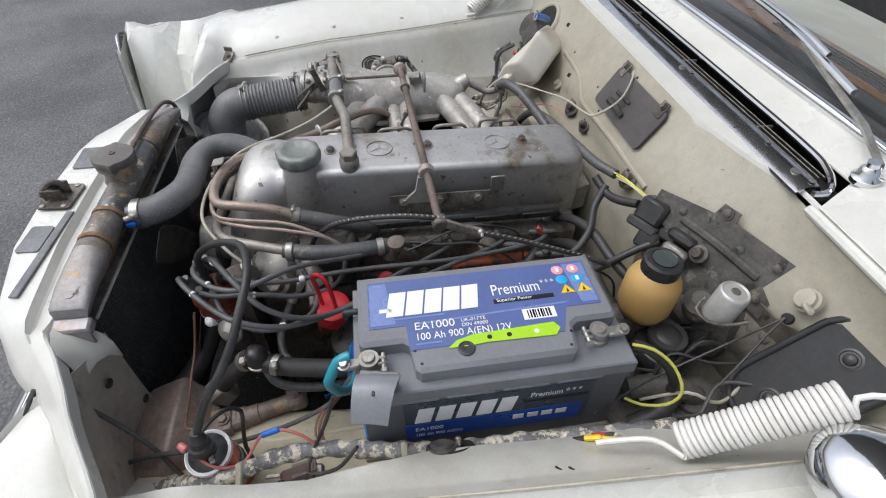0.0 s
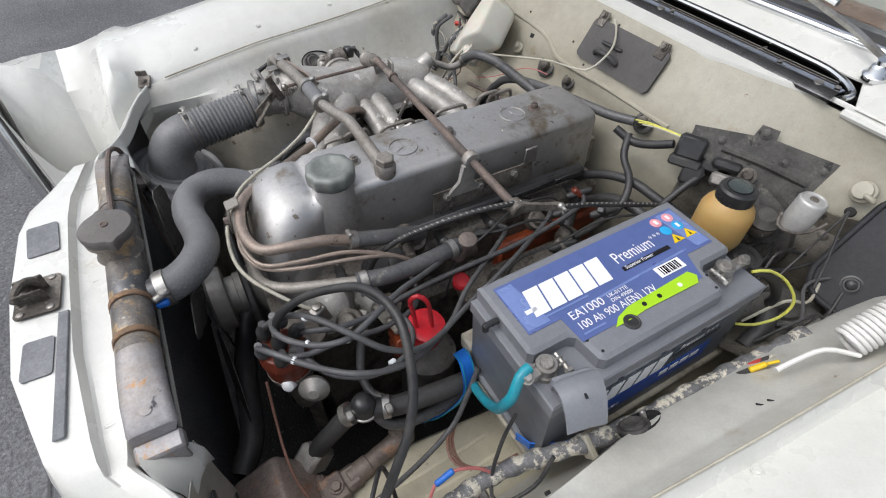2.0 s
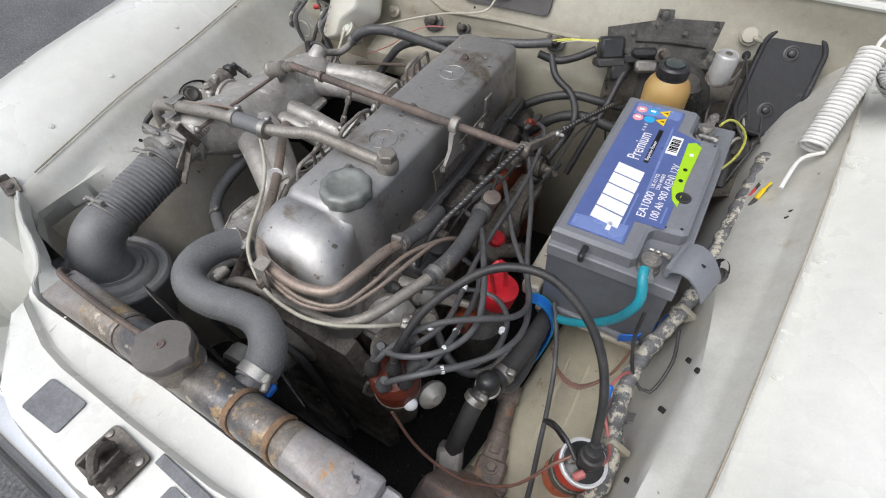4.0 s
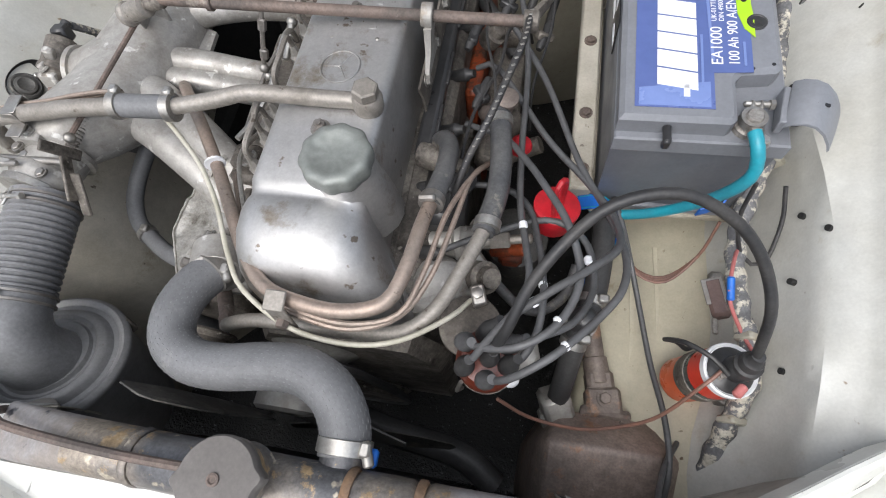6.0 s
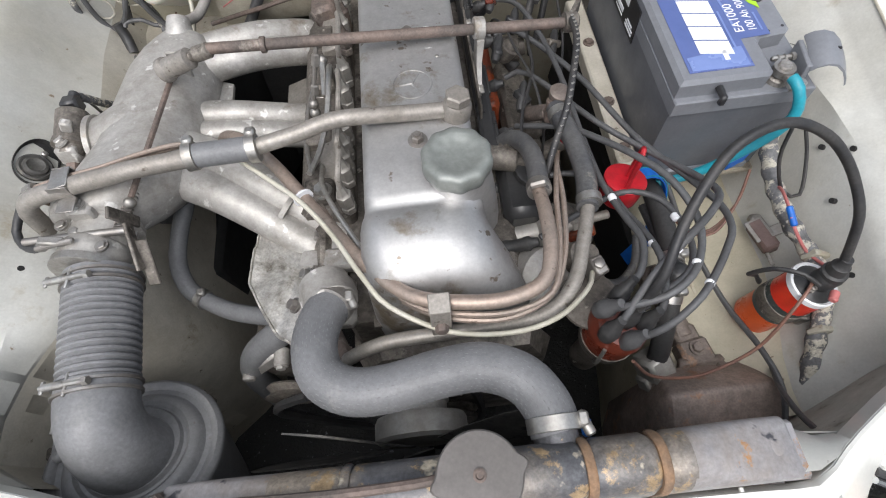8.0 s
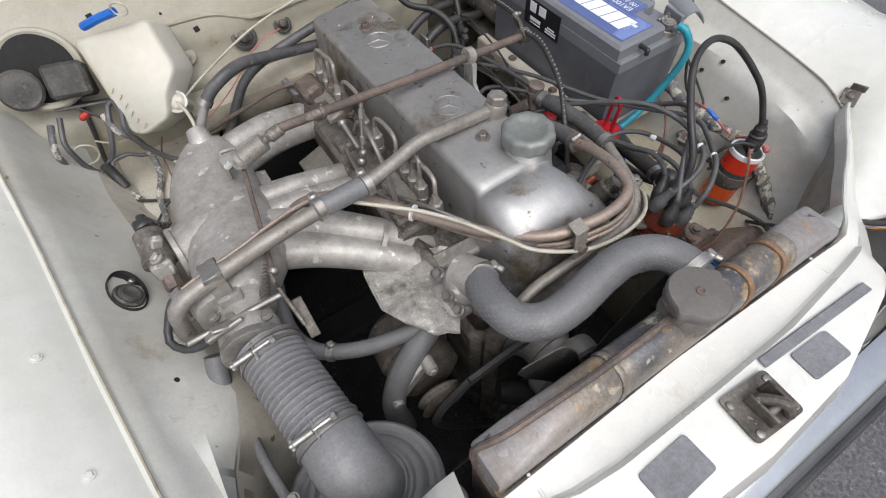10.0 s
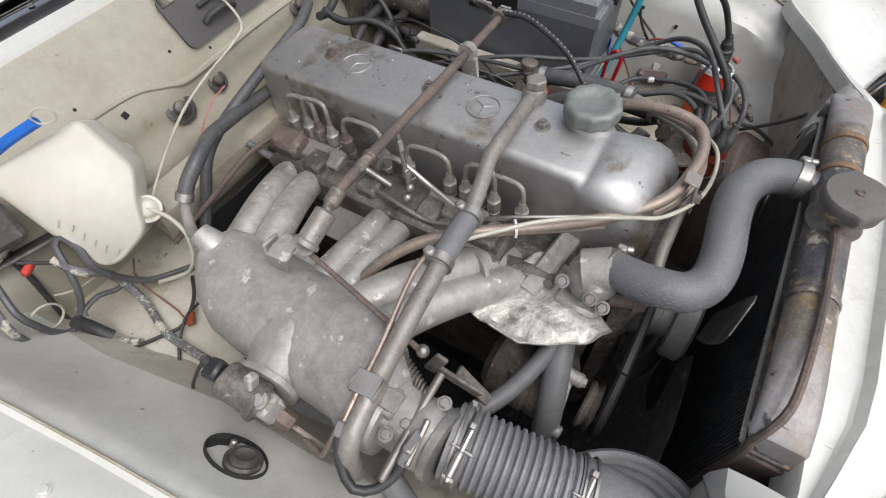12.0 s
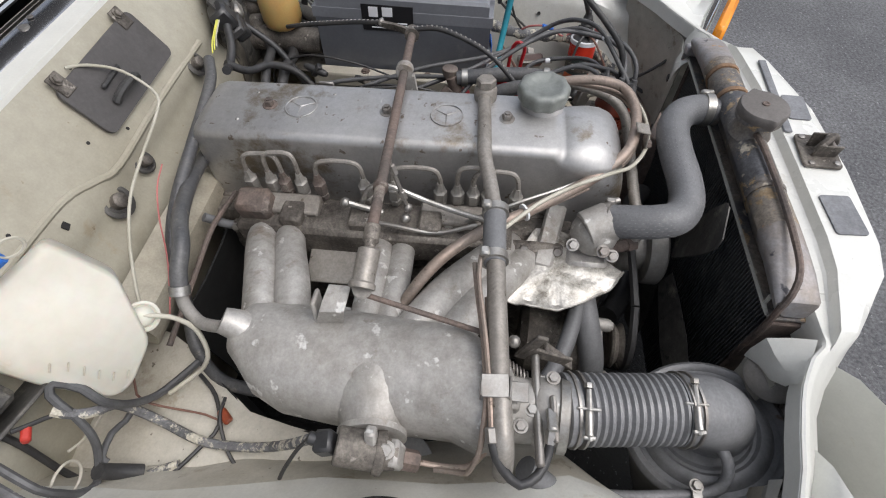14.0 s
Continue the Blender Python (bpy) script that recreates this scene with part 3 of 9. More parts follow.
def fender(side):
    name = "fender"
    section = [(0.0, -0.003), (0.006, -0.006), (0.012, 0.002), (0.03, 0.014), (0.05, 0.026), (0.068, 0.035), (0.10, 0.040), (0.16, 0.040), (0.22, 0.026), (0.265, -0.005),
               (0.295, -0.06), (0.31, -0.16), (0.315, -0.35), (0.30, -0.62)]
    grid = []
    start = -0.42 if side < 0 else -0.385
    for y in STATIONS if side < 0 else STATIONS_L:
        x0, z0 = ridge(side, y)
        k = (0.815 - x0) / 0.315 if y < start else 1.0
        bow = max(0.0, (start - 0.13 - y) / 0.15) ** 2 * 0.05
        sink = 0.43 * max(0.0, -0.40 - y) if side > 0 else 0.0
        low = 0.026 * min(1.0, max(0.0, (y + 0.385) / 0.085)) if side > 0 else 0.0
        grid.append([(side * (x0 + d * k), y, z0 - low * min(1.0, d / 0.012) + (0.834 - z0) * min(1.0, d * k / 0.05) * (side < 0 and y < start) + h * (1.1 if y < start and side > 0 else 1) - (0.11 * max(0.0, -0.46 - y) if side < 0 else 0.0) - bow * (d / 0.3) - sink * min(1.0, d / 0.06) - (lamp_dip(x0 + d * k, y) * min(1.0, d / 0.012) if side < 0 else 0.0)) for d, h in section])
    f = part(name, sheet(grid, 0.002), PAINT, car, "smooth cream painted wing with a bolted gutter")
    front = grid[-1]
    skirt = [[Vector(p) for p in front], [Vector(p) + V(0, -0.012, -0.05) for p in front], [Vector(p) + V(0, -0.01, -0.35) for p in front]]
    part("wing_nose", sheet(skirt, 0.002, (0, 1, 0)), PAINT, car)
    edge = [(-ridge(-1, y)[0], y - 0.003, ridge(-1, y)[1] - 0.004 - 0.11 * max(0.0, -0.46 - y)) for y in (-0.535, -0.555, -0.58, -0.60, -0.62, -0.64, -0.66, -0.68, -0.70)] + [(-0.74, -0.709, 0.79), (-0.80, -0.705, 0.74)]
    if side > 0:
        edge = [(0.338, -0.508, 0.806), (0.355, -0.514, 0.798), (0.376, -0.522, 0.790), (0.404, -0.532, 0.784), (0.444, -0.549, 0.779), (0.508, -0.577, 0.776), (0.578, -0.607, 0.773), (0.66, -0.645, 0.766), (0.74, -0.662, 0.743), (0.80, -0.662, 0.698)]
    else:
        edge = [(x, y, z - lamp_dip(x, y)) for x, y, z in edge]
    thin = 0.5
    part("headlamp_seal", tube(edge, 0.007 * thin, 8), BLACKRUB, car, "black rubber headlamp seal")
    part("chrome_bead", tube([(x, y - 0.013 * thin, z - 0.004) for x, y, z in edge], 0.006 * thin, 8), CHROME, car, "chrome headlamp bead")
    if side < 0:
        part("headlamp_bezel", sheet([[(x, y - 0.009, z - 0.007), (x - 0.004, y - 0.022, z - 0.022), (x - 0.008, y - 0.028, z - 0.05), (x - 0.010, y - 0.026, z - 0.12)] for x, y, z in edge], 0.002, (0, 1, 0)), POLISHED, car, "dull chrome headlamp bezel")
    for y in (-0.31, -0.18, -0.02, 0.15, 0.32):
        x0, z0 = ridge(side, y)
        part("gutter_bolt", hexbolt((side * (x0 + (0.034 if side < 0 else 0.018)), y, z0 + (0.016 if side < 0 else -0.019)), (-side * 0.4, 0, 0.85), 0.004, 0.003), PAINT, f)
    if side > 0:
        part("turn_signal_lens", cbox((0.46, -0.590, 0.765), (0.13, 0.02, 0.045), 0.006, rot(0, 0, -24)), ORANGELENS, car, "orange turn signal lens")
    # bonnet stop bracket on the gutter
    bx, by = (-0.464, -0.4165) if side < 0 else (0.519, -0.372)
    z0 = 0.838 if side < 0 else 0.826
    b = part("stop_bracket", join(cbox((bx, by, z0), (0.026, 0.022, 0.003), 0.001, rot(0, side * -28, 20 * side)), cbox((bx + side * 0.012, by, z0 + 0.009), (0.003, 0.02, 0.014), 0.001, rot(0, 0, 20 * side))), DARKCAST, car, "small dark steel stop bracket")
    part("stop_bolt", hexbolt((bx, by, z0 + 0.002), (0, 0, 1), 0.004, 0.003), STEEL, b)


fender(-1)
fender(1)


def inner_wing(side):
    right = [(0.0, None, -0.003), (0.009, None, -0.008), (0.018, None, -0.020), (0.030, None, -0.040), (0.047, 0.805, 0), (0.080, 0.772, 0), (0.118, 0.715, 0), (0.142, 0.665, 0), (0.158, 0.60, 0), (0.165, 0.45, 0), (0.165, 0.30, 0)]
    left = [(0.0, None, -0.001), (0.009, None, -0.012), (0.017, None, -0.024), (0.024, None, -0.032), (0.043, 0.815, -0.042), (0.048, 0.78, -0.065), (0.054, 0.745, -0.09), (0.070, 0.70, 0), (0.095, 0.66, 0), (0.124, 0.635, 0), (0.214, 0.62, 0), (0.224, 0.605, 0), (0.229, 0.45, 0), (0.231, 0.30, 0)]
    prof = right if side < 0 else left
    grid = []
    ys = [0.62, 0.5, 0.4, 0.3, 0.22, 0.14, 0.06, -0.02, -0.08, -0.14, -0.2, -0.26, -0.30, -0.34, -0.38, -0.42, -0.445]
    for y in ys:
        x0, z0 = ridge(side, y)
        if side > 0 and y < -0.38:
            x0, z0 = interp(y, RIDGE_L), 0.811
        t = min(1.0, max(0.0, (-0.27 - y) / 0.09)) if side < 0 else 0.0
        row = []
        for d, z, dz in prof:
            zz = z0 + dz if z is None else min(z, z0 + dz) if dz else z
            if side > 0 and z is not None and z > 0.64:
                e_ = min(1.0, max(0.0, (y + 0.28) / 0.40))
                d += e_ * e_ * (3 - 2 * e_) * interp(z, [(0.66, 0.02), (0.70, 0.035), (0.745, 0.045), (0.815, 0.033)])
            dd = d if d < 0.025 else lerp(d, 0.032 + 0.02 * (0.85 - zz), t)
            wave = 0.004 * math.sin(y * 23 + zz * 31) if 0.03 < d < 0.2 else 0.0
            row.append((side * (x0 - dd + wave), y, zz))
        grid.append(row)
    cut = 5 if side < 0 else 8
    w = part("inner_wing", sheet([r[:cut + 1] for r in grid], 0.0015, (side * 0.7, 0, -0.7)), WING, car, "dusty cream inner wing with stains", sharp=50)
    low = part("lower_panel", sheet([r[cut:] for r in grid], 0.0015, (side * 0.7, 0, -0.7)), SHELF if side < 0 else FLOORPAINT, w, "dirty yellowed lower panel of the inner wing", sharp=50)
    if side > 0:
        for x, z in ((0.345, 0.624), (0.375, 0.628)):
            part("floor_ridge", tube([(x, -0.36, z), (x, -0.25, z), (x - 0.004, -0.15, z)], 0.004, 6), FLOORPAINT, w)
    part("wing_flange", tube([(side * (ridge(side, y)[0] - 0.001), y, ridge(side, y)[1] + 0.0005) for y in ys if y > -0.41], 0.0014, 6), GRIMY, car, "dark seam sealer along the wing gutter")
    surfaces[side] = grid
    return w


surfaces = {}
wing_r = inner_wing(-1)
wing_l = inner_wing(1)


def on_wing(side, y, z):
    """Point of the inner wing at this height, on the nearest pressed section."""
    row = min(surfaces[side], key=lambda r: abs(r[0][1] - y))
    return V(interp(-z, [(-p[2], p[0]) for p in row]), y, z)


# holes and marks in the inner wings
for y, z in [(-0.195, 0.806), (-0.319, 0.745), (-0.170, 0.780), (-0.235, 0.765)]:
    part("drain_hole", lathe(on_wing(1, y, z), (-0.9, 0, 0.4), [(-0.006, 0.0032), (0.004, 0.0032)], 10), UNDER, wing_l)
for y, z in [(-0.229, 0.802), (0.10, 0.755), (0.02, 0.800)]:
    part("drain_hole", lathe(on_wing(-1, y, z), (0.75, 0, 0.65), [(-0.006, 0.0033), (0.004, 0.0033)], 10), UNDER, wing_r)
for i in range(3):
    part("slot", cbox((-0.496 - 0.004 * i, 0.012 + i * 0.016, 0.850 + 0.002 * i), (0.004, 0.013, 0.006), 0.001, rot(0, 30, 25)), UNDER, wing_r)
    if i < 2:
        part("slot", cbox(on_wing(1, 0.045 + i * 0.012, 0.845 + 0.002 * i) + V(0.0008, 0, 0), (0.002, 0.011, 0.002), 0.0006, rot(0, -40, -40)), UNDER, wing_l)

# damper recess with a rubber bush and a stud, one in each inner wing
for side, y, z in ((-1, -0.093, 0.812), (1, -0.055, 0.806)):
    x = on_wing(side, y, z).x - side * 0.002
    n = V(-side * 0.72, 0, 0.69).normalized()
    u = V(0, 1, 0)
    w = n.cross(u)
    rs_ = 1.0 if side < 0 else 0.8
    mouth = [(0.030 * rs_ * math.cos(a) * (1.15 if math.cos(a) > 0 else 0.95), 0.021 * rs_ * math.sin(a)) for a in [k * math.pi / 14 for k in range(28)]]
    c = V(x, y, z)
    cup = part("damper_cup", loft([[c + u * (a * k) + w * (b * k) + n * h for a, b in mouth] for k, h in ((0.86, -0.010), (0.97, 0.0005), (1.0, 0.0035), (1.04, 0.002), (1.05, -0.002))]), UNDER, car, "black damper mounting recess")
    part("damper_bush", lathe(c + u * -0.006 + n * -0.002, n, [(0, 0.0175), (0.005, 0.0175), (0.007, 0.0155), (0.006, 0.013), (0.009, 0.012), (0.010, 0.009), (0.008, 0.006)], 24), DUSTYBLACK, cup)
    part("damper_stud", cyl(c + u * 0.012 + w * (side * 0.004), c + u * 0.012 + w * (side * 0.004) + n * 0.010, 0.0034, n=10), ZINC, cup, "zinc plated stud")

# ---- firewall ----
FW = [(-0.66, 0.29), (0.12, 0.29), (0.2, 0.305), (0.35, 0.352), (0.40, 0.360), (0.45, 0.380), (0.62, 0.43)]


def firewall_y(x, z):
    y = interp(x, FW)
    return y + 0.017 + 0.6 * (max(z, 0.872) - 0.905)


grid = []
for x in [-0.66, -0.58, -0.5, -0.4, -0.3, -0.2, -0.1, 0.0, 0.1, 0.15, 0.2, 0.28, 0.35, 0.42, 0.5, 0.6]:
    row = [(x, min(interp(x, FW) + 0.056, 0.384), 0.970)]
    for z in (0.95, 0.925, 0.90, 0.875, 0.85, 0.832):
        y = firewall_y(x, z)
        row.append((x, min(y, 0.384 if z > 0.94 else 0.384 + (0.97 - z) * 0.13), z))
    yb = min(firewall_y(x, 0.832), 0.42)
    row += [(x, yb - 0.016, 0.818), (x, yb - 0.022, 0.80), (x, yb - 0.018, 0.72), (x, yb - 0.01, 0.5), (x, yb + 0.05, 0.28)]
    grid.append(row)
firewall = part("firewall", sheet(grid, 0.002, (0, 1, 0)), BAY, car, "dusty cream firewall with grommets and stains", sharp=50)
part("tunnel_rail", loft([[(x, 0.262, 0.80), (x, 0.262, 0.75), (x, 0.225, 0.74), (x, 0.217, 0.762), (x, 0.222, 0.785)] for x in (-0.29, -0.2, -0.1, 0.03)]), GRIMY, car, "grimy rusted bulkhead rail")
# near-black sheet added where only a dark gap lies behind the manifold
part("tunnel_cover", sheet([[(x, 0.215 + 0.02 * math.sin(9 * x), 0.752), (x, 0.206, 0.70), (x, 0.19, 0.60), (x, 0.19, 0.45)] for x in (-0.262, -0.20, -0.14, -0.09)], 0.003, (0, 1, 0)), UNDER, car, "near-black sheet added for the dark gap at the gearbox tunnel")

# ---- cowl, air intake slot, windscreen ----
X0, X1 = -0.66, 0.298
part("cowl_lip", sheet([[(x, min(interp(x, FW) + 0.056, 0.384), 0.970), (x, min(interp(x, FW) + 0.058, 0.384), 0.976), (x, 0.386, 0.979)] for x in (-0.66, -0.3, 0.0, 0.12, 0.2, 0.28, 0.35, 0.45, 0.62)], 0.003), PAINT, car)
part("cowl_seam", tube([(x, min(interp(x, FW) + 0.056, 0.384), 0.967) for x in (0.31, 0.35, 0.40, 0.45, 0.54, 0.62)], 0.006, 8), PAINT, car, "cream painted seam under the cowl edge")
for x, y in ((0.20, 0.395), (0.284, 0.396), (0.0, 0.395), (-0.2, 0.395)):
    part("strip_screw", lathe((x, y, 0.9865), (0, 0, 1), [(0, 0.004), (0.001, 0.0038), (0.0015, 0.002)], 12), STEEL, car)
part("cowl_strip", sheet([[(x, 0.374, 0.9775), (x, 0.384, 0.984), (x, 0.400, 0.9855), (x, 0.405, 0.979)] for x in (X0, -0.3, 0.0, 0.2, 0.292)], 0.004), POLISHED, car, "polished metal strip along the air intake")
slot = part("air_intake", join(cbox(((X0 + X1) / 2, 0.422, 0.952), (X1 - X0, 0.040, 0.03), 0.002)), UNDER, car, "black recessed fresh air intake")
for y in (0.413, 0.421, 0.429):
    part("louvre_bar", sheet([[(x, y - 0.002, 0.979), (x, y + 0.002, 0.974)] for x in (X0, 0.0, 0.27)], 0.001, (0, 1, 0.5)), STEEL, slot)
for x in (-0.28, -0.06, 0.15):
    part("louvre_stay", cbox((x, 0.424, 0.976), (0.004, 0.032, 0.005), 0.001), STEEL, slot)
part("chrome_surround", tube([(X0, 0.441, 0.987), (0.0, 0.441, 0.987), (0.21, 0.440, 0.986), (0.262, 0.434, 0.984), (0.290, 0.420, 0.981), (0.301, 0.404, 0.980), (0.300, 0.388, 0.980)], 0.0042, 8), CHROME, car, "chrome surround of the air intake")
for x in (-0.02, 0.262):
    part("strip_screw", hexbolt((x, 0.391, 0.985), (0, 0, 1), 0.0045, 0.002), STEEL, slot)
part("cowl_panel", sheet([[(x, 0.444 if x < 0.3 else 0.384, 0.985 if x < 0.3 else 0.977), (x, 0.455 if x < 0.3 else 0.43, 0.990), (x, 0.475, 0.998), (x, 0.492, 1.003)] for x in (-0.66, -0.3, 0.0, 0.2, 0.29, 0.32, 0.42, 0.52, 0.64)], 0.002), PAINT, car)
part("windscreen_trim", tube([(-0.66, 0.494, 1.008), (0.0, 0.494, 1.008), (0.35, 0.494, 1.006), (0.64, 0.47, 1.0)], 0.0075, 10), CHROME, car, "bright chrome windscreen trim")
part("windscreen_seal", tube([(-0.66, 0.508, 1.012), (0.0, 0.508, 1.012), (0.35, 0.508, 1.010), (0.64, 0.486, 1.004)], 0.009, 8), BLACKRUB, car, "black windscreen rubber")
glass = part("windscreen", sheet([[(x, 0.512, 1.016), (x, 0.72, 1.18), (x, 0.93, 1.34)] for x in (-0.66, 0.0, 0.35, 0.66)], 0.005, (0, 0.6, -0.8)), GLASS, car, "clear windscreen glass")
glass.visible_shadow = False
part("dash_pad", sheet([[(x, 0.515, 0.985), (x, 0.56, 0.995), (x, 0.615, 0.992)] for x in (-0.66, 0.0, 0.66)], 0.01), BLACKRUB, car, "black padded dashboard edge")
part("dash_wood", sheet([[(x, 0.615, 0.994), (x, 0.66, 0.998), (x, 0.70, 0.99)] for x in (-0.66, 0.0, 0.66)], 0.01), WOOD, car, "brown wooden dashboard rail")
for k in range(5):
    part("vent_slot", tube([(-0.15, 0.63 + 0.008 * k, 0.9985), (0.12, 0.63 + 0.008 * k, 0.9985)], 0.0015, 6), UNDER, car)
part("cabin_shelf", sheet([[(x, 0.70, 0.985), (x, 0.9, 0.95), (x, 1.6, 0.9)] for x in (-0.7, 0.0, 0.7)], 0.01), BOTTLE, car, "pale cloth over the cabin")
part("pink_cloth", cbox((0.22, 0.93, 0.955), (0.22, 0.22, 0.012), 0.004, rot(-10, 0, 15)), PRINTPINK, car, "faded pink cloth")
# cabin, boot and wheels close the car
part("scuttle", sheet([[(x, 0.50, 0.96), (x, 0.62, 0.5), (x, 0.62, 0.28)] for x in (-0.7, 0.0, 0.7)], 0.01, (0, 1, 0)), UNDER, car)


def tub_ring(y, hw, zt):
    return [(-hw + 0.10, y, 0.26), (hw - 0.10, y, 0.26), (hw, y, 0.36), (hw + 0.01, y, 0.62), (hw - 0.02, y, zt - 0.06), (hw - 0.06, y, zt), (-hw + 0.06, y, zt), (-hw + 0.02, y, zt - 0.06), (-hw - 0.01, y, 0.62), (-hw, y, 0.36)]


part("body_tub", loft([tub_ring(0.755, 0.83, 0.93), tub_ring(1.5, 0.84, 0.93), tub_ring(2.2, 0.83, 0.93), tub_ring(2.9, 0.80, 0.92), tub_ring(3.3, 0.76, 0.88), tub_ring(3.36, 0.70, 0.80), tub_ring(3.362, 0.69, 0.79)]), PAINT, car, "smooth cream doors and tail", sharp=30)
part("tail_panel", cbox((0, 3.362, 0.585), (1.34, 0.022, 0.39), 0.008), PAINT, car)
part("roof", sheet([[(x * (0.54 - 0.02 * k), y, z - 0.03 * x * x) for x in (-1, -0.5, 0, 0.5, 1)] for k, (y, z) in enumerate(((0.94, 1.345), (1.2, 1.375), (1.6, 1.37), (1.93, 1.325)))], 0.02), PAINT, car, "cream roof")
for s_ in (-1, 1):
    part("pillar", loft([[(s_ * x + dx, y + dy, z) for dx, dy in ((-0.02, -0.02), (0.02, -0.02), (0.02, 0.02), (-0.02, 0.02))] for x, y, z in ((0.67, 0.53, 0.99), (0.545, 0.95, 1.34))]), PAINT, car)
    part("pillar", loft([[(s_ * x + dx, y + dy, z) for dx, dy in ((-0.015, -0.03), (0.015, -0.03), (0.015, 0.03), (-0.015, 0.03))] for x, y, z in ((0.76, 1.45, 0.92), (0.53, 1.42, 1.35))]), PAINT, car)
    part("pillar", loft([[(s_ * x + dx, y + dy, z) for dx, dy in ((-0.02, -0.06), (0.02, -0.06), (0.02, 0.06), (-0.02, 0.06))] for x, y, z in ((0.74, 2.30, 0.92), (0.47, 1.92, 1.32))]), PAINT, car)
    for y in (-0.02, 2.40):
        wh = part("wheel", lathe((s_ * 0.60, y, 0.357), (s_, 0, 0), [(0, 0.20), (0.01, 0.262), (0.03, 0.27), (0.14, 0.27), (0.16, 0.262), (0.165, 0.18)], 36), BLACKRUB, car, "black tyre")
        part("hub_cap", lathe((s_ * 0.755, y, 0.357), (s_, 0, 0), [(0, 0.175), (0.01, 0.17), (0.02, 0.10), (0.03, 0.03)], 28), CHROME, wh, "chrome hub cap")
rear = part("rear_window", sheet([[(x * 0.50, 1.95, 1.32), (x * 0.58, 2.2, 1.10), (x * 0.64, 2.36, 0.94)] for x in (-1, 0, 1)], 0.005, (0, -0.6, -0.6)), GLASS, car, "clear rear window")
rear.visible_shadow = False

# wiper
wiper = part("wiper_pivot", join(lathe((0.295, 0.452, 0.992), (0, -0.2, 1), [(0, 0.016), (0.006, 0.016), (0.01, 0.012), (0.016, 0.011), (0.02, 0.007), (0.026, 0.007)], 18),), CHROME, car, "chrome wiper pivot")
part("wiper_arm", join(loft([[(0.288, 0.455, 1.012), (0.302, 0.455, 1.012), (0.302, 0.453, 1.018), (0.288, 0.453, 1.018)], [(0.225, 0.478, 1.022), (0.236, 0.483, 1.022), (0.236, 0.481, 1.028), (0.225, 0.476, 1.028)],
                             [(0.060, 0.500, 1.052), (0.066, 0.506, 1.052), (0.066, 0.504, 1.057), (0.060, 0.498, 1.057)]])), ZINC, wiper, "bare metal wiper arm")
part("wiper_blade", join(tube([(-0.20, 0.545, 1.058), (0.0, 0.515, 1.06), (0.19, 0.487, 1.045)], 0.0045, 8), tube([(-0.1, 0.53, 1.066), (0.05, 0.503, 1.068), (0.12, 0.495, 1.062)], 0.0035, 8)), CHROME, wiper, "bright wiper blade")

# ---- bonnet, swung up behind the cowl, and an added sheet of shaded ground ----
def bonnet_shell(lift, inset, bow):
    rows = []
    for k in range(9):
        u = k / 8
        half = lerp(0.625, 0.60, u) - inset
        rows.append([(lerp(-half, half, j / 12), 0.470 - 0.14 * u + lift + bow * (1 - (2 * j / 12 - 1) ** 2), 1.12 + inset * (1 - 2 * u) + 0.98 * u) for j in range(13)])
    return rows


bonnet = part("bonnet", sheet(bonnet_shell(0.012, 0.0, 0.02), 0.002, (0, 1, 0)), PAINT, car, "raised cream bonnet")
part("bonnet_pad", sheet(bonnet_shell(-0.004, 0.004, 0.016), 0.010, (0, 1, 0)), BONNETPAD, bonnet, "black felt lining of the bonnet")
for x in (-0.56, 0.56):
    part("bonnet_stay", tube([(x, 0.50, 0.985), (x, 0.49, 1.06), (x, 0.478, 1.14)], 0.009, 8), PAINT, bonnet)
# black speckled sheet added in place of the shaded ground below the bay
part("under_tray", sheet([[(x, y, 0.30 + 0.01 * math.sin(9 * x + 7 * y)) for x in (-0.78, -0.5, -0.25, 0, 0.25, 0.5, 0.78)] for y in (-0.60, -0.45, -0.30, -0.1, 0.2, 0.62)], 0.004), GROUNDSHADE, car, "added black speckled sheet for the shaded ground under the engine")
# dirty shelf between the right inner wing and the firewall
shelf_r = [[(lerp(-0.53 if y > 0.2 else -0.49, xe, k / 6), y, 0.727 + 0.004 * math.sin(40 * y + 5 * k) + (0.05 * (1 - k) if k < 1 else 0)) for k in range(7)] for y, xe in ((-0.03, -0.375), (0.04, -0.365), (0.09, -0.355), (0.135, -0.325), (0.175, -0.293), (0.22, -0.27), (0.30, -0.25), (0.42, -0.25))]
sr = part("wing_shelf", sheet(shelf_r, 0.002), SHELF, car, "dirty cream pressed shelf behind the inner wing", sharp=50)
part("pressed_ring", tube([(-0.453 + 0.017 * math.cos(a * 0.4488), 0.211, 0.798 + 0.017 * math.sin(a * 0.4488)) for a in range(15)], 0.0014, 6), SHELF, sr)
part("pressed_ridge", tube([(-0.388, 0.211, 0.796), (-0.413, 0.211, 0.800), (-0.431, 0.211, 0.814)], 0.0014, 6), SHELF, sr)
# shelf edge dropped in near black, coloured as the shaded gap beside it
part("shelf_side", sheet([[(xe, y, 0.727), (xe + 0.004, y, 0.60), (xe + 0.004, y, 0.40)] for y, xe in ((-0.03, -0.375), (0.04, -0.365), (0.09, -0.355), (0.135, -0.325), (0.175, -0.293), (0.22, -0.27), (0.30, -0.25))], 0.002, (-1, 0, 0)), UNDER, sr)
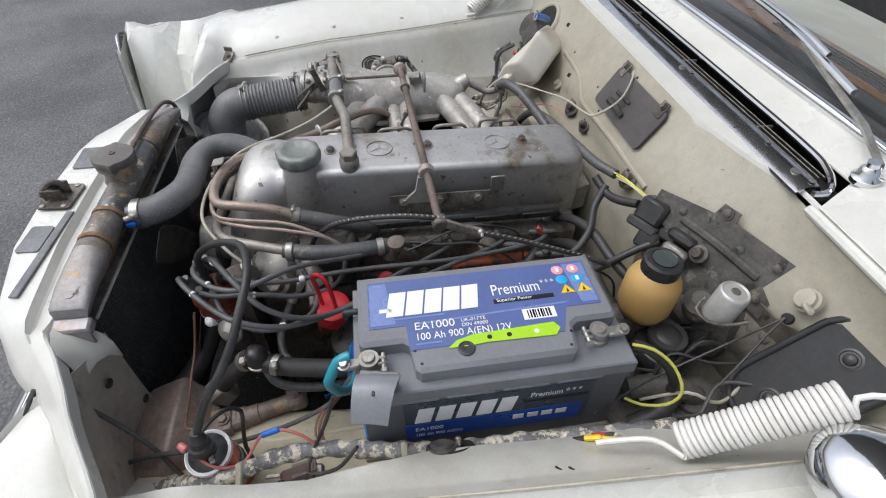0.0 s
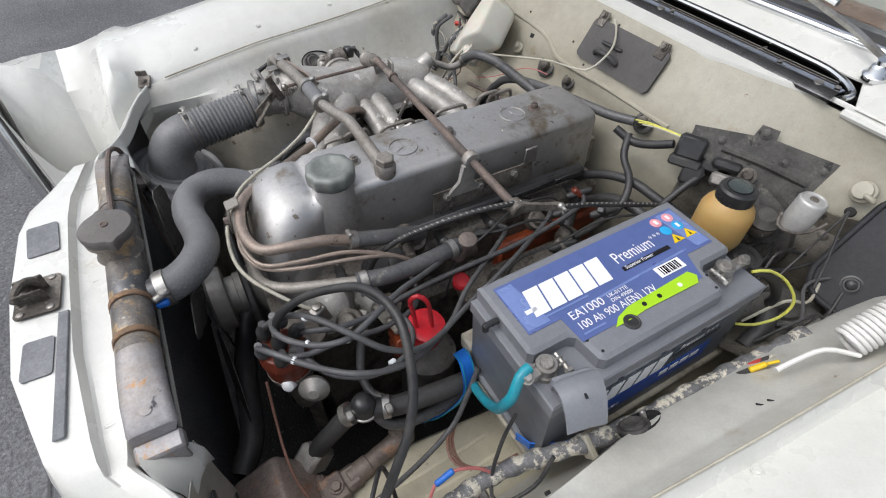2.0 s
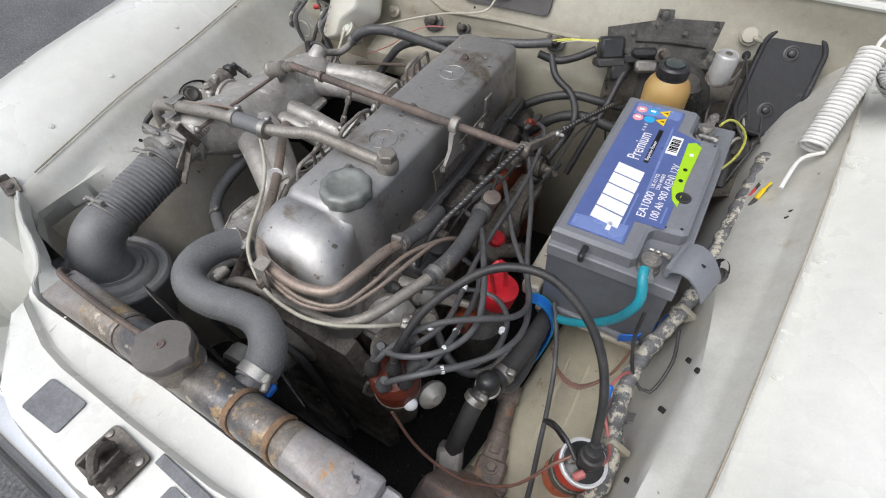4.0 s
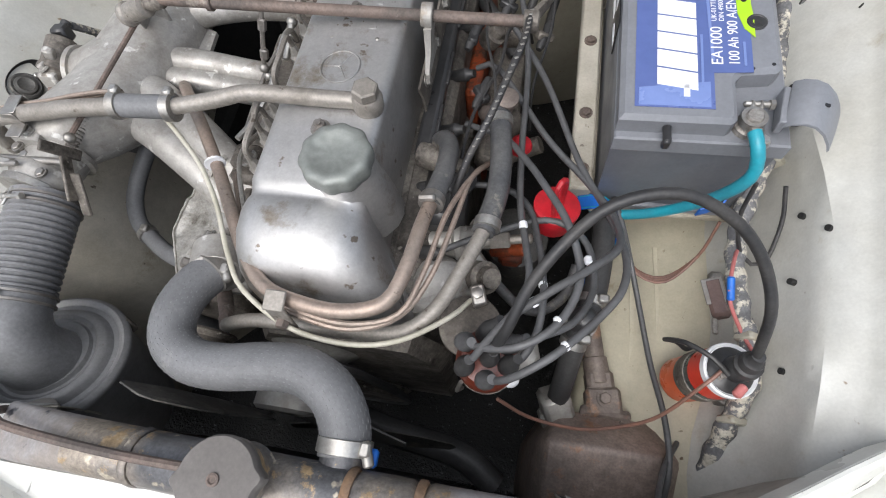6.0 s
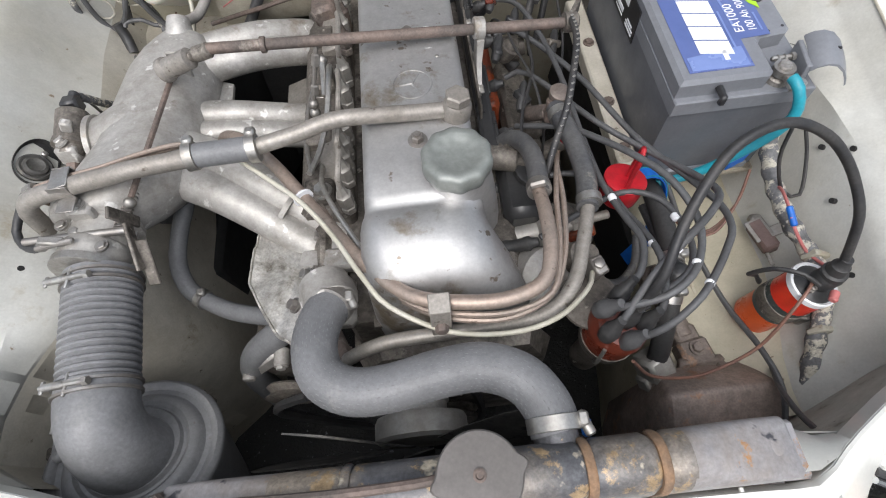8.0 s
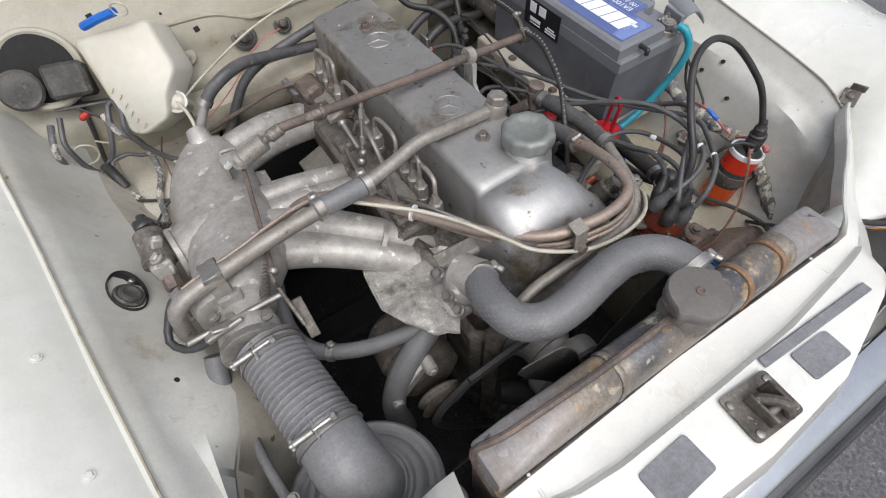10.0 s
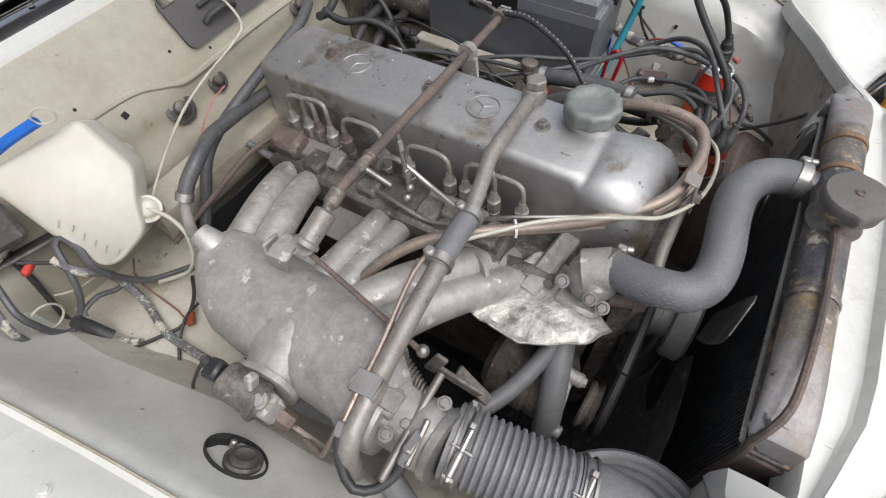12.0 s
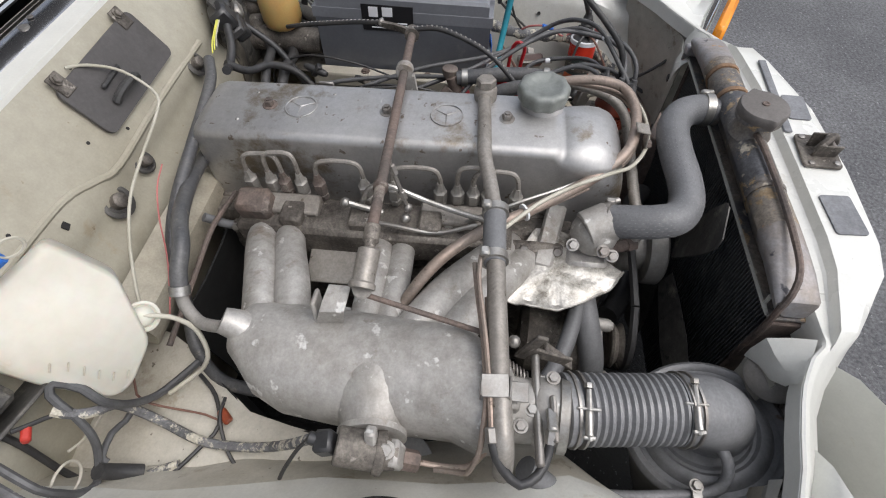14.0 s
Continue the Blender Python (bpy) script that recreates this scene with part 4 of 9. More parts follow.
# greasy floor behind the battery
part("rear_shelf", sheet([[(lerp(0.27, 0.49, k / 6), y, 0.742 + 0.006 * math.sin(31 * y + 3 * k) + 0.012 * (k > 4)) for k in range(7)] for y in (0.155, 0.2, 0.25, 0.3, 0.36)], 0.002), GREASE, car, "greasy brown shelf behind the battery")

# ---- front cross panel ----
INNER_R = [(0.0, -0.505), (0.24, -0.510), (0.258, -0.505), (0.273, -0.488), (0.297, -0.474), (0.312, -0.467), (0.350, -0.455), (0.381, -0.447), (0.416, -0.434), (0.46, -0.410), (0.50, -0.386)]
OUTER_R = [(0.0, -0.618), (0.12, -0.612), (0.165, -0.600), (0.20, -0.575), (0.235, -0.552), (0.265, -0.527), (0.29, -0.507), (0.32, -0.490), (0.36, -0.479), (0.41, -0.462), (0.45, -0.438), (0.51, -0.402)]
INNER_L = [(0.0, -0.505), (0.25, -0.510), (0.272, -0.512), (0.285, -0.505), (0.30, -0.493), (0.32, -0.480), (0.358, -0.458), (0.40, -0.437), (0.444, -0.408), (0.49, -0.380)]
OUTER_L = [(0.0, -0.618), (0.12, -0.612), (0.19, -0.594), (0.243, -0.580), (0.281, -0.560), (0.316, -0.534), (0.345, -0.500), (0.39, -0.469), (0.45, -0.431), (0.50, -0.392)]
xs = [-0.5, -0.46, -0.42, -0.38, -0.35, -0.32, -0.305, -0.29, -0.275, -0.262, -0.252, -0.242, -0.22, -0.19, -0.165, -0.12, 0.0, 0.12, 0.19, 0.235, 0.26, 0.275, 0.29, 0.305, 0.32, 0.335, 0.36, 0.39, 0.42, 0.45, 0.475, 0.495]
grid = []
for x in xs:
    yi, yo = interp(abs(x), INNER_R if x < 0 else INNER_L), interp(abs(x), OUTER_R if x < 0 else OUTER_L)
    z = 0.834
    ch = min(1.0, max(0.0, ((0.284 if x > 0 else 0.262) - abs(x)) / 0.02))   # the channel runs out at the wing
    fall = 0.022 * (1 - ch)
    grid.append([(x, yi + 0.003, z - lerp(0.02, 0.045, ch)), (x, yi, z - 0.014 * ch), (x, yi - 0.003, z - 0.009 * ch + 0.001), (x, lerp(yi, yo, 0.33), z - 0.012 * ch - 0.2 * fall), (x, lerp(yi, yo, 0.37), z - 0.010 * ch - 0.25 * fall), (x, lerp(yi, yo, 0.42), z + 0.001 - 0.35 * fall), (x, lerp(yi, yo, 0.47), z - 0.42 * fall), (x, lerp(yi, yo, 0.85), z - 0.9 * fall), (x, yo, z - 0.006 - fall), (x, yo - 0.010, z - 0.04), (x, yo - 0.02, z - lerp(0.12, 0.30, ch))])
front = part("front_panel", sheet(grid, 0.002, (0, 0.4, -0.9)), PAINT, car, "cream front cross panel with chipped paint", sharp=32)
for x, w, h, a in ((-0.085, 0.060, 0.036, 2), (0.113, 0.052, 0.030, -3)):
    part("foam_pad", plate(rounded(w, h, 0.004), (0, 0, 1), 0.003, (x, -0.580 if x < 0 else -0.584, 0.8363), (1, radians(a), 0)), PATCHGREY, front, "grey foam pad")
part("sealing_strip", cbox((0.140, -0.5615, 0.8365), (0.165, 0.011, 0.003), 0.001, rot(0, 0, -2.5)), PATCHGREY, front, "worn grey sealing strip")
latch = part("latch_plate", plate(rounded(0.060, 0.046, 0.005), (0, 0, 1), 0.003, (0.021, -0.583, 0.839), (1, -0.06, 0)), DARKCAST, front, "greasy bonnet latch plate")
part("latch_cheek", join(cbox((0.010, -0.586, 0.848), (0.003, 0.030, 0.020), 0.001, rot(0, -8, 0)), cbox((0.032, -0.586, 0.848), (0.003, 0.030, 0.020), 0.001, rot(0, 8, 0))), DARKCAST, latch)
part("latch_hook", tube([(0.013, -0.574, 0.845), (0.015, -0.580, 0.858), (0.021, -0.588, 0.862), (0.027, -0.596, 0.857), (0.029, -0.602, 0.846)], 0.0050, 8), DARKCAST, latch)
part("latch_roller", cyl((0.008, -0.590, 0.853), (0.034, -0.590, 0.853), 0.0045, n=12), STEEL, latch)
for x, y in ((-0.003, -0.568), (0.046, -0.570), (-0.002, -0.599), (0.045, -0.600)):
    part("latch_screw", lathe((x, y, 0.839), (0, 0, 1), [(0, 0.0045), (0.0015, 0.004), (0.0022, 0.002)], 10), STEEL, latch)
for x in (-0.19, 0.01, 0.22):
    part("panel_seam", cbox((x, -0.520, 0.8235), (0.004, 0.024, 0.002), 0.0008), PAINT, front)

# chrome bumper in front and baffles beside the radiator
bx_ = [-0.80, -0.72, -0.6, -0.45, -0.3, -0.15, 0.0, 0.15, 0.3, 0.45, 0.6, 0.72, 0.80]
part("bumper", sheet([[(x, y + 0.10 * max(0.0, abs(x) - 0.4) ** 1.6, z) for y, z in ((-0.628, 0.632), (-0.655, 0.630), (-0.678, 0.616), (-0.690, 0.588), (-0.688, 0.556), (-0.668, 0.525), (-0.64, 0.512))] for x in bx_], 0.002, (0, 1, 0)), CHROME, car, "curved chrome front bumper")
part("bumper_strip", tube([(x, -0.692 + 0.10 * max(0.0, abs(x) - 0.4) ** 1.6, 0.586) for x in bx_], 0.006, 8), BLACKRUB, car, "black rubber bumper strip")
part("valance", sheet([[(x, -0.645 + 0.08 * abs(x), 0.60), (x, -0.640 + 0.08 * abs(x), 0.50), (x, -0.60 + 0.08 * abs(x), 0.36)] for x in bx_[1:-1]], 0.002, (0, 1, 0)), PAINT, car, "cream valance under the bumper")
part("baffle", moved(sheet([[(0.258, -0.464, 0.815), (0.262, -0.463, 0.72), (0.266, -0.460, 0.63), (0.27, -0.46, 0.42)], [(0.285, -0.470, 0.812), (0.290, -0.470, 0.72), (0.290, -0.468, 0.63), (0.29, -0.466, 0.42)], [(0.325, -0.476, 0.826), (0.322, -0.474, 0.72), (0.32, -0.472, 0.63), (0.32, -0.47, 0.42)], [(0.39, -0.443, 0.838), (0.39, -0.446, 0.72), (0.39, -0.45, 0.63), (0.39, -0.45, 0.42)], [(0.47, -0.400, 0.84), (0.468, -0.405, 0.72), (0.465, -0.41, 0.63), (0.46, -0.42, 0.42)]], 0.0015, (0, -1, 0)), Matrix.Translation((0, 0, -0.019))), BAFFLE, car, "grey green radiator side baffle", sharp=30)
for p_ in ((0.272, -0.4645, 0.655), (0.300, -0.468, 0.745)):
    part("baffle_hole", lathe(p_, (0.1, 1, 0.05), [(0, 0.007), (0.0015, 0.0065), (0.002, 0.004)], 12), BLACKPLAS, car)
part("baffle_lip", moved(sheet([[(0.256, -0.500, 0.842), (0.258, -0.482, 0.832), (0.260, -0.466, 0.817), (0.262, -0.459, 0.800), (0.264, -0.458, 0.772)], [(0.268, -0.503, 0.848), (0.272, -0.484, 0.836), (0.274, -0.468, 0.818), (0.277, -0.462, 0.806), (0.279, -0.461, 0.797)], [(0.280, -0.503, 0.851), (0.285, -0.488, 0.842), (0.290, -0.474, 0.824), (0.293, -0.467, 0.812), (0.294, -0.466, 0.806)], [(0.297, -0.495, 0.852), (0.300, -0.488, 0.848), (0.304, -0.480, 0.832), (0.307, -0.475, 0.812), (0.309, -0.474, 0.800)], [(0.312, -0.484, 0.851), (0.313, -0.483, 0.848), (0.315, -0.479, 0.838), (0.316, -0.477, 0.828), (0.317, -0.477, 0.820)]], 0.0015), Matrix.Translation((0, 0, -0.019))), PAINT, car, "folded cream lip beside the radiator", sharp=35)
part("tank_bracket", join(cbox((0.2660, -0.486, 0.822), (0.020, 0.044, 0.016), 0.003, rot(0, 14, 0)), cbox((0.274, -0.486, 0.813), (0.004, 0.040, 0.028), 0.001)), TANKEND, car, "rusty grey bracket at the tank end")
part("baffle", moved(sheet([[(-0.245, -0.463, 0.79), (-0.25, -0.463, 0.765), (-0.252, -0.465, 0.72)], [(-0.265, -0.468, 0.805), (-0.267, -0.468, 0.772), (-0.268, -0.470, 0.72)], [(-0.285, -0.474, 0.812), (-0.287, -0.474, 0.78), (-0.288, -0.475, 0.73)]], 0.0015, (0, -1, 0)), Matrix.Translation((0, 0, -0.019))), BAFFLE, car, "grey green radiator side baffle", sharp=60)
part("baffle_lip", moved(sheet([[(-0.250, -0.505, 0.845), (-0.246, -0.485, 0.837), (-0.242, -0.467, 0.825), (-0.243, -0.462, 0.80), (-0.245, -0.461, 0.787)], [(-0.272, -0.490, 0.852), (-0.266, -0.483, 0.843), (-0.262, -0.468, 0.828), (-0.262, -0.465, 0.812), (-0.263, -0.465, 0.803)], [(-0.290, -0.477, 0.853), (-0.287, -0.475, 0.845), (-0.282, -0.471, 0.832), (-0.280, -0.470, 0.815), (-0.280, -0.470, 0.806)], [(-0.303, -0.468, 0.853), (-0.301, -0.469, 0.848), (-0.297, -0.471, 0.838), (-0.295, -0.472, 0.830), (-0.294, -0.473, 0.824)]], 0.0015), Matrix.Translation((0, 0, -0.019))), PAINT, car, "folded cream lip beside the radiator", sharp=35)
# rails coloured near black for the shade deep in the bay
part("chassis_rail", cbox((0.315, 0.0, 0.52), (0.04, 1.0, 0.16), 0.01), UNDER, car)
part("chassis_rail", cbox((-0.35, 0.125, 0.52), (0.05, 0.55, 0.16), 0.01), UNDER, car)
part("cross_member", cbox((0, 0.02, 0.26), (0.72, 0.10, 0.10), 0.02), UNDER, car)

# ---- engine ----
engine = thing("engine", (0, -0.04, 0.30), "six cylinder engine with polished aluminium valve cover and orange red block", "engine")


def cover_ring(y, xl, xr, zt, zb, r, flare=0.004, n=5, slope=None):
    rx, rz = slope or (r, r)
    pts = [(xl - flare, y, zb), (xl - flare * 0.5, y, lerp(zb, zt, 0.4)), (xl, y, zt - r)]
    for i in range(1, n + 1):
        a = math.pi / 2 * i / n
        pts.append((xl + r - r * math.cos(a), y, zt - r + r * math.sin(a)))
    k = 4
    for i in range(1, k):
        pts.append((lerp(xl + r, xr - rx, i / k), y, zt + 0.0015 * math.sin(math.pi * i / k)))
    for i in range(n + 1):
        a = math.pi / 2 * i / n
        pts.append((xr - rx + rx * math.sin(a), y, zt - rz + rz * math.cos(a)))
    pts += [(xr + flare * 0.5, y, lerp(zb, zt, 0.4)), (xr + flare, y, zb)]
    return pts


# main body of the cover, rear to front, then the rounded nose
rings = [cover_ring(0.232, -0.040, 0.040, 0.858, 0.768, 0.02), cover_ring(0.230, -0.048, 0.048, 0.867, 0.766, 0.018), cover_ring(0.224, -0.054, 0.053, 0.873, 0.765, 0.013), cover_ring(0.212, -0.057, 0.056, 0.876, 0.765, 0.012)]
rings += [cover_ring(y, -0.057, 0.056, 0.8765, 0.765, 0.011) for y in (0.1, 0.0, -0.1, -0.20, -0.236)]
rings += [cover_ring(-0.244, -0.058, 0.0565, 0.8745, 0.763, 0.018), cover_ring(-0.248, -0.060, 0.057, 0.8715, 0.762, 0.02), cover_ring(-0.253, -0.062, 0.060, 0.8735, 0.760, 0.022, slope=(0.032, 0.045)),
          cover_ring(-0.265, -0.064, 0.067, 0.8765, 0.757, 0.026, slope=(0.042, 0.060)), cover_ring(-0.285, -0.065, 0.080, 0.8765, 0.752, 0.032, slope=(0.058, 0.075)), cover_ring(-0.302, -0.064, 0.089, 0.872, 0.748, 0.038, slope=(0.068, 0.082)),
          cover_ring(-0.316, -0.061, 0.094, 0.862, 0.745, 0.040, slope=(0.070, 0.078)), cover_ring(-0.327, -0.055, 0.092, 0.846, 0.744, 0.038, slope=(0.064, 0.066)), cover_ring(-0.335, -0.046, 0.082, 0.822, 0.744, 0.032), cover_ring(-0.339, -0.036, 0.070, 0.795, 0.746, 0.02)]
cover = part("valve_cover", loft(rings), COVER, engine, "polished cast aluminium valve cover, slightly stained", sharp=60)
part("filler_boss", loft([[(0.034 + r * math.cos(a * 0.3927) * (1.15 if math.cos(a * 0.3927) > 0 else 1), -0.221 + r * math.sin(a * 0.3927), z) for a in range(16)] for r, z in ((0.038, 0.80), (0.034, 0.84), (0.030, 0.868), (0.027, 0.886))]), COVER, cover)
cap = part("oil_filler_cap", lathe((0.034, -0.221, 0.884), (0.0, 0, 1), [(0, 0.026), (0.003, 0.031), (0.010, 0.0325), (0.018, 0.0325), (0.0215, 0.031), (0.023, 0.028), (0.0235, 0.022), (0.0205, 0.0185), (0.020, 0.004)], 64,
           lambda a: 1 + 0.03 * math.cos(10 * a)), FILLER, cover, "grey scalloped oil filler cap", sharp=50)
for y in (-0.177, -0.022, 0.135):
    b = part("cover_bolt", join(lathe((0.0, y, 0.8765), (0, 0, 1), [(0, 0.010), (0.002, 0.010), (0.0025, 0.007)], 18), hexbolt((0.0, y, 0.879), (0, 0, 1), 0.0065, 0.007, False), lathe((0, y, 0.886), (0, 0, 1), [(0, 0.0035), (0.002, 0.0035)], 8)), RUSTSTEEL if y > 0 else STEEL, cover)
for x, y in [(0.03, -0.06), (-0.02, -0.06), (0.03, 0.055), (0.025, 0.16), (-0.03, 0.17), (0.028, -0.14), (-0.035, -0.14), (0.02, 0.02)]:
    part("rivet", lathe((x, y, 0.8765), (0, 0, 1), [(0, 0.0028), (0.001, 0.0022), (0.0015, 0.001)], 8), ZINC, cover)
for y in (-0.10, 0.093):
    part("round_emblem", join(*[tube([(0.0205 * math.cos(k * math.pi / 14), y + 0.0205 * math.sin(k * math.pi / 14), 0.8785) for k in range(29)], 0.0011, 6, 0.004)],
                                      *[loft([[(0.0012 * math.sin(a), y - 0.0012 * math.cos(a), 0.8782)] * 1 + [(-0.0012 * math.sin(a), y + 0.0012 * math.cos(a), 0.8782), (0, y, 0.8796)], [(0.019 * math.cos(a), y + 0.019 * math.sin(a), 0.8781), (0.019 * math.cos(a) + 0.0003, y + 0.019 * math.sin(a), 0.8781), (0.019 * math.cos(a), y + 0.019 * math.sin(a), 0.8784)]]) for a in (math.pi, math.pi + 2.094, math.pi - 2.094)]), COVER, cover, "round raised emblem")
# embossed digits, not legible: short bars
for k in range(6):
    part("embossed_mark", cbox((0.022 - 0.016 * (k % 2), -0.045 + 0.018 * (k // 2), 0.8773), (0.008, 0.004, 0.0012), 0.0004), COVER, cover)

head = part("cylinder_head", join(cbox((0.0, -0.045, 0.715), (0.20, 0.54, 0.10), 0.008), cbox((0.0, -0.05, 0.764), (0.135, 0.55, 0.006), 0.001)), DARKCAST, engine, "grimy cast aluminium cylinder head")
block = part("engine_block", cbox((0.0, -0.05, 0.52), (0.22, 0.54, 0.29), 0.012), DARKCAST, engine, "oily dark engine block")
part("block_flank", join(cbox((0.113, 0.12, 0.56), (0.012, 0.18, 0.20), 0.004), cbox((0.128, 0.12, 0.57), (0.03, 0.16, 0.12), 0.01)), ORANGE, block, "orange red painted block side")
part("timing_cover", join(loft([[(x, -0.33, z) for x, z in ((-0.10, 0.38), (-0.10, 0.70), (-0.07, 0.745), (0.10, 0.745), (0.13, 0.68), (0.12, 0.38))], [(x, -0.352, z) for x, z in ((-0.09, 0.39), (-0.09, 0.69), (-0.065, 0.735), (0.095, 0.735), (0.12, 0.67), (0.11, 0.39))]])), DARKCAST, engine)
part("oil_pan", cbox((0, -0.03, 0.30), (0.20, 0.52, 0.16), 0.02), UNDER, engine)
part("cover_gasket", cbox((0.0, -0.02, 0.7615), (0.128, 0.50, 0.006), 0.002), BLACKRUB, engine, "black gasket under the valve cover")
part("upper_flank", cbox((0.110, 0.115, 0.678), (0.022, 0.21, 0.085), 0.006), ORANGE, block, "orange red painted block side")
for y in (-0.12, -0.04, 0.04, 0.12, 0.19):
    part("block_bolt", hexbolt((0.113, y, 0.70), (1, 0, 0), 0.007, 0.006), DARKCAST, block)
part("side_strip", sheet([[(0.072, y, 0.785), (0.076, y, 0.800), (0.076, y, 0.822), (0.073, y, 0.838)] for y in (-0.09, 0.0, 0.085)], 0.0025, (1, 0, 0)), DARKCAST, engine, "dull steel bracket rail on the cover side")
part("strip_end", cbox((0.0735, 0.081, 0.850), (0.004, 0.022, 0.028), 0.001), STEEL, engine)
for y in (-0.068, -0.012, 0.05):
    part("rail_bolt", hexbolt((0.077, y, 0.828), (1, 0, 0.2), 0.0055, 0.006), ZINC, engine)
# plugs and connectors along the left of the head
for k, y in enumerate((-0.245, -0.165, -0.085, 0.0, 0.085, 0.165)):
    pl = part("spark_plug_boot", join(lathe((0.075, y, 0.757), (0.9, -0.1, 0.35), [(0, 0.008), (0.012, 0.009), (0.016, 0.0075), (0.03, 0.0075), (0.033, 0.0085), (0.038, 0.0085), (0.041, 0.006), (0.048, 0.005)], 12)), BLACKRUB, engine, "black ribbed plug boot")
for p, d, r, h in [((0.10, -0.135, 0.775), (0.3, -0.1, 1), 0.017, 0.035), ((0.155, -0.20, 0.725), (0.2, -0.3, 1), 0.02, 0.03), ((0.15, -0.255, 0.73), (0.5, -0.3, 0.8), 0.018, 0.05), ((0.125, 0.06, 0.76), (0.6, 0, 0.8), 0.015, 0.03), ((0.14, 0.12, 0.72), (1, 0, 0.1), 0.02, 0.035)]:
    part("sensor_housing", lathe(p, d, [(0, r * 0.8), (h * 0.2, r), (h * 0.7, r), (h * 0.75, r * 0.7), (h, r * 0.6)], 14), DARKCAST, engine)
fpump = part("fuel_pump", lathe((0.126, -0.223, 0.745), (1, 0.1, 0.1), [(-0.03, 0.016), (0.0, 0.018), (0.004, 0.0225), (0.010, 0.0225), (0.013, 0.019), (0.026, 0.015), (0.030, 0.011)], 26), PALECAST, engine, "cast aluminium pump body")
for k in range(6):
    a = k * math.pi / 3
    part("pump_screw", hexbolt((0.137, -0.223 + 0.018 * math.cos(a), 0.746 + 0.018 * math.sin(a)), (1, 0.1, 0.1), 0.0035, 0.004, False), STEEL, fpump)
part("pump_union", join(cyl((0.152, -0.221, 0.748), (0.168, -0.219, 0.750), 0.0075, n=12), cyl((0.166, -0.219, 0.750), (0.188, -0.216, 0.752), 0.0095, n=6), cyl((0.186, -0.216, 0.752), (0.212, -0.213, 0.755), 0.0055, n=10)), GREYTUBE, fpump, "hexagon pipe union")
part("pump_hose", tube([(0.152, -0.238, 0.742), (0.168, -0.250, 0.728), (0.186, -0.262, 0.708), (0.208, -0.272, 0.688), (0.234, -0.268, 0.675), (0.258, -0.245, 0.676), (0.268, -0.21, 0.685)], 0.0062, 10), DARKHOSE, fpump, "dusty rubber fuel hose")
part("hose_ferrule", join(cyl((0.160, -0.245, 0.735), (0.174, -0.254, 0.722), 0.0078, n=10), cyl((0.150, -0.236, 0.744), (0.160, -0.245, 0.735), 0.0088, n=6)), PALECAST, fpump)
part("front_cap", join(lathe((0.125, -0.285, 0.748), (0.5, -0.5, 0.7), [(-0.03, 0.036), (0.0, 0.036), (0.006, 0.030), (0.010, 0.012)], 24), cbox((0.105, -0.290, 0.742), (0.05, 0.045, 0.04), 0.008)), CAST, engine, "pale cast housing below the cover nose")
part("black_housing", join(cbox((0.112, -0.178, 0.762), (0.050, 0.080, 0.044), 0.010), lathe((0.125, -0.165, 0.784), (0.2, 0, 1), [(0, 0.020), (0.006, 0.020), (0.008, 0.016)], 20)), BLACKPLAS, engine, "black moulded housing beside the cover")
part("sender", join(cyl((0.078, -0.140, 0.792), (0.112, -0.150, 0.794), 0.0145, n=18), cyl((0.110, -0.150, 0.794), (0.135, -0.156, 0.795), 0.008, n=10)), DARKCAST, engine, "round dusty sender")
part("sensor_block", join(cbox((0.166, -0.298, 0.793), (0.014, 0.020, 0.030), 0.002, rot(12, 0, 20)), hexbolt((0.166, -0.300, 0.808), (0, 0, 1), 0.006, 0.004, False)), STEEL, engine, "small steel pipe block")
part("advance_plate", lathe((0.160, -0.322, 0.766), (0.05, -0.1, 1), [(0, 0.030), (0.002, 0.032), (0.005, 0.031), (0.006, 0.012)], 28), DARKCAST, engine, "flat cast plate above the distributor")
part("wiring_channel", join(cbox((0.083, 0.02, 0.793), (0.020, 0.34, 0.020), 0.005), *[cbox((0.0935, y, 0.797), (0.004, 0.05, 0.006), 0.001) for y in (-0.10, -0.02, 0.07, 0.15)]), BLACKPLAS, engine, "glossy black wiring channel beside the cover")
part("orange_pipe_flange", join(cyl((0.165, -0.205, 0.690), (0.206, -0.208, 0.712), 0.008), cbox((0.188, -0.200, 0.684), (0.030, 0.034, 0.030), 0.006)), ORANGE, engine)
part("oil_filter_can", lathe((0.19, -0.16, 0.50), (0, 0, 1), [(0, 0.04), (0.01, 0.044), (0.14, 0.044), (0.15, 0.03)], 20), DUSTYBLACK, engine)
part("exhaust_bracket", cbox((0.15, 0.02, 0.68), (0.05, 0.2, 0.03), 0.006, rot(0, 20, 0)), DARKCAST, engine)
part("pump_dome", ball((0.165, -0.02, 0.70), 0.020, 14), DARKCAST, engine)
part("pipe_stub", cyl((0.15, -0.06, 0.67), (0.21, -0.05, 0.70), 0.012), DARKCAST, engine)

# oil dipstick funnel, bright red
red = part("red_cup", lathe((0.229, -0.188, 0.740), (0.12, 0.12, 1), [(0, 0.012), (0.006, 0.019), (0.012, 0.0225), (0.036, 0.025), (0.040, 0.025), (0.0415, 0.022), (0.040, 0.012)], 26), REDPLAS, engine, "bright red plastic cap with a loop handle")
part("red_handle", tube([(0.231, -0.196, 0.779), (0.229, -0.199, 0.810), (0.228, -0.202, 0.834), (0.232, -0.193, 0.842), (0.237, -0.184, 0.832), (0.238, -0.180, 0.808), (0.238, -0.178, 0.779)], 0.0030, 8), REDPLAS, red)
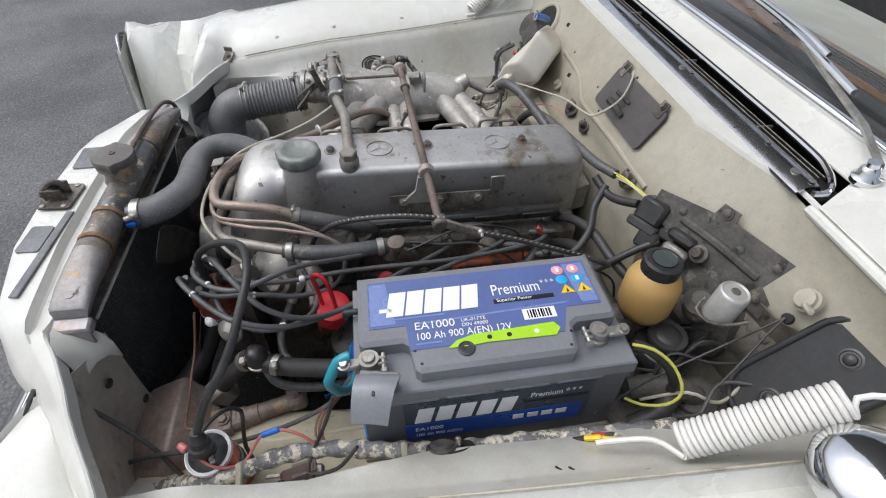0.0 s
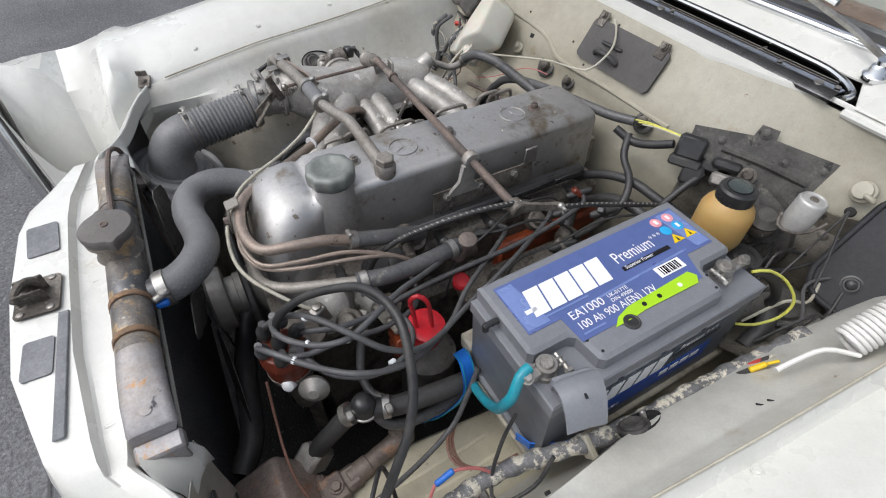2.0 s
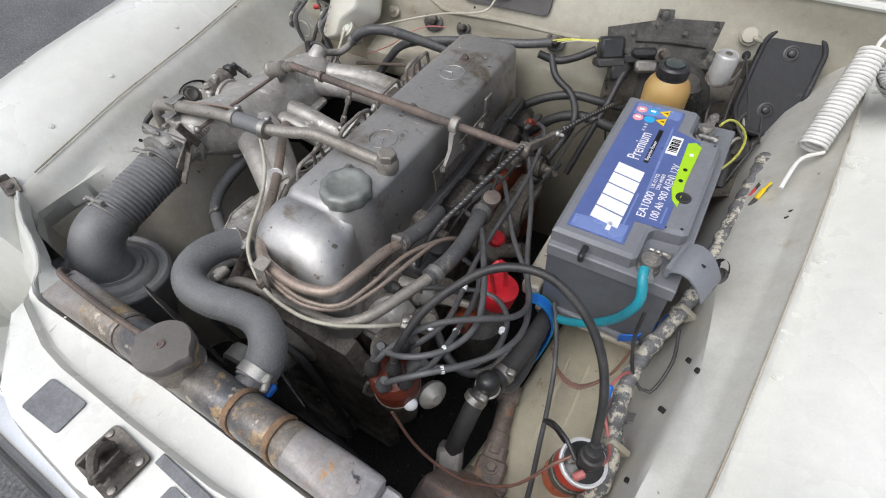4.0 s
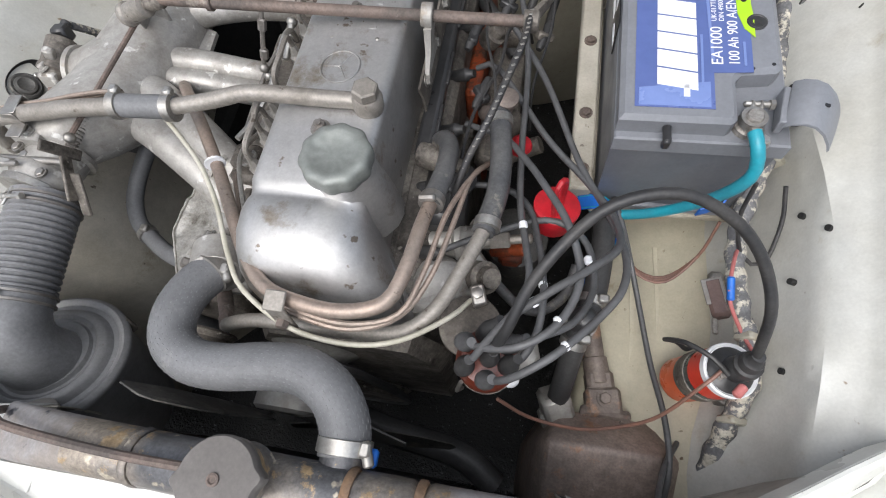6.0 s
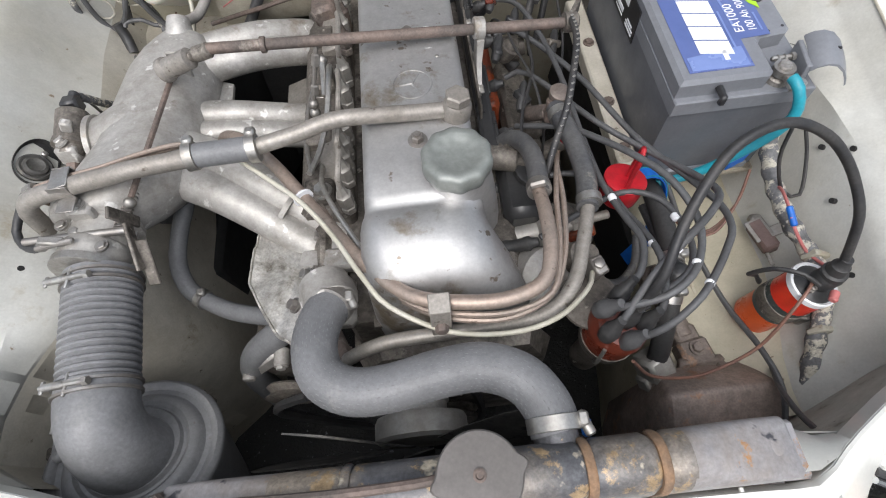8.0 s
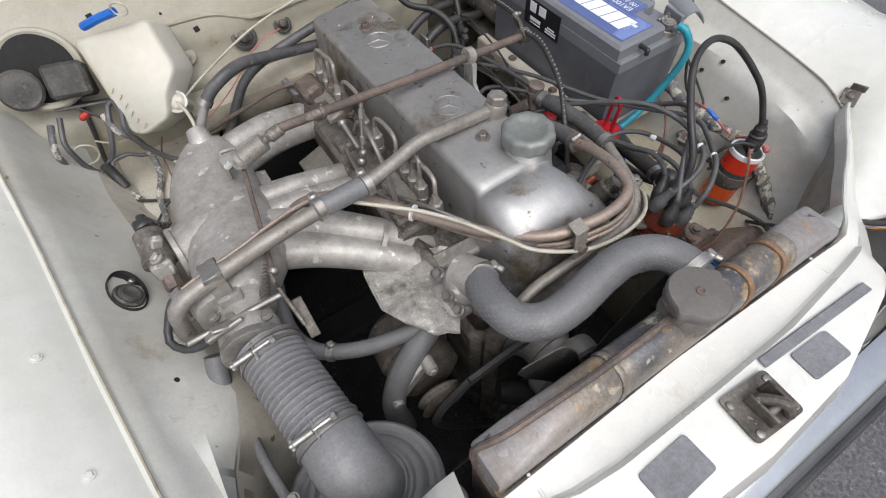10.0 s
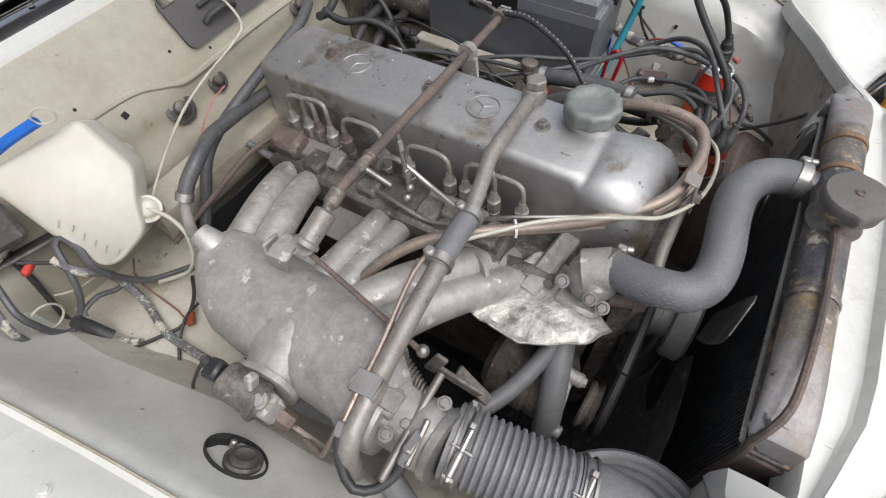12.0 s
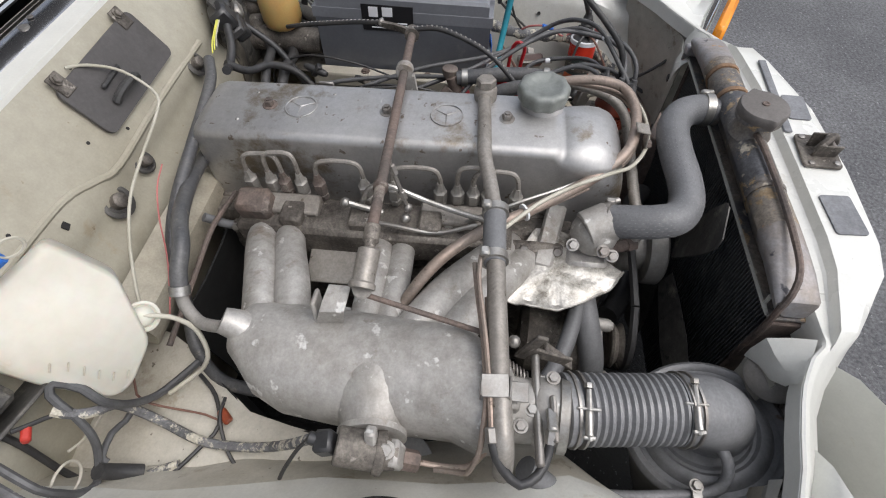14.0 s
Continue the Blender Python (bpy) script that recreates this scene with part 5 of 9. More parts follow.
part("red_button", lathe((0.185, -0.105, 0.765), (0.4, 0, 1), [(0, 0.012), (0.01, 0.013), (0.014, 0.01)], 14), REDPLAS, engine)

# ---- intake manifold ----
intake = thing("intake_manifold", (-0.31, -0.05, 0.74), "dull cast aluminium intake manifold with curved runners", "intake manifold")


def oval_ring(y, cx, cz, hx, hz, e=2.6, n=22):
    out = []
    for i in range(n):
        a = 2 * math.pi * i / n
        c, s = math.cos(a), math.sin(a)
        out.append((cx + hx * math.copysign(abs(c) ** (2 / e), c), y, cz + hz * math.copysign(abs(s) ** (2 / e), s)))
    return out


UPW = Matrix.Translation((0, -0.003, 0.012))
plenum = part("plenum", moved(loft([oval_ring(0.098, -0.302, 0.808, 0.012, 0.012), oval_ring(0.095, -0.303, 0.806, 0.022, 0.020), oval_ring(0.084, -0.3, 0.798, 0.036, 0.032), oval_ring(0.066, -0.306, 0.79, 0.05, 0.043, 2.2), oval_ring(0.035, -0.312, 0.787, 0.058, 0.047, 2.2),
              oval_ring(-0.02, -0.316, 0.787, 0.06, 0.048, 2.2), oval_ring(-0.09, -0.321, 0.79, 0.059, 0.048, 2.2), oval_ring(-0.14, -0.326, 0.799, 0.056, 0.049), oval_ring(-0.168, -0.342, 0.805, 0.052, 0.045), oval_ring(-0.185, -0.350, 0.808, 0.042, 0.039), oval_ring(-0.192, -0.352, 0.808, 0.038, 0.036)]), UPW), CAST, intake, sharp=60)
part("plenum_spout", tube([(-0.300, 0.072, 0.818), (-0.298, 0.086, 0.834), (-0.298, 0.101, 0.844)], lambda t: lerp(0.021, 0.0135, t), 16, 0.004), CAST, plenum)
part("plenum_side_neck", lathe((-0.330, -0.062, 0.803), (-0.97, -0.10, 0.10), [(-0.02, 0.046), (0.012, 0.045), (0.026, 0.042), (0.036, 0.037), (0.046, 0.032), (0.052, 0.030), (0.053, 0.0335), (0.059, 0.0335), (0.060, 0.030)], 36), CAST, plenum, "round flanged neck on the manifold")


def runner(pts, r, lab=""):
    return part("runner", tube(pts, r, 16, 0.01), CAST, intake, lab, sharp=60)


for dy in (0.0, -0.037):
    runner([(-0.100, 0.136 + dy, 0.745), (-0.135, 0.131 + dy, 0.775), (-0.175, 0.116 + dy, 0.793), (-0.22, 0.097 + dy, 0.806), (-0.285, 0.076 + dy, 0.808)], lambda t: lerp(0.0185, 0.021, t))
runner([(-0.095, -0.018, 0.740), (-0.13, -0.025, 0.768), (-0.175, -0.032, 0.786), (-0.235, -0.034, 0.800), (-0.29, -0.034, 0.803)], lambda t: lerp(0.0155, 0.0175, t))
runner([(-0.095, -0.052, 0.738), (-0.13, -0.055, 0.764), (-0.175, -0.058, 0.780), (-0.235, -0.060, 0.794), (-0.29, -0.062, 0.797)], lambda t: lerp(0.0155, 0.0175, t))
runner([(-0.098, -0.198, 0.742), (-0.128, -0.182, 0.768), (-0.168, -0.157, 0.788), (-0.225, -0.119, 0.804), (-0.295, -0.080, 0.806)], lambda t: lerp(0.019, 0.024, t))
runner([(-0.098, -0.235, 0.740), (-0.135, -0.213, 0.757), (-0.18, -0.184, 0.776), (-0.24, -0.147, 0.793), (-0.305, -0.112, 0.796)], lambda t: lerp(0.019, 0.026, t))
part("runner_collar", lathe((-0.158, -0.174, 0.779), (-0.8, 0.5, 0.35), [(-0.003, 0.022), (-0.003, 0.0255), (0.003, 0.0255), (0.003, 0.022)], 20), CAST, intake)
part("runner_web", sheet([[(-0.24, 0.03, 0.79), (-0.24, -0.02, 0.785)], [(-0.275, 0.045, 0.79), (-0.275, -0.03, 0.787)]], 0.006), CAST, intake)
part("runner_web", sheet([[(-0.262, -0.06, 0.785), (-0.262, -0.10, 0.785)], [(-0.285, -0.055, 0.787), (-0.285, -0.11, 0.787)]], 0.006), CAST, intake)
for y, w in ((0.13, 0.10), (-0.01, 0.10), (-0.212, 0.10)):
    fl = part("runner_flange", cbox((-0.112, y, 0.758), (0.018, w, 0.046), 0.004, rot(0, -38, 0)), DARKCAST, intake)
    for k in (-0.5, 0.0, 0.5):
        part("flange_nut", hexbolt((-0.125, y + k * w * 0.85, 0.772), (-0.75, 0, 0.65), 0.006, 0.007), STEEL, fl)
part("manifold_plate", cbox((-0.15, 0.02, 0.752), (0.07, 0.10, 0.004), 0.001, rot(0, -20, 0)), GREYTUBE, intake)
part("rod_bracket", join(sheet([[(-0.262, -0.030, 0.872), (-0.262, -0.008, 0.872)], [(-0.280, -0.030, 0.872), (-0.282, -0.006, 0.872)], [(-0.288, -0.028, 0.866), (-0.290, -0.004, 0.866)], [(-0.289, -0.022, 0.838), (-0.291, 0.006, 0.838)], [(-0.284, -0.018, 0.822), (-0.286, 0.008, 0.822)]], 0.004, (0.6, 0, -0.6)), cbox((-0.278, 0.004, 0.845), (0.022, 0.005, 0.05), 0.002, rot(0, 8, 0)), cbox((-0.280, -0.006, 0.818), (0.026, 0.032, 0.010), 0.003)), CAST, intake, "folded bright bracket")
part("bracket_plate", plate(rounded(0.026, 0.018, 0.008), (0.1, 0, 1), 0.004, (-0.266, -0.043, 0.882), (1, 0.5, 0)), CAST, intake)
part("casting_mark", lathe((-0.320, -0.120, 0.8485), (0, 0, 1), [(0, 0.015), (0.001, 0.015), (0.0015, 0.013)], 18), CAST, plenum)

# ---- throttle body and linkage ----
ax = V(-0.004, -0.05, 0.003).normalized()
p0 = V(-0.346, -0.190, 0.811)
thr = part("throttle_body", lathe(p0, ax, [(0, 0.037), (0.006, 0.038), (0.008, 0.032), (0.030, 0.0305), (0.034, 0.0335), (0.044, 0.0335), (0.05, 0.0315), (0.06, 0.0315)], 28), CAST, intake, "cast aluminium throttle body")
part("throttle_shaft", cyl((-0.30, -0.218, 0.838), (-0.405, -0.222, 0.842), 0.0042, n=10), STEEL, thr)
part("lever", join(cbox((-0.298, -0.232, 0.832), (0.004, 0.055, 0.014), 0.001, rot(35, 0, 8)), cbox((-0.290, -0.245, 0.815), (0.012, 0.05, 0.004), 0.001, rot(50, 0, 0)), cbox((-0.300, -0.212, 0.852), (0.004, 0.012, 0.05), 0.001, rot(20, 0, 0))), DARKCAST, thr, "dark pressed steel throttle lever")
part("lever_ball", ball((-0.296, -0.196, 0.853), 0.0065, 10), ZINC, thr)
part("boss", join(cbox((-0.348, -0.193, 0.846), (0.026, 0.02, 0.02), 0.003), hexbolt((-0.348, -0.193, 0.856), (0, 0, 1), 0.006, 0.005)), CAST, thr)
part("adjuster", cyl((-0.345, -0.232, 0.852), (-0.385, -0.235, 0.847), 0.003, n=8), STEEL, thr)
coil = [(-0.300 + 0.0055 * math.cos(k * 0.8) - 0.0002 * k, -0.165 - 0.00045 * k, 0.845 - 0.00018 * k + 0.0055 * math.sin(k * 0.8)) for k in range(110)]
part("return_spring", tube(coil, 0.0011, 5, 0.003), STEEL, thr, "coiled steel return spring")
part("spring_eye", join(lathe((-0.312, -0.153, 0.845), (0, 0, 1), [(0, 0.010), (0.003, 0.010), (0.003, 0.0045), (0, 0.0045)], 16), cbox((-0.318, -0.148, 0.838), (0.014, 0.012, 0.006), 0.002)), CAST, thr)
part("clamp_strap", lathe(p0 + ax * 0.052, ax, [(0, 0.0330), (0.001, 0.0350), (0.009, 0.0350), (0.010, 0.0330)], 30), ZINC, thr)
for k in range(4):
    part("screw", hexbolt(V(-0.346, -0.205 - 0.01 * k, 0.811) + V(-0.026 + 0.016 * k, 0, 0.029), (0, 0, 1), 0.005, 0.004), STEEL, thr)

# ---- air duct and filter housing ----
duct = thing("air_duct", (-0.352, -0.31, 0.77), "grey corrugated rubber air duct with clamped ends and a smooth elbow", "air duct")
d0, d1 = V(-0.341, -0.248, 0.806), V(-0.325, -0.372, 0.796)
dd = (d1 - d0).normalized()
prof = [(0.0, 0.033), (0.001, 0.0352), (0.012, 0.0352)]
L = (d1 - d0).length
s = 0.014
while s < L - 0.016:
    prof += [(s, 0.0318), (s + 0.0022, 0.0352), (s + 0.0046, 0.0352), (s + 0.0066, 0.0318)]
    s += 0.0072
prof += [(L - 0.012, 0.0352), (L, 0.0352)]
part("bellows", lathe(d0, dd, prof, 40), DUCT, duct, sharp=25)
part("elbow", tube([d1, d1 + dd * 0.010, (-0.322, -0.400, 0.786), (-0.319, -0.416, 0.764), (-0.317, -0.421, 0.732)], lambda t: lerp(0.0345, 0.0385, t), 28, 0.006), DUCT, duct, "smooth rubber elbow", sharp=60)
for q, h in ((0.012, V(0.000, -0.007, 0.0375)), (L - 0.004, V(0.004, -0.001, 0.0375))):
    c = d0 + dd * q
    cl = part("clamp", join(*[lathe(c + dd * k, dd, [(-0.0016, 0.0353), (-0.0012, 0.0374), (0.0012, 0.0374), (0.0016, 0.0353)], 40) for k in (-0.0045, 0.0045)]), STEEL, duct, "twin wire steel hose clamp")
    t0, t1 = c + h + V(0.008, 0, 0.001), c + h + V(-0.038, 0, -0.008)
    part("clamp_screw", join(cyl(t0, t1, 0.0026, n=8), cyl(lerp(t0, t1, 0.42), lerp(t0, t1, 0.92), 0.0038, n=10), cbox(lerp(t0, t1, 0.40), (0.003, 0.022, 0.003), 0.001), cbox(lerp(t0, t1, 0.93), (0.004, 0.012, 0.003), 0.001), hexbolt(t0, (1, 0, 0.2), 0.0042, 0.005, False)), ZINC, cl, "long zinc tightening screw with crossbars")
part("drain_tube", tube([(-0.345, -0.405, 0.778), (-0.362, -0.415, 0.772), (-0.374, -0.418, 0.762), (-0.384, -0.414, 0.752), (-0.391, -0.398, 0.745), (-0.395, -0.370, 0.742), (-0.400, -0.328, 0.740), (-0.402, -0.28, 0.735)], 0.0058, 10), DUCT, duct, "thin rubber drain tube")
part("drain_clip", join(cbox((-0.392, -0.389, 0.7515), (0.014, 0.010, 0.002), 0.0006), cbox((-0.399, -0.389, 0.744), (0.002, 0.010, 0.015), 0.0006), hexbolt((-0.386, -0.389, 0.752), (0, 0, 1), 0.005, 0.005)), ZINC, duct, "small zinc clip with a bolt")

fil = thing("air_filter_housing", (-0.335, -0.425, 0.55), "grey round pressed steel air filter housing with ringed lid", "air filter")
fa = V(0.12, 0.30, 1).normalized()
fc = V(-0.321, -0.418, 0.727)
part("drum", lathe(fc - fa * 0.165, fa, [(0, 0.074), (0.005, 0.079), (0.135, 0.081), (0.150, 0.082), (0.157, 0.082)], 40), FILTERBOX, fil)
part("lid", lathe(fc, fa, [(-0.008, 0.0815), (-0.006, 0.0840), (0.0, 0.0848), (0.003, 0.0832), (0.006, 0.0790), (0.005, 0.0750), (0.0015, 0.0720), (0.002, 0.0665), (0.008, 0.0625), (0.011, 0.0585), (0.0115, 0.0535), (0.008, 0.0500), (0.0085, 0.0470), (0.013, 0.0445), (0.014, 0.03)], 56), FILTERBOX, fil, "ringed grey lid with rust marks")
for k in range(3):
    a = k * 2.1 + 0.9
    q = fc + V(math.cos(a), math.sin(a), 0) * 0.086 - fa * (V(math.cos(a), math.sin(a), 0).dot(fa) * 0.086)
    part("lid_clip", join(cbox(q - fa * 0.010, (0.010, 0.012, 0.022), 0.002, rot(-17, 7, math.degrees(a))), cbox(q + fa * 0.001 - V(math.cos(a), math.sin(a), 0) * 0.004, (0.012, 0.008, 0.002), 0.0006, rot(-17, 7, math.degrees(a)))), DARKCAST, fil)

# ---- throttle linkage shaft across the engine ----
link = thing("throttle_linkage", (0.0, -0.04, 0.88), "brown throttle cross shaft with lever ends over the valve cover", "throttle linkage")
part("shaft", cyl((0.185, -0.0275, 0.876), (-0.212, -0.0475, 0.9075), 0.0060, n=14), RUSTSTEEL, link, "brown oxidised steel shaft")
part("shaft_collar", lathe((-0.150, -0.0445, 0.9025), (-1, -0.05, 0.08), [(0, 0.006), (0.001, 0.0085), (0.006, 0.0085), (0.007, 0.006)], 14), RUSTSTEEL, link)
part("shaft_socket", lathe((-0.208, -0.0475, 0.9065), (-1, -0.02, -0.25), [(0, 0.006), (0.002, 0.0082), (0.018, 0.0082), (0.020, 0.006), (0.026, 0.005)], 18), DARKCAST, link, "dark cast bearing socket")
part("socket_barrel", lathe((-0.232, -0.048, 0.8995), (-1, 0.08, -0.42), [(0, 0.007), (0.002, 0.0112), (0.034, 0.0112), (0.036, 0.0135), (0.041, 0.0135)], 20), GREYTUBE, link, "bright turned barrel")
part("shaft_clamp", join(lathe((0.086, -0.033, 0.8852), (-1, -0.054, 0.093), [(0, 0.011), (0.001, 0.012), (0.011, 0.012), (0.012, 0.011)], 20), loft([[(0.077, -0.046, 0.878), (0.085, -0.046, 0.878), (0.085, -0.022, 0.878), (0.077, -0.022, 0.878)], [(0.076, -0.050, 0.850), (0.082, -0.050, 0.850), (0.082, -0.028, 0.850), (0.076, -0.028, 0.850)], [(0.076, -0.072, 0.826), (0.080, -0.072, 0.826), (0.080, -0.008, 0.826), (0.076, -0.008, 0.826)]])), CAST, link, "cast pedestal clamping the shaft")
part("end_lever", join(lathe((0.178, -0.028, 0.877), (1, 0.05, -0.09), [(0, 0.011), (0.014, 0.011), (0.016, 0.009)], 16), loft([[(0.184, -0.026, 0.871), (0.190, -0.026, 0.871), (0.190, -0.022, 0.883), (0.184, -0.022, 0.883)], [(0.197, -0.002, 0.872), (0.202, -0.004, 0.872), (0.202, -0.002, 0.882), (0.197, 0.0, 0.882)], [(0.206, 0.024, 0.872), (0.212, 0.022, 0.872), (0.212, 0.024, 0.880), (0.206, 0.026, 0.880)]])), DARKCAST, link, "dark steel end lever")
part("ball_joint", join(ball((0.212, 0.025, 0.877), 0.0055, 10), cyl((0.205, 0.025, 0.877), (0.222, 0.025, 0.877), 0.0028, n=8)), ZINC, link)
part("link_rod", cyl((-0.268, -0.040, 0.872), (-0.297, -0.196, 0.853), 0.003, n=8), RUSTSTEEL, link)
part("drop_link", join(cyl((-0.098, -0.040, 0.899), (-0.118, -0.062, 0.835), 0.0028, n=8), cyl((-0.102, -0.045, 0.885), (-0.106, -0.050, 0.872), 0.0048, n=6), cyl((-0.112, -0.056, 0.852), (-0.115, -0.060, 0.840), 0.0048, n=6), ball((-0.119, -0.064, 0.830), 0.006, 10)), STEEL, link, "adjustable steel drop link")
rod = part("pull_rod", tube([(0.212, 0.025, 0.876), (0.222, 0.07, 0.869), (0.234, 0.12, 0.858), (0.246, 0.17, 0.846), (0.255, 0.20, 0.836)], 0.0036, 8), WIREBLACK, link, "black braided pull cable")
tagged(part("silver_fleck", join(*[cbox(p + V(0.001, 0, 0.0034), (0.002, 0.0035, 0.0012), 0.0003, rot(0, 0, 25)) for p in spline([(0.212, 0.025, 0.876), (0.222, 0.07, 0.869), (0.234, 0.12, 0.858), (0.246, 0.17, 0.846)], 0.004)[::2]]), ZINC, rod), kind="stuff")

# ---- breather pipe ----
br = thing("breather_pipe", (-0.1, -0.155, 0.88), "grey metal breather pipe with a rubber sleeve across the manifold", "breather pipe")
part("banjo_fitting", join(lathe((0.041, -0.147, 0.872), (0.1, 0, 1), [(0, 0.013), (0.004, 0.015), (0.018, 0.015), (0.022, 0.012)], 20), hexbolt((0.043, -0.147, 0.895), (0.1, 0, 1), 0.013, 0.010, False)), GREYTUBE, br, "grey hexagon banjo fitting")
part("pipe", tube([(0.036, -0.146, 0.883), (0.0, -0.148, 0.886), (-0.055, -0.151, 0.892), (-0.085, -0.153, 0.892), (-0.115, -0.160, 0.888), (-0.165, -0.170, 0.884)], 0.0085, 12), GREYTUBE, br)
part("sleeve", cyl((-0.156, -0.169, 0.884), (-0.228, -0.1712, 0.8835), 0.0122, n=18), RUBBER, br, "grey rubber sleeve")
part("pipe_end", tube([(-0.220, -0.1725, 0.8835), (-0.280, -0.177, 0.881), (-0.302, -0.179, 0.878), (-0.329, -0.181, 0.875), (-0.354, -0.184, 0.872), (-0.377, -0.186, 0.868), (-0.392, -0.188, 0.863), (-0.403, -0.190, 0.848), (-0.407, -0.192, 0.815)], 0.0095, 12), GREYTUBE, br)
for c, lab in (((-0.161, -0.1695, 0.884), ""), ((-0.222, -0.171, 0.8835), "")):
    cl = part("clamp", lathe(V(*c), (-1, -0.1, 0), [(-0.005, 0.0125), (-0.0045, 0.0145), (0.0045, 0.0145), (0.005, 0.0125)], 20), ZINC, br)
    part("clamp_screw", cbox(V(*c) + V(0, 0.010, 0.012), (0.010, 0.010, 0.008), 0.002), ZINC, cl)
part("side_loop", tube([(-0.388, -0.178, 0.869), (-0.400, -0.181, 0.862), (-0.411, -0.189, 0.850), (-0.420, -0.205, 0.838), (-0.410, -0.221, 0.835), (-0.394, -0.229, 0.838), (-0.381, -0.231, 0.845)], 0.0043, 10), BLACKRUB, br, "black rubber vacuum loop")
for p, d in (((-0.384, -0.177, 0.871), (-0.8, -0.15, -0.35)), ((-0.385, -0.2305, 0.842), (0.75, -0.05, 0.5))):
    part("loop_ferrule", lathe(p, d, [(0, 0.0045), (0.001, 0.0056), (0.012, 0.0056), (0.013, 0.0045)], 6), STEEL, br)
part("loop_union", cbox((-0.367, -0.231, 0.852), (0.022, 0.009, 0.006), 0.0015, rot(0, 18, 0)), ZINC, br, "small stamped union plate")
part("copper_line", tube([(-0.222, -0.158, 0.888), (-0.245, -0.157, 0.886), (-0.277, -0.162, 0.884), (-0.310, -0.168, 0.880), (-0.331, -0.171, 0.878), (-0.356, -0.174, 0.876), (-0.388, -0.178, 0.869)], 0.0026, 8), COPPER, br, "thin copper line beside the pipe")
part("copper_line", tube([(-0.228, -0.152, 0.882), (-0.26, -0.157, 0.879), (-0.308, -0.166, 0.874), (-0.343, -0.170, 0.872), (-0.362, -0.172, 0.870), (-0.382, -0.171, 0.862), (-0.396, -0.170, 0.850), (-0.406, -0.166, 0.835), (-0.412, -0.160, 0.820), (-0.410, -0.149, 0.810), (-0.408, -0.130, 0.800)], 0.0026, 8), COPPER, br, "bright copper line bending down")
part("strap", join(cbox((-0.352, -0.1785, 0.8815), (0.020, 0.024, 0.0016), 0.0006, rot(0, -8, 5)), cbox((-0.352, -0.1915, 0.874), (0.020, 0.0016, 0.018), 0.0006), cbox((-0.352, -0.1665, 0.876), (0.020, 0.0016, 0.013), 0.0006), cbox((-0.350, -0.200, 0.866), (0.018, 0.018, 0.002), 0.0006)), STEEL, br, "bent sheet metal strap")

# ---- injection unions, blocks and lines ----
inj = thing("fuel_rail", (-0.085, 0.0, 0.75), "grey fuel distribution blocks with six bent steel lines", "fuel rail")
for y, w in ((0.100, 0.085), (-0.118, 0.085)):
    bl = part("block", cbox((-0.088, y, 0.772), (0.030, w, 0.026), 0.003, rot(0, -12, 0)), GREYTUBE, inj)
    for k in (-0.25, 0.05):
        part("plug", lathe((-0.102, y + k * w, 0.774), (-1, 0, 0.2), [(0, 0.006), (0.002, 0.006), (0.003, 0.004)], 10), CAST, bl)
part("pump_end", cbox((-0.098, 0.140, 0.785), (0.036, 0.045, 0.034), 0.006, rot(0, -12, 0)), RUSTSTEEL, inj, "rusty brown cast end cover")
UNIONS = [0.150, 0.122, 0.104, 0.082, 0.058, -0.002, -0.040, -0.100, -0.122, -0.142, -0.160, -0.196]
for y in UNIONS:
    part("union", lathe((-0.070, y, 0.774), (-0.05, 0, 1), [(0, 0.0072), (0.003, 0.0085), (0.010, 0.0085), (0.011, 0.0070), (0.014, 0.0070), (0.015, 0.0090), (0.031, 0.0090), (0.032, 0.0075), (0.036, 0.006), (0.046, 0.0038)], 6), PALECAST if y not in (0.104, 0.058) else RUSTSTEEL, inj)
for a, b, h in ((0.150, 0.104, 0.846), (0.122, 0.082, 0.850), (0.058, -0.002, 0.842), (-0.040, -0.100, 0.840), (-0.122, -0.160, 0.846), (-0.142, -0.196, 0.842)):
    part("line", tube([(-0.0715, a, 0.805), (-0.0715, a, h - 0.014), (-0.070, a + (b - a) * 0.12, h - 0.002), (-0.068, (a + b) / 2, h), (-0.069, b - (b - a) * 0.12, h - 0.002), (-0.0715, b, h - 0.014), (-0.0715, b, 0.805)], 0.0031, 8, 0.004), GREYTUBE, inj)
part("cross_pipe", join(cyl((-0.105, 0.05, 0.765), (-0.105, -0.07, 0.765), 0.008, n=12), cyl((-0.108, 0.02, 0.762), (-0.108, -0.02, 0.764), 0.011, n=6)), STEEL, inj)
part("ball_stud", ball((-0.098, 0.018, 0.800), 0.007, 10), ZINC, inj)
part("ball_stud", ball((-0.108, -0.06, 0.79), 0.007, 10), ZINC, inj)
part("stud_arm", cyl((-0.098, 0.015, 0.80), (-0.098, -0.03, 0.785), 0.004, n=8), ZINC, inj)
part("end_nut", hexbolt((-0.098, -0.175, 0.785), (-0.3, 0, 1), 0.008, 0.01), ZINC, inj)
part("bright_line", tube([(-0.09, 0.0, 0.79), (-0.085, -0.012, 0.815), (-0.084, -0.035, 0.822), (-0.09, -0.085, 0.805), (-0.10, -0.13, 0.798), (-0.11, -0.16, 0.80)], 0.0035, 8), ZINC, inj, "bright metal fuel line")
part("bright_line", tube([(-0.112, -0.01, 0.785), (-0.118, -0.05, 0.785), (-0.12, -0.1, 0.78), (-0.11, -0.15, 0.79)], 0.003, 8), STEEL, inj)

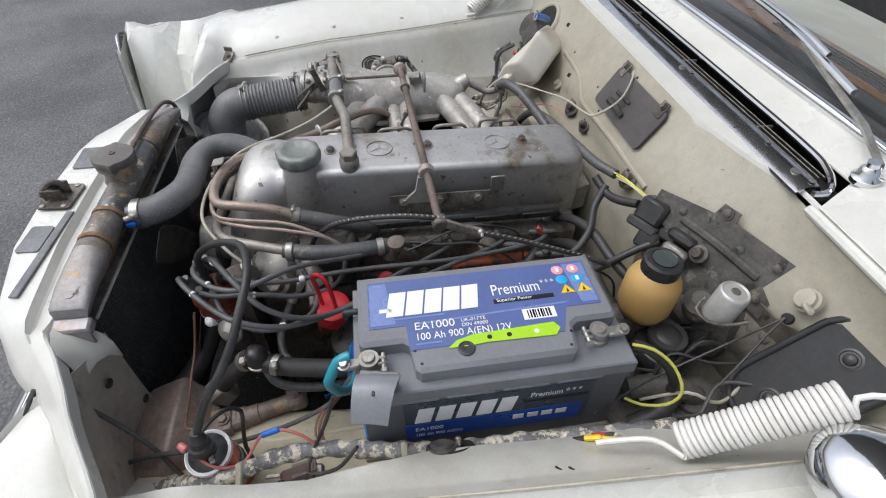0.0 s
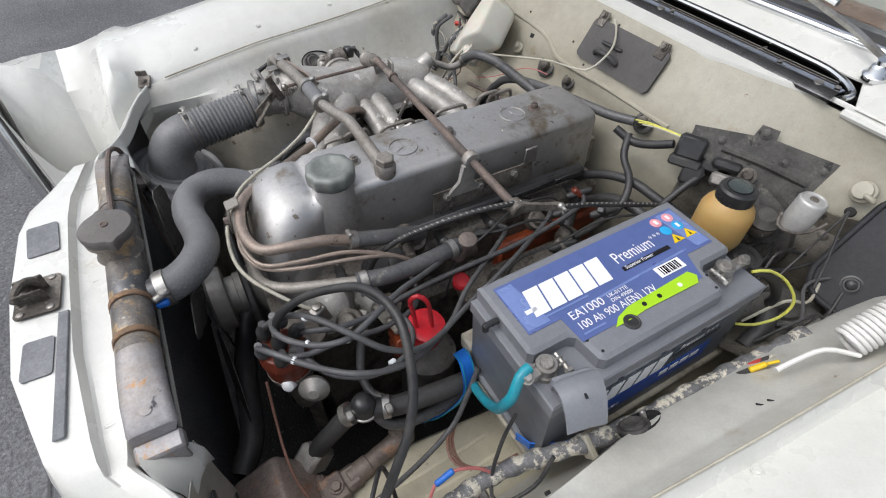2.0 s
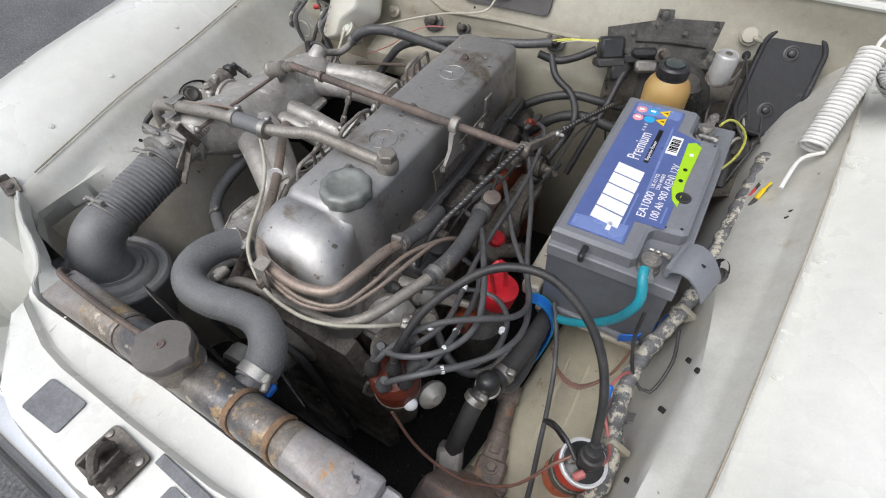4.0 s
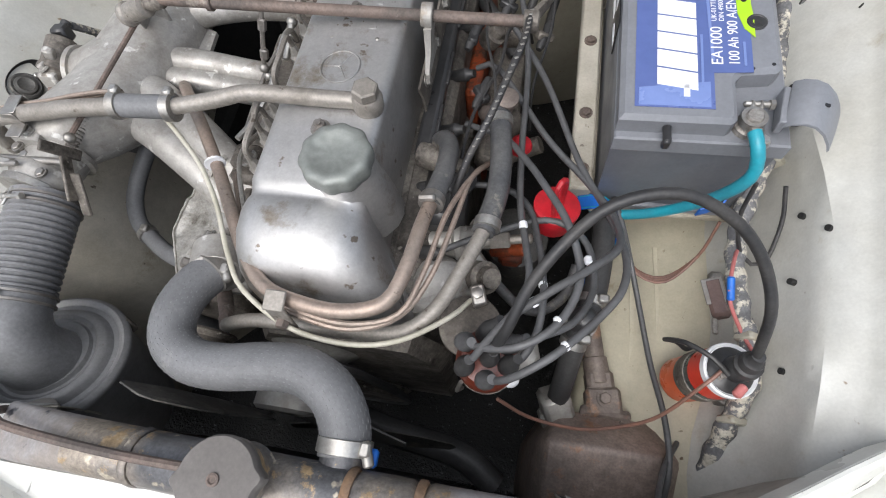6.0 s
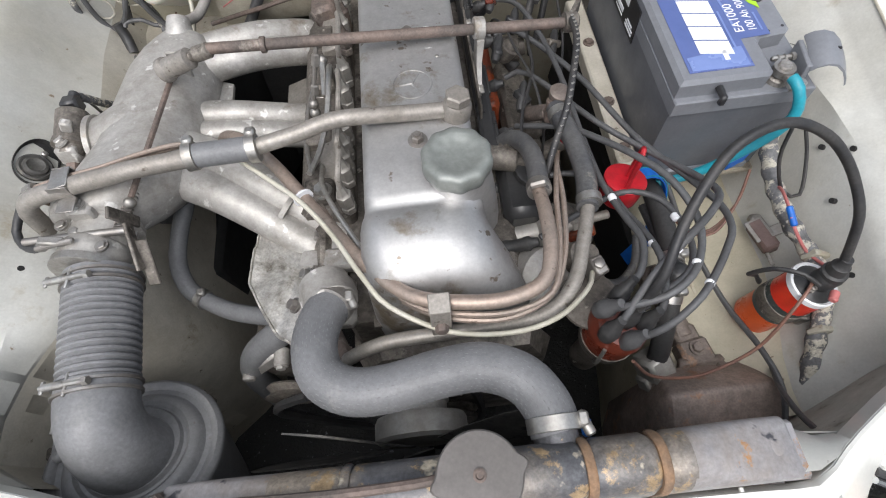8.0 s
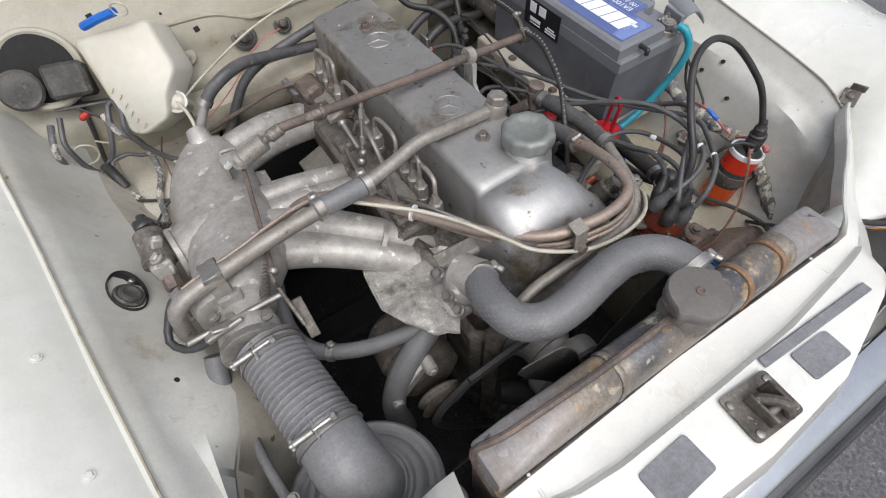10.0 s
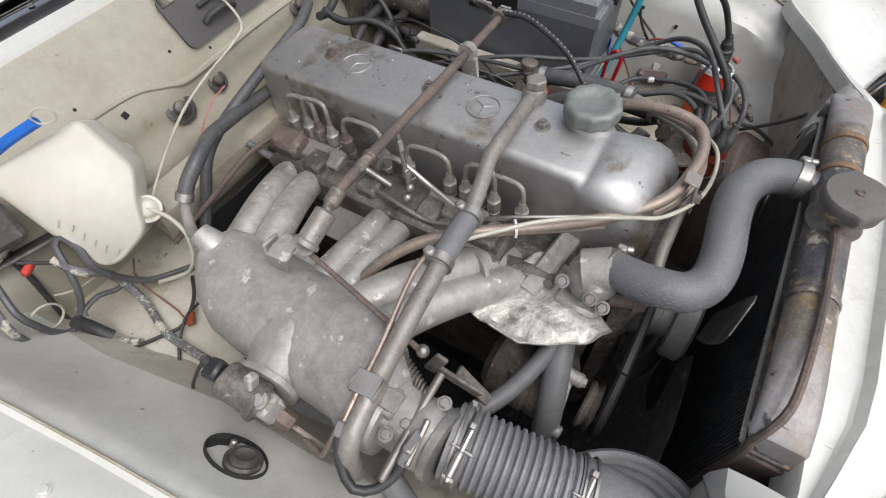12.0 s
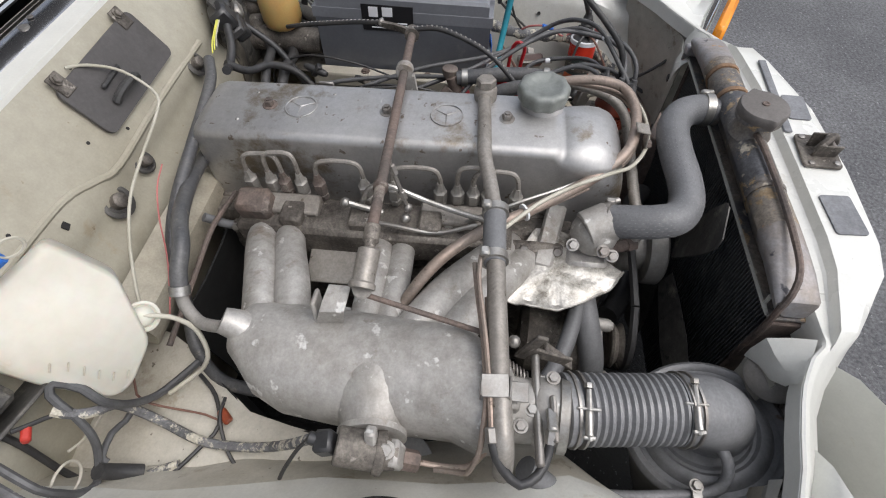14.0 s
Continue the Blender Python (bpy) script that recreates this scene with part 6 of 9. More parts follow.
ip = part("injection_pump", cbox((-0.098, -0.015, 0.748), (0.060, 0.36, 0.050), 0.006), DARKCAST, inj, "grimy cast pump body under the unions")
for y in (-0.17, -0.09, 0.0, 0.09):
    part("pump_boss", cbox((-0.104, y, 0.776), (0.034, 0.030, 0.022), 0.004), DARKCAST, ip)
inj.location += V(-0.016, 0.0, 0.026)

# ---- thermostat housing, heat shield, fan, belts, alternator ----
th = thing("thermostat_housing", (-0.105, -0.30, 0.75), "cast aluminium thermostat housing with brass fittings", "thermostat housing")
part("housing", join(ball((-0.108, -0.298, 0.795), 0.030, 18, 1.0), cyl((-0.112, -0.285, 0.80), (-0.100, -0.315, 0.81), 0.026, n=22), cbox((-0.115, -0.292, 0.762), (0.06, 0.055, 0.022), 0.006)), CAST, th)
for p in ((-0.13, -0.27, 0.795), (-0.14, -0.305, 0.80), (-0.135, -0.32, 0.785)):
    part("housing_bolt", hexbolt(p, (-0.6, 0, 0.8), 0.006, 0.008), STEEL, th)
part("brass_fitting", join(cyl((-0.112, -0.320, 0.768), (-0.098, -0.352, 0.764), 0.008, n=12), hexbolt((-0.101, -0.346, 0.7645), (0.4, -0.9, -0.05), 0.010, 0.014, False)), RUSTSTEEL, th, "brown brass fitting")
part("strut", cbox((-0.100, -0.246, 0.775), (0.10, 0.026, 0.016), 0.004, rot(0, -15, -12)), CAST, th, "cast strut")

# crumpled foil heat shield
out = [(-0.090, -0.228), (-0.125, -0.208), (-0.165, -0.182), (-0.190, -0.172), (-0.200, -0.195), (-0.204, -0.225), (-0.206, -0.255), (-0.192, -0.285), (-0.170, -0.322), (-0.146, -0.338), (-0.120, -0.300), (-0.092, -0.262)]
cx, cy = -0.150, -0.248
rr = []
for ring_k in (0.15, 0.4, 0.65, 0.85, 1.0):
    row = []
    for i in range(44):
        t = i / 44 * len(out)
        a, b = out[int(t) % len(out)], out[(int(t) + 1) % len(out)]
        x, y = lerp(a[0], b[0], t % 1), lerp(a[1], b[1], t % 1)
        x, y = lerp(cx, x, ring_k), lerp(cy, y, ring_k)
        z = 0.775 - 0.12 * (-0.085 - x) + 0.004 * noise.noise((x * 45, y * 45, 3)) + (0.005 * noise.noise((x * 190, y * 190, 9)) if ring_k > 0.8 else 0)
        row.append((x, y, z))
    rr.append(row)
sh = loft(rr, False)
sh[1].append(tuple(range(44))[::-1])
shield = thing("heat_shield", (-0.15, -0.248, 0.77), "crumpled bare metal heat shield under the manifold", "heat shield")
part("foil", join(sh, ([Vector(v) - V(0, 0, 0.002) for v in sh[0]], sh[1])), FOIL, shield, sharp=25)
part("rolled_edge", tube([Vector(p) + V(0, 0, 0.0005) for p in rr[-1][12:34]], 0.0016, 6, 0.006), FOIL, shield, "bright bent rim")
for x, y in ((-0.118, -0.236), (-0.163, -0.205)):
    part("shield_bolt", hexbolt((x, y, 0.775 + 0.12 * (x + 0.085)), (0, 0, 1), 0.006, 0.006), ZINC, shield)

fan = thing("cooling_fan", (-0.035, -0.40, 0.45), "dusty dark engine cooling fan with stepped aluminium hub", "fan")
part("hub", lathe((-0.033, -0.352, 0.668), (0, -1, 0), [(-0.010, 0.052), (-0.006, 0.054), (0.000, 0.054), (0.003, 0.050), (0.008, 0.042), (0.018, 0.036), (0.030, 0.034), (0.036, 0.034), (0.037, 0.031), (0.050, 0.031), (0.051, 0.050), (0.056, 0.0525), (0.074, 0.0525), (0.078, 0.048), (0.079, 0.02)], 40), PALECAST, fan, "flared pale aluminium hub")
for k in range(5):
    a = radians(-28 + 72 * k)
    c, s_ = math.cos(a), math.sin(a)
    ring1 = []
    for rad, wd, tw in ((0.045, 0.0195, 0.4), (0.09, 0.0270, 0.5), (0.145, 0.0330, 0.45), (0.185, 0.0300, 0.4), (0.195, 0.0210, 0.38)):
        q = []
        for u, v in ((-wd, -0.0015), (wd, -0.0015), (wd, 0.0015), (-wd, 0.0015)):
            du, dy = u * math.cos(tw) - v * math.sin(tw), u * math.sin(tw) + v * math.cos(tw)
            q.append((-0.033 + rad * c - du * s_, -0.436 + dy * 0.5, 0.668 + rad * s_ + du * c))
        ring1.append(q)
    part("blade", loft(ring1), DUSTYBLACK, fan)
part("crank_pulley", lathe((-0.03, -0.352, 0.42), (0, -1, 0), [(0, 0.07), (0.004, 0.075), (0.010, 0.068), (0.016, 0.075), (0.022, 0.07)], 32), DARKCAST, fan)
solo("drive_belt", tube([(-0.155, -0.372, 0.70), (-0.20, -0.372, 0.66), (-0.20, -0.372, 0.60), (-0.10, -0.372, 0.42), (-0.02, -0.372, 0.36), (0.045, -0.372, 0.42), (0.03, -0.372, 0.65), (-0.005, -0.372, 0.70), (-0.07, -0.372, 0.712), (-0.155, -0.372, 0.70)], 0.006, 6), BLACKRUB, "black rubber drive belt", "belt")
alt = thing("alternator", (-0.19, -0.31, 0.55), "grimy cast alternator with belt pulley", "alternator")
part("case", lathe((-0.185, -0.28, 0.645), (-0.05, -1, 0), [(-0.06, 0.04), (-0.05, 0.05), (0.0, 0.052), (0.004, 0.048), (0.012, 0.05), (0.035, 0.05), (0.045, 0.035)], 28), DARKCAST, alt)
part("pulley", lathe((-0.188, -0.345, 0.645), (-0.05, -1, 0), [(0, 0.03), (0.003, 0.033), (0.010, 0.026), (0.016, 0.033), (0.02, 0.012)], 24), DARKCAST, alt)
part("mount_lug", join(cbox((-0.214, -0.322, 0.676), (0.062, 0.010, 0.022), 0.003, rot(0, -38, 8)), cyl((-0.186, -0.314, 0.700), (-0.187, -0.334, 0.699), 0.009, n=14), cyl((-0.240, -0.316, 0.657), (-0.241, -0.336, 0.656), 0.008, n=14), hexbolt((-0.187, -0.334, 0.699), (0, -1, 0), 0.006, 0.005)), CAST, alt, "cast adjusting bracket with two eyes")

# ---- radiator ----
rad = thing("radiator", (0.0, -0.49, 0.42), "old black radiator with a blistered, rusty top tank", "radiator")


def tank_ring(x, zc, hy, hz, yc=-0.491, n=20, e=2.4):
    out = []
    for i in range(n):
        a = 2 * math.pi * i / n
        c, s_ = math.cos(a), math.sin(a)
        k = e if s_ > 0 else 6
        w = math.copysign(abs(s_) ** (2 / k), s_)
        back = 0.016 * min(1.0, max(0.0, 0.35 - w)) if c > 0 else 0.0
        out.append((x, yc + hy * math.copysign(abs(c) ** (2 / k), c) - back, zc + hz * w * (1.0 if w > 0 else 0.72)))
    return out


rings = []
for x in [-0.150, -0.146, -0.10, -0.096, -0.092, -0.088, -0.03, 0.0, 0.04, 0.075, 0.079, 0.085, 0.089, 0.127, 0.131, 0.139, 0.143, 0.156]:
    neck = 0.0025 if x in (-0.096, -0.092, 0.079, 0.085, 0.131, 0.139) else 0.0
    rings.append(tank_ring(x, 0.842, 0.0225 - neck, 0.034 - neck))
part("top_tank", loft(rings), TANK, rad, "blistered black paint over rust", sharp=35)
for sgn, x0, x1 in ((1, 0.154, 0.242), (-1, 0.148, 0.238)):
    part("tank_end", loft([tank_ring(sgn * x0, 0.842, 0.0225, 0.034), tank_ring(sgn * lerp(x0, x1, 0.3), 0.841, 0.0226, 0.029, e=3.5), tank_ring(sgn * lerp(x0, x1, 0.65), 0.838, 0.0228, 0.024, e=6), tank_ring(sgn * (x1 - 0.003), 0.834, 0.0228, 0.019, e=7), tank_ring(sgn * x1, 0.833, 0.0215, 0.017, e=7)]), TANKEND, rad, "flattened grey and rust coloured tank end")
    part("end_rivet", lathe((sgn * (x1 - 0.018), -0.491, 0.857), (sgn * 0.15, 0, 1), [(0, 0.006), (0.0012, 0.0058), (0.0016, 0.004)], 14), TANKEND, rad)
for x in (0.082, 0.135, -0.094):
    part("rust_band", loft([tank_ring(x - 0.0035, 0.842, 0.0227, 0.0342), tank_ring(x - 0.002, 0.842, 0.0237, 0.0352), tank_ring(x + 0.002, 0.842, 0.0237, 0.0352), tank_ring(x + 0.0035, 0.842, 0.0227, 0.0342)]), RUSTBAND if x > 0 else TANK, rad, "orange rusted bead" if x > 0 else "")
part("tank_seam", join(cbox((0.002, -0.4990, 0.8155), (0.484, 0.046, 0.005), 0.0015)), TANK, rad)
for x in (0.246, -0.242):
    part("core_frame", cbox((x * 0.985, -0.502, 0.61), (0.007, 0.040, 0.40), 0.002), RUSTSTEEL, rad, "rusty core side plate")
part("core", cbox((0.002, -0.503, 0.614), (0.470, 0.030, 0.398), 0.001), CORE, rad, "black finned radiator core")
fins = join(*[cbox((-0.230 + 0.0052 * k, -0.4865, 0.614), (0.0022, 0.004, 0.395), 0.0004) for k in range(90)])
tagged(part("core_face", fins, CORE, rad), kind="stuff")
neck = part("filler_neck", lathe((0.002, -0.490, 0.868), (0, 0, 1), [(0, 0.026), (0.006, 0.023), (0.014, 0.022), (0.022, 0.022), (0.024, 0.028), (0.029, 0.028)], 28), TANK, rad)


def ear(a):
    k = 0.0
    for c in (radians(100), radians(-80)):
        d = abs((a - c + math.pi) % (2 * math.pi) - math.pi)
        k = max(k, math.exp(-(d / 0.16) ** 2))
    return 1 + 0.17 * k


rc = part("radiator_cap", lathe((0.002, -0.490, 0.893), (0, 0, 1), [(0, 0.025), (0.002, 0.0275), (0.010, 0.0288), (0.0145, 0.0288), (0.0165, 0.0275), (0.0172, 0.022), (0.0178, 0.008), (0.0178, 0.003)], 72, ear), CAPGREY, rad, "flat grey radiator cap with two ears", sharp=45)
part("cap_rivet", lathe((0.002, -0.490, 0.9105), (0, 0, 1), [(0, 0.0045), (0.0016, 0.0045), (0.002, 0.003), (0.001, 0.002)], 14), RUSTSTEEL, rc)
part("hose_stub", cyl((0.067, -0.475, 0.845), (0.066, -0.446, 0.847), 0.018, n=20), TANK, rad)
part("overflow_tube", tube([(-0.020, -0.487, 0.882), (-0.04, -0.489, 0.883), (-0.10, -0.490, 0.882), (-0.17, -0.488, 0.880), (-0.215, -0.485, 0.874), (-0.236, -0.478, 0.860), (-0.240, -0.476, 0.838), (-0.239, -0.480, 0.812), (-0.239, -0.482, 0.72)], 0.0036, 8), RUSTSTEEL, rad, "thin brown overflow tube")
# strip coloured near black so it reads as the shaded gap below the tank
part("support_strip", cbox((0.0, -0.522, 0.805), (0.44, 0.012, 0.006), 0.001), UNDER, rad)
part("edge_strip", tube([(-0.222, -0.474, 0.835), (-0.2225, -0.475, 0.820), (-0.218, -0.4752, 0.817), (0.0, -0.4752, 0.8175), (0.232, -0.4752, 0.817)], 0.0022, 6), BAFFLE, rad, "pale green edge strip of the core")
part("lower_seal", cbox((0.0, -0.512, 0.79), (0.47, 0.02, 0.02), 0.004), UNDER, rad)
rad.location += V(0.0195, 0.007, -0.004)

hn = thing("horn", (-0.277, -0.49, 0.70), "round dusty grey horn beside the radiator", "horn")
part("dish", lathe((-0.277, -0.486, 0.752), (-0.2, 0.45, 0.85), [(-0.03, 0.016), (-0.012, 0.024), (0.0, 0.030), (0.004, 0.030), (0.008, 0.026), (0.014, 0.014), (0.016, 0.004)], 28), PALEHOSE, hn)
part("stay", cbox((-0.277, -0.495, 0.715), (0.02, 0.006, 0.06), 0.001, rot(20, 0, 0)), DARKCAST, hn)
hn.location += V(0.010, 0.0, 0.022)

# ---- radiator hose ----
HOSE = [(-0.098, -0.304, 0.808), (-0.109, -0.334, 0.822), (-0.112, -0.362, 0.829), (-0.104, -0.388, 0.830), (-0.08, -0.403, 0.830), (-0.045, -0.405, 0.834), (0.0, -0.399, 0.841), (0.035, -0.399, 0.846), (0.064, -0.412, 0.848), (0.080, -0.434, 0.846), (0.0845, -0.457, 0.844)]
hose = thing("radiator_hose", (0, -0.41, 0.82), "thick grey ribbed rubber radiator hose in an S bend", "radiator hose")
part("hose_body", tube(HOSE, 0.0205, 24, 0.006), RUBBER, hose, sharp=60)
path_ = spline(HOSE, 0.0035)
u_, ribs = None, [[] for k in range(36)]
for i, p in enumerate(path_):
    d_ = (path_[min(i + 1, len(path_) - 1)] - path_[max(i - 1, 0)]).normalized()
    u_ = axes(d_)[0] if u_ is None else (u_ - d_ * u_.dot(d_)).normalized()
    for k in range(36):
        a = 2 * math.pi * k / 36
        ribs[k].append(p + (u_ * math.cos(a) + d_.cross(u_) * math.sin(a)) * 0.0201)
dashes = []
for k in range(36):
    for i in range(k % 2, len(path_) - 2, 2):
        dashes.append(cyl(ribs[k][i], ribs[k][i].lerp(ribs[k][i + 1], 0.85), 0.00055, n=4))
tagged(part("braid", join(*dashes), HOSERIB, hose, "pale woven braid in the rubber"), kind="stuff")
for c, d, lab in (((0.084, -0.450, 0.845), (0.02, -1, -0.08), 1), ((-0.101, -0.313, 0.813), (-0.3, -0.85, 0.5), 0)):
    cl = part("hose_clamp", lathe(V(*c), d, [(-0.006, 0.0206), (-0.0055, 0.0222), (0.0055, 0.0222), (0.006, 0.0206)], 30), ZINC if lab else STEEL, hose, "zinc plated band clamp")
    part("clamp_screw", join(cyl(V(*c) + V(0.018, 0.006, 0.012), V(*c) + V(0.025, -0.012, 0.010), 0.0045, n=10), cbox(V(*c) + V(0.02, 0, 0.012), (0.009, 0.012, 0.009), 0.002)), ZINC, cl)
part("clamp_tail", cbox((0.108, -0.455, 0.846), (0.008, 0.014, 0.009), 0.002), BLUE, hose, "blue plastic clamp tail")


def line(name, pts, r, mat, label, category, group="", n=10):
    return solo(name, tube(pts, r, n), mat, label, category, group)


# ---- metal tubes round the nose of the engine ----
G = "tubes round the engine nose"
tD = thing("heater_tube", (0.05, -0.34, 0.85), "brown tarnished metal heater tube bent round the valve cover nose", "metal tube", G)
part("tube", tube([(-0.255, -0.060, 0.775), (-0.225, -0.085, 0.815), (-0.191, -0.118, 0.838), (-0.155, -0.160, 0.843), (-0.118, -0.211, 0.840), (-0.08, -0.265, 0.843), (-0.052, -0.302, 0.848), (-0.020, -0.332, 0.856), (0.015, -0.344, 0.860), (0.06, -0.348, 0.862), (0.096, -0.336, 0.864), (0.108, -0.305, 0.866), (0.112, -0.262, 0.860), (0.114, -0.225, 0.845)], 0.0068, 12), COPPER, tD)
part("rubber_end", tube([(0.114, -0.232, 0.848), (0.119, -0.190, 0.838), (0.117, -0.155, 0.825), (0.107, -0.130, 0.808), (0.090, -0.118, 0.78)], 0.0105, 14), DARKHOSE, tD, "dark rubber hose end")
part("hose_clip", lathe((0.1145, -0.228, 0.847), (0.05, 0.9, -0.3), [(-0.005, 0.0107), (-0.0045, 0.0125), (0.0045, 0.0125), (0.005, 0.0107)], 18), STEEL, tD)
part("clip_screw", cyl((0.104, -0.230, 0.855), (0.120, -0.230, 0.859), 0.004, n=8), STEEL, tD)
tE = thing("coolant_tube", (0.08, -0.35, 0.84), "dull grey coolant tube with a rubber hose and clips", "metal tube", G)
part("tube", tube([(-0.097, -0.356, 0.764), (-0.088, -0.358, 0.780), (-0.070, -0.356, 0.793), (-0.045, -0.353, 0.800), (0.0, -0.353, 0.806), (0.060, -0.353, 0.812), (0.105, -0.348, 0.818), (0.132, -0.325, 0.824), (0.150, -0.285, 0.826), (0.166, -0.240, 0.826)], 0.0072, 12), GREYTUBE, tE)
part("rubber_end", tube([(0.164, -0.245, 0.826), (0.172, -0.205, 0.824), (0.172, -0.165, 0.822), (0.167, -0.125, 0.82), (0.163, -0.098, 0.818)], 0.0112, 14), DARKHOSE, tE, "dark rubber hose end")
part("hose_clip", lathe((0.1675, -0.236, 0.826), (0.1, 1, 0), [(-0.005, 0.0114), (-0.0045, 0.0132), (0.0045, 0.0132), (0.005, 0.0114)], 18), ZINC, tE)
part("elbow_plug", lathe((0.168, -0.086, 0.818), (0.1, -0.1, 1), [(0, 0.010), (0.008, 0.0125), (0.013, 0.0125), (0.014, 0.011)], 20), COLUMN, tE, "round brown plug")
part("hose_clip", lathe((0.165, -0.110, 0.819), (-0.1, 1, 0), [(-0.005, 0.0114), (-0.0045, 0.0132), (0.0045, 0.0132), (0.005, 0.0114)], 18), ZINC, tE)
part("brass_elbow", join(cyl((0.163, -0.098, 0.795), (0.165, -0.090, 0.822), 0.011, n=16), cyl((0.160, -0.088, 0.80), (0.14, -0.06, 0.77), 0.010, n=14)), RUSTSTEEL, tE, "brown brass elbow")
for k, dz in enumerate((0.0, 0.006)):
    line("thin_pipe", [(-0.11, -0.205, 0.825 - dz), (-0.075, -0.268, 0.832 - dz), (-0.045, -0.312, 0.838 - dz), (-0.012, -0.340, 0.842 - dz), (0.02, -0.350 - 0.003 * k, 0.845 - dz), (0.065, -0.354 - 0.003 * k, 0.846 - dz), (0.105, -0.340, 0.847 - dz), (0.120 + 0.006 * k, -0.300, 0.848 - dz), (0.130 + 0.008 * k, -0.240, 0.845 - dz), (0.145, -0.185, 0.825), (0.158, -0.15, 0.80)], 0.0028, COPPER, "thin tarnished copper pipe beside the heater tube", "metal pipe", "thin pipes round the nose", 8)
line("thin_pipe", [(-0.115, -0.13, 0.80), (-0.105, -0.19, 0.832), (-0.070, -0.262, 0.838), (-0.040, -0.310, 0.845), (-0.01, -0.338, 0.849)], 0.0028, ZINC, "thin bright pipe running beside the valve cover", "metal pipe", "thin pipes round the nose", 8)
line("vacuum_line", [(-0.191, -0.161, 0.868), (-0.150, -0.195, 0.862), (-0.119, -0.224, 0.860), (-0.090, -0.262, 0.858), (-0.063, -0.308, 0.856), (-0.040, -0.338, 0.850), (0.010, -0.364, 0.842), (0.064, -0.370, 0.838), (0.108, -0.360, 0.836), (0.145, -0.330, 0.82), (0.16, -0.305, 0.80)], 0.0025, WIREWHITE, "pale plastic vacuum line looped round the engine nose", "plastic line")
br2 = thing("tube_bracket", (0.004, -0.343, 0.83), "bent grey steel bracket holding the tubes", "bracket")
part("strap", join(cbox((0.004, -0.349, 0.872), (0.019, 0.018, 0.003), 0.001, rot(12, 0, 0)), cbox((0.004, -0.358, 0.850), (0.018, 0.003, 0.042), 0.001, rot(-8, 0, 0))), GREYTUBE, br2)
part("bracket_bolt", hexbolt((0.004, -0.358, 0.846), (0, -1, 0.1), 0.006, 0.008), RUSTSTEEL, br2)
part("cable_tie", lathe((-0.123, -0.205, 0.842), (0.5, -0.8, 0), [(-0.0012, 0.0095), (-0.0012, 0.0106), (0.0012, 0.0106), (0.0012, 0.0095)], 14), PRINTWHITE, br2, "white cable tie")

line("speed_cable", [(0.185, -0.022, 0.882), (0.182, -0.066, 0.888), (0.170, -0.110, 0.880), (0.157, -0.147, 0.866), (0.141, -0.177, 0.845), (0.129, -0.203, 0.816), (0.125, -0.215, 0.79)], 0.0038, WIREBLACK, "black cable with a silver braided marking", "cable")
braid = spline([(0.185, -0.022, 0.882), (0.182, -0.066, 0.888), (0.170, -0.110, 0.880), (0.157, -0.147, 0.866), (0.141, -0.177, 0.845), (0.129, -0.203, 0.816)], 0.004)
bob = bpy.data.objects["speed_cable"]
braids = join(*[cbox(p + V(0.001, 0, 0.0036), (0.004, 0.0022, 0.0012), 0.0003, rot(0, 0, 25)) for p in braid[::2]])
tagged(part("silver_fleck", braids, ZINC, bob, "silver braid flecks"), kind="stuff")

# ---- distributor and ignition leads ----
dist = thing("distributor", (0.162, -0.358, 0.66), "brown bakelite distributor with black rubber boots", "distributor")
da = V(0.05, -0.06, 1).normalized()
dc = V(0.179, -0.352, 0.738)
part("shank", lathe(dc - da * 0.10, da, [(0, 0.018), (0.07, 0.02), (0.088, 0.029), (0.102, 0.030)], 22), DARKCAST, dist)
part("cap", lathe(dc, da, [(0, 0.027), (0.003, 0.029), (0.026, 0.027), (0.030, 0.030), (0.038, 0.029), (0.046, 0.024), (0.048, 0.014)], 30), DISTCAP, dist, "red brown bakelite cap")
part("vacuum_unit", lathe((0.214, -0.334, 0.722), (0.85, -0.35, 0.35), [(-0.008, 0.008), (0.0, 0.017), (0.004, 0.0195), (0.008, 0.0195), (0.011, 0.016), (0.018, 0.007)], 22), PALECAST, dist, "cast vacuum unit")
part("clip", lathe((0.205, -0.362, 0.735), (0.6, -0.6, 0.5), [(-0.008, 0.0085), (0.004, 0.0085), (0.007, 0.006), (0.008, 0.002)], 14), PRINTWHITE, dist, "white plastic cap")
part("spring_clip", tube([(0.158, -0.378, 0.735), (0.155, -0.384, 0.755), (0.160, -0.378, 0.775)], 0.0022, 6), ZINC, dist)


def lead_boot(p, d, mat):
    part("boot", lathe(p, d, [(-0.008, 0.0082), (0.0, 0.0092), (0.008, 0.0092), (0.0105, 0.0072), (0.016, 0.0068), (0.018, 0.0052), (0.028, 0.0045)], 14), mat, dist, "rubber boot")


